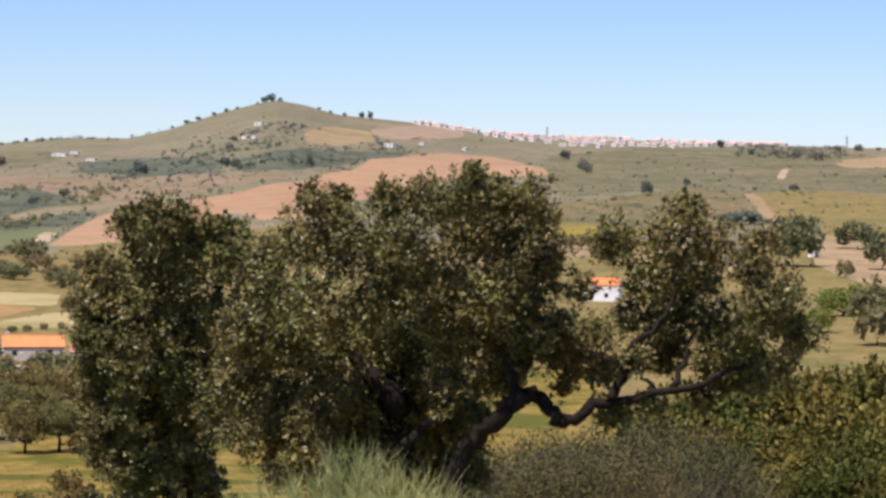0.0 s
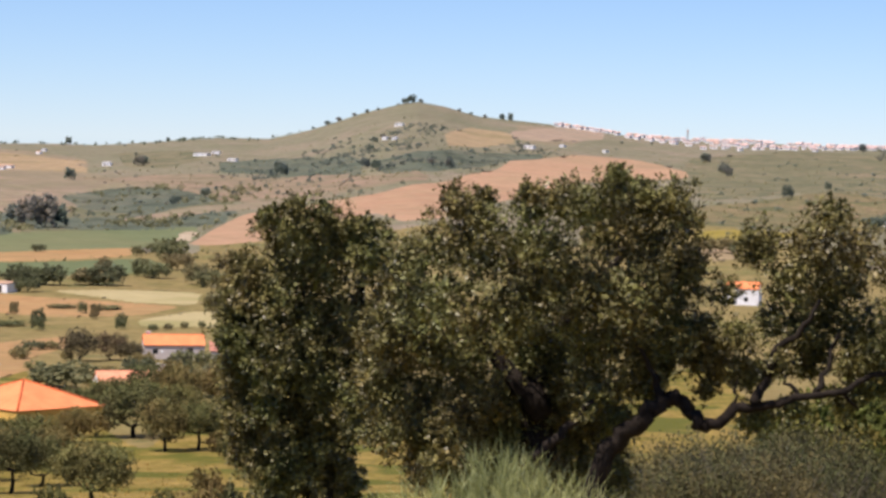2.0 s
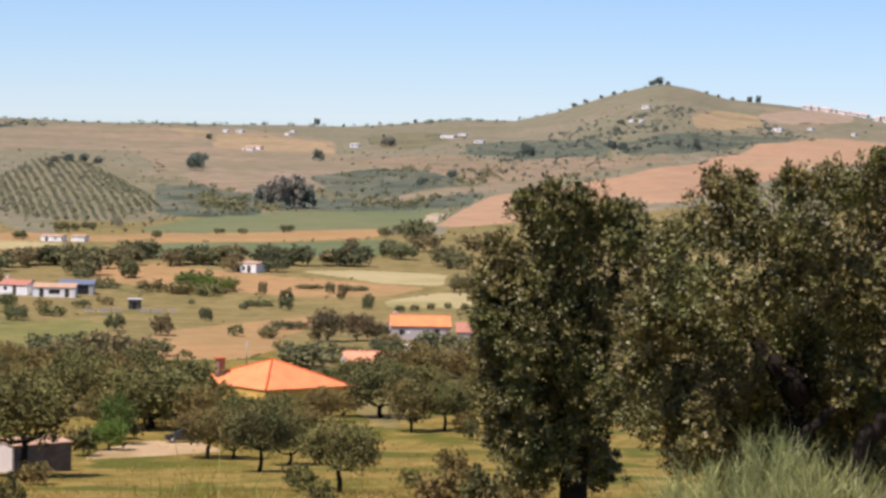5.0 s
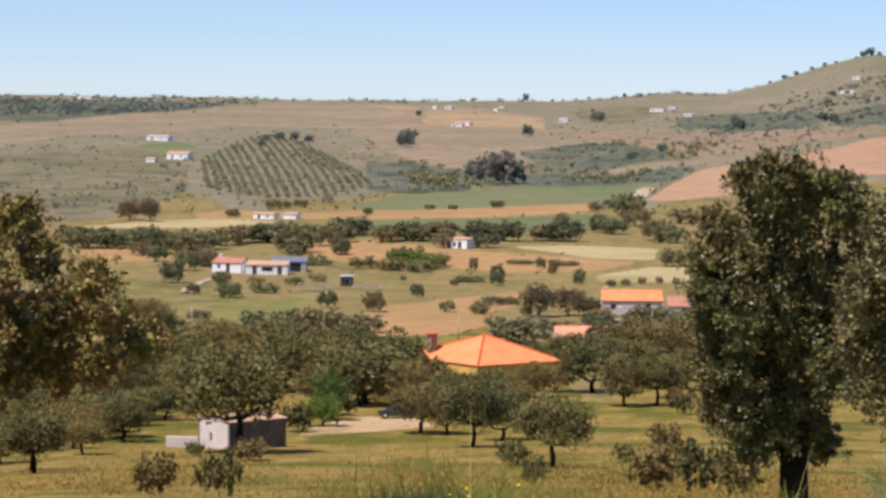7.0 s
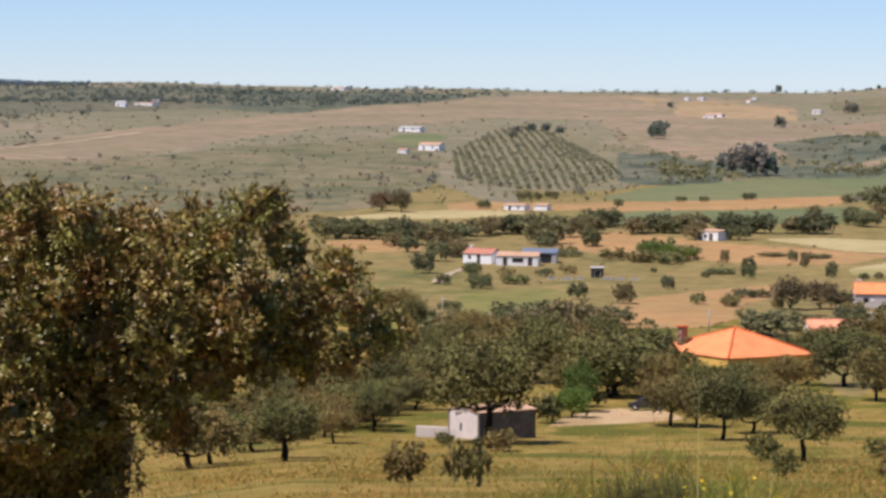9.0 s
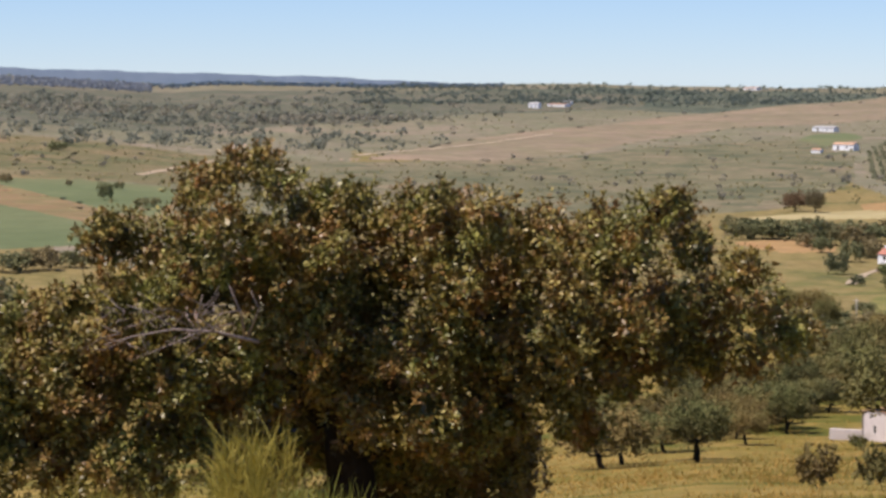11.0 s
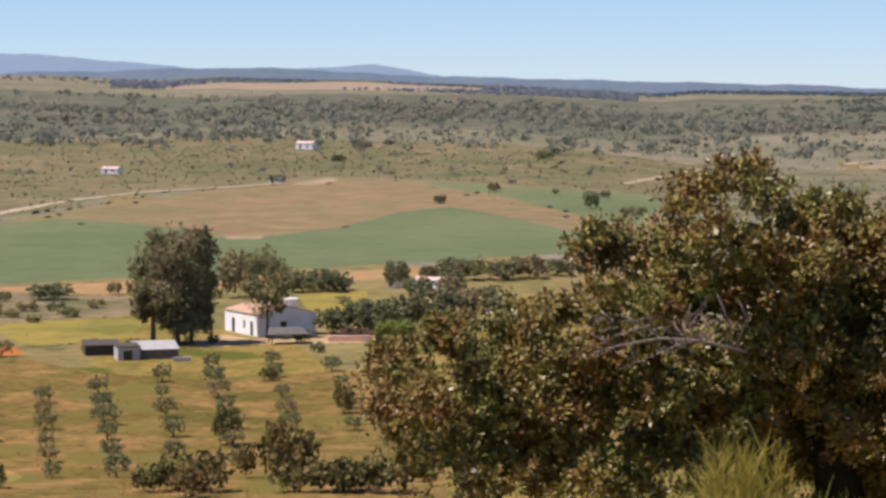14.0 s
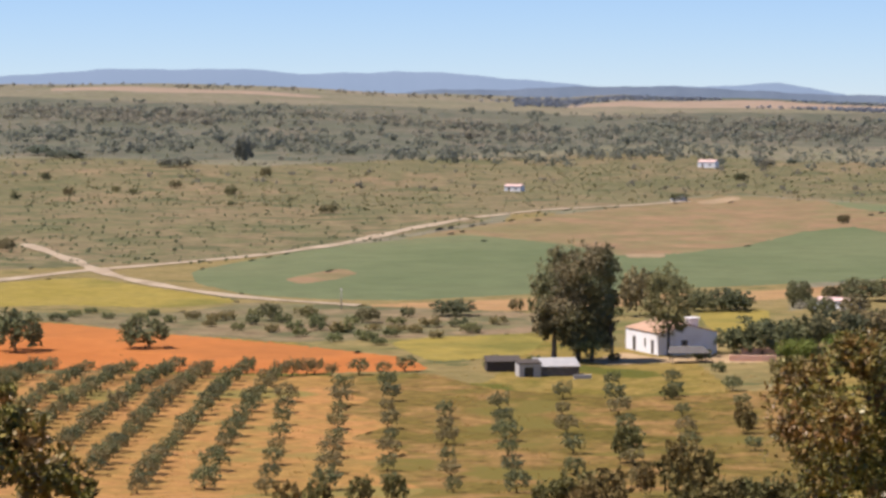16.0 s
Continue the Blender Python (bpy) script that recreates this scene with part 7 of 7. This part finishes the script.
for b, r, w in ((-14.75, 603, 1.8), (-14.45, 602, 2.4), (-14.2, 604, 1.6), (-13.65, 606, 2.0), (-13.4, 605, 2.2), (-13.1, 606, 1.5)):
    trough(b, r, w)


def car(b, r, turn, paint, label):
    """A parked car: shell, glass, wheels."""
    x, y = place(b, r)
    root = tagged(new("car"), label, "car", "parked cars")
    root.matrix_basis = pose(x, y, height(b, r), 0, 0, turn - b)
    side = [(-2.1, 0.35), (-2.1, 0.75), (-1.2, 0.92), (-0.6, 1.42), (0.9, 1.45), (1.7, 0.98), (2.1, 0.9), (2.1, 0.35)]
    V = [(px_, -0.85 + (0.12 if pz > 1 else 0), pz) for px_, pz in side] + [(px_, 0.85 - (0.12 if pz > 1 else 0), pz) for px_, pz in side]
    n = len(side)
    Fc = [tuple(range(n)), tuple(range(2 * n - 1, n - 1, -1))] + [(i, i + n, (i + 1) % n + n, (i + 1) % n) for i in range(n)]
    part("body", mesh_of("body", V, Fc, (paint,)), root)
    part("window", mesh_of("window", [(-1.0, -0.83, 0.98), (1.4, -0.83, 0.98), (0.8, -0.745, 1.38), (-0.55, -0.745, 1.38)], [(0, 1, 2, 3)], (DARKPANE,)), root)
    for wx in (-1.35, 1.35):
        for wy in (-0.8, 0.8):
            wh = part("wheel", tubes("wheel", DARKPANE, [([(wx, wy - 0.1, 0.33), (wx, wy + 0.1, 0.33)], [0.33, 0.33])], 14), root)
            part("rim", tubes("rim", SHEET, [([(wx, wy - 0.11, 0.33), (wx, wy + 0.11, 0.33)], [0.19, 0.19])], 12), wh)
    return root


car(-12.85, 331, 6, DARKPANE, "dark car parked in the shade of oaks")


def dish(b, r, tall, size):
    x, y = place(b, r)
    root = tagged(new("water_tank"), "white round water tank beside the house", "tank")
    root.matrix_basis = pose(x, y, height(b, r))
    prof = [(0.55, 0.0), (0.6, 0.2), (0.92, 0.45), (1.0, 0.75), (0.85, 1.05), (0.45, 1.25), (0.12, 1.3)]
    part("tank", tubes("tank", WHITEWASH, [([(0, 0, tall + z * size) for _, z in prof], [q * size for q, _ in prof])], 20), root)
    part("stand", tubes("stand", GREYWALL, [([(0, 0, -0.5), (0, 0, tall + 0.02)], [size * 0.5, size * 0.5])], 12), root)


dish(-8.38, 535, 0.9, 0.75)

TILED = {"cottage_white": (WHITEWASH, SHEET), "cottage_old": (WHITEWASH, ROOF_OLD), "cottage_pink": (WHITEWASH, ROOF_VILLAGE)}
SAID = {"cottage_white": "small white country building with a pale roof", "cottage_old": "small whitewashed country house with an old tile roof",
        "cottage_pink": "white country house with a faded pink tile roof"}
for kind, b, r, h, w in HOMES:
    walls, tiled = TILED[kind]
    wallh = max(h * 0.74, 1.5)
    holes = [("front", w * 0.2, w * 0.2 + 1.0, 0, min(2.1, wallh * 0.85), "door"), ("front", w * 0.6, w * 0.6 + 1.0, wallh * 0.35, wallh * 0.75, "window")] if w > 5 else []
    house("cottage", SAID[kind], b, r, PICK.uniform(-36, -26) if kind == "cottage_pink" else PICK.uniform(-40, -22), w * 0.95, max(w * 0.45, 3.5), wallh, max(h - wallh, 0.4), walls, tiled, "gable", holes, group="country houses")

# ---- the white village on the ridge ----
VILLAGE = random.Random(21)


def village_house(w, d, h, roof):
    root = tagged(new("village_house"), "white village house with a reddish tile roof on the ridge", "house", "village houses")
    bm = bmesh.new()
    box_bm(bm, -w / 2, w / 2, -d / 2, d / 2, -3, h)
    part("wall", bm_mesh("wall", bm, WHITEWASH), root)
    X, Y, rise = w / 2 + 0.3, d / 2 + 0.3, 0.2 * d
    part("roof", mesh_of("roof", [(-X, -Y, h + 0.003), (X, -Y, h + 0.003), (X, Y, h + 0.003), (-X, Y, h + 0.003), (-X, 0, h + rise), (X, 0, h + rise)],
                         [(0, 1, 5, 4), (2, 3, 4, 5), (0, 4, 3), (1, 2, 5), (3, 2, 1, 0)], (roof,)), root)
    for k in range(2):
        x0 = -w * 0.3 + k * w * 0.4
        part("window", boxes("window", DARKPANE, (x0, x0 + 0.8, -d / 2 - 0.03, -d / 2 + 0.02, h * 0.5, h * 0.5 + 1.0)), root)
    return root


def village_spot(x, deep):
    b = -0.6 + 7.4 * x
    r = 2790 - 330 * deep * max(0.12, math.sin(math.pi * min(max(x * 1.05, 0.02), 0.98)) ** 1.5)
    px_, py_ = place(b, r)
    return pose(px_, py_, height(b, r), 0, 0, VILLAGE.uniform(-50, 5) - b)


MODELS = []
for w, d, h, roof in ((4, 3.5, 2.6, ROOF_VILLAGE), (5.5, 4, 2.2, ROOF_VILLAGE), (3.5, 3.5, 2.8, ROOF_VILLAGE), (6, 4, 2.2, ROOF_OLD), (4.5, 3.5, 2.0, ROOF_VILLAGE)):
    m = village_house(w, d, h, roof)
    m.matrix_basis = village_spot(VILLAGE.random(), VILLAGE.random())
    MODELS.append(m)
for i in range(255):
    x = VILLAGE.random() ** 0.9
    copy_thing(VILLAGE.choice(MODELS), village_spot(x, VILLAGE.random() ** 1.9))
for b, tall in ((2.05, 9), (8.0, 9)):
    px_, py_ = place(b, 2770)
    tower = tagged(new("church_tower"), "slim tower above the village roofs", "tower", "village towers")
    tower.matrix_basis = pose(px_, py_, height(b, 2770), 0, 0, 20)
    part("shaft", boxes("shaft", GREYWALL, (-0.6, 0.6, -0.6, 0.6, -3, tall)), tower)
    part("spire", mesh_of("spire", [(-0.7, -0.7, tall + 0.003), (0.7, -0.7, tall + 0.003), (0.7, 0.7, tall + 0.003), (-0.7, 0.7, tall + 0.003), (0, 0, tall + 3)], [(0, 1, 4), (1, 2, 4), (2, 3, 4), (3, 0, 4), (3, 2, 1, 0)], (ROOF_RED,)), tower)

for b, r, h in POLES:
    x, y = place(b, r)
    root = tagged(new("utility_pole"), "pale concrete utility pole standing in a field", "pole", "utility poles")
    root.matrix_basis = pose(x, y, height(b, r))
    part("post", tubes("post", CONCRETE, [([(0, 0, -0.5), (0, 0, h)], [0.11, 0.07])], 8), root)
    part("crossarm", boxes("crossarm", CONCRETE, (-0.5, 0.5, -0.04, 0.04, h - 0.5, h - 0.38)), root)

# ---- far woods and scrub, too many to count ----


TILLED = ("stubble", "red_field", "green_field", "orange_soil", "pale_field", "tan_field", "pink_field", "brown_slope")


def open_country(b, r):
    """True where no tilled field lies."""
    keep = np.ones(len(b), bool)
    for kind, corners in FIELDS:
        poly = [tuple(map(float, c.split())) for c in corners.split(",")]
        keep = np.where(inside([(bb, math.log(rr)) for bb, rr in poly], b, np.log(r)), kind not in TILLED, keep)
    return keep


def scatter(name, label, category, count, mat, spots, leaf, per, flat, seed):
    """Small crowns of a few leafy tufts each, spread over a stretch of country. spots(rng, n) gives bearings, distances and heights."""
    g = np.random.default_rng(seed)
    b, r, h = spots(g, count)
    keep = open_country(b, r) | (name == "olive_grove")
    b, r, h = b[keep], r[keep], h[keep]
    z = ground(b, r)
    x, y = r * np.sin(np.radians(b)), r * np.cos(np.radians(b))
    n = len(b)
    idx = np.repeat(np.arange(n), per)
    u = g.normal(size=(len(idx), 3))
    u /= np.linalg.norm(u, axis=1)[:, None]
    wide = h * g.uniform(0.55, 1.1, n)
    p = np.stack([x, y, z + h * 0.52], -1)[idx] + u * np.stack([wide, wide, h * 0.42], -1)[idx] * g.uniform(0.55, 1.0, len(idx))[:, None]
    nrm = u + g.normal(size=u.shape) * 0.5 + np.array([0, 0, 0.3])
    nrm /= np.linalg.norm(nrm, axis=1)[:, None]
    t = np.cross(nrm, g.normal(size=u.shape))
    t /= np.linalg.norm(t, axis=1)[:, None]
    s = np.cross(nrm, t)
    L = (leaf * h[idx] * g.uniform(0.7, 1.3, len(idx)))[:, None]
    V = np.stack([p - t * L, p + s * L * flat, p + t * L, p - s * L * flat], 1).reshape(-1, 3)
    return tagged(new(name, quads_mesh(name, V, np.arange(len(V)).reshape(-1, 4), (mat,))), label, category, kind="stuff")


def by_sight(e, b):
    """Distance at which the land beyond the valley shows at elevation e (degrees) along bearing b."""
    rr = np.linspace(620, 2790, 240)
    out = np.empty(len(b))
    for i, (ei, bi) in enumerate(zip(e, b)):
        el = np.degrees(np.arctan2(ground(np.full(240, bi), rr) - EYE, rr))
        out[i] = rr[min(np.searchsorted(np.maximum.accumulate(el), ei), 239)]
    return out


def band(b0, b1, e0, e1, h0, h1, knots=14, spread=0.5):
    """Trees over a stretch of hillside, in loose drifts."""
    def spots(g, n):
        kb, ke = g.uniform(b0, b1, knots), g.uniform(0, 1, knots)
        k = g.integers(0, knots, n)
        loose = g.uniform(size=n) < spread
        b = np.where(loose, g.uniform(b0, b1, n), kb[k] + g.normal(size=n) * abs(b1 - b0) * 0.04)
        f = np.where(loose, g.uniform(0, 1, n), ke[k] + g.normal(size=n) * 0.05)
        f = np.clip(f, 0, 1)
        sky = np.interp(b, SKYLINE[:, 0], SKYLINE[:, 1])
        return b, by_sight(sky + e0 + (e1 - e0) * f, b), g.uniform(h0, h1, n)
    return spots


SCRUB = "low grey-green scrub over the flank of the hill"
scatter("hill_scrub", SCRUB, "scrub", 520, SCRUB_LEAF, band(-12.6, -6.6, -0.95, -2.05, 1.2, 3.4, 16, 0.3), 0.21, 16, 0.9, 31)
scatter("hill_scrub", SCRUB, "scrub", 420, HAZY_HILL_LEAF, band(-7.4, -0.8, -0.45, -1.25, 1.2, 3.2, 14, 0.35), 0.21, 16, 0.9, 32)
scatter("far_woodland", "dark wood beside the village on the ridge", "woodland", 260, HAZY_HILL_LEAF, band(5.75, 8.0, -0.03, -0.27, 1.6, 3.6, 9, 0.6), 0.24, 14, 0.9, 33)
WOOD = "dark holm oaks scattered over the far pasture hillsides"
scatter("far_woodland", WOOD, "woodland", 1500, HAZY_HILL_LEAF, band(-54, -26, -0.36, -1.4, 1.8, 5.6, 60, 0.22), 0.19, 22, 0.9, 1)
scatter("far_woodland", WOOD, "woodland", 130, HAZY_HILL_LEAF, band(-54, -30, -0.95, -2.0, 1.4, 2.8, 30, 0.8), 0.19, 22, 0.9, 2)
scatter("far_woodland", WOOD, "woodland", 2100, HAZY_HILL_LEAF, band(-27, -12.5, -0.06, -0.42, 1.5, 3.6, 24, 0.6), 0.24, 12, 0.9, 3)
scatter("far_woodland", WOOD, "woodland", 190, HAZY_HILL_LEAF, band(-26, -9, -0.5, -2.3, 1.4, 2.8, 30, 0.85), 0.21, 20, 0.9, 4)
scatter("far_woodland", WOOD, "woodland", 260, HAZY_HILL_LEAF, band(-12, 9, -0.3, -2.0, 1.4, 2.8, 30, 0.7), 0.21, 20, 0.9, 5)
scatter("far_woodland", WOOD, "woodland", 900, HAZY_HILL_LEAF, band(-54, -27, -0.48, -0.92, 2.6, 5.4, 22, 0.08), 0.19, 20, 0.9, 21)
scatter("olive_grove", "regular rows of dark olive trees on a tan slope", "olive grove", len(GROVE), GROVE_LEAF, lambda g, n: tuple(np.array(GROVE).T), 0.36, 12, 0.9, 11)
scatter("far_scrub", "low green scrub speckling the warm pasture", "scrub", 2600, SCRUB_LEAF, band(-54, -34, -1.2, -3.6, 0.35, 1.0, 60, 0.5), 0.36, 6, 0.9, 12)
scatter("far_scrub", "low green scrub speckling the dry hillsides", "scrub", 6500, SCRUB_LEAF, band(-54, 10, -0.3, -2.4, 0.5, 1.4, 60, 0.55), 0.36, 6, 0.9, 6)
scatter("ridge_wood", "dark wood hazed blue along the distant ridge", "woodland", 2600, HAZY_RIDGE_LEAF, band(-41.5, -31, -0.045, -0.2, 2.2, 3.2, 20, 0.9), 0.3, 9, 0.9, 7)
scatter("ridge_wood", "dark wood hazed blue along the distant ridge", "woodland", 900, HAZY_RIDGE_LEAF, band(-31, -24, -0.03, -0.08, 2, 3, 20, 0.9), 0.3, 9, 0.9, 8)
scatter("skyline_wood", "dark tree line along the distant skyline", "woodland", 160, HAZY_HILL_LEAF, band(-54, -41, -0.02, -0.1, 2, 4, 16, 0.6), 0.25, 14, 0.8, 9)
scatter("skyline_wood", "dark tree line along the distant skyline", "woodland", 190, HAZY_HILL_LEAF, band(-33, -5.5, -0.01, -0.07, 1.6, 4.2, 22, 0.35), 0.25, 14, 0.8, 15)
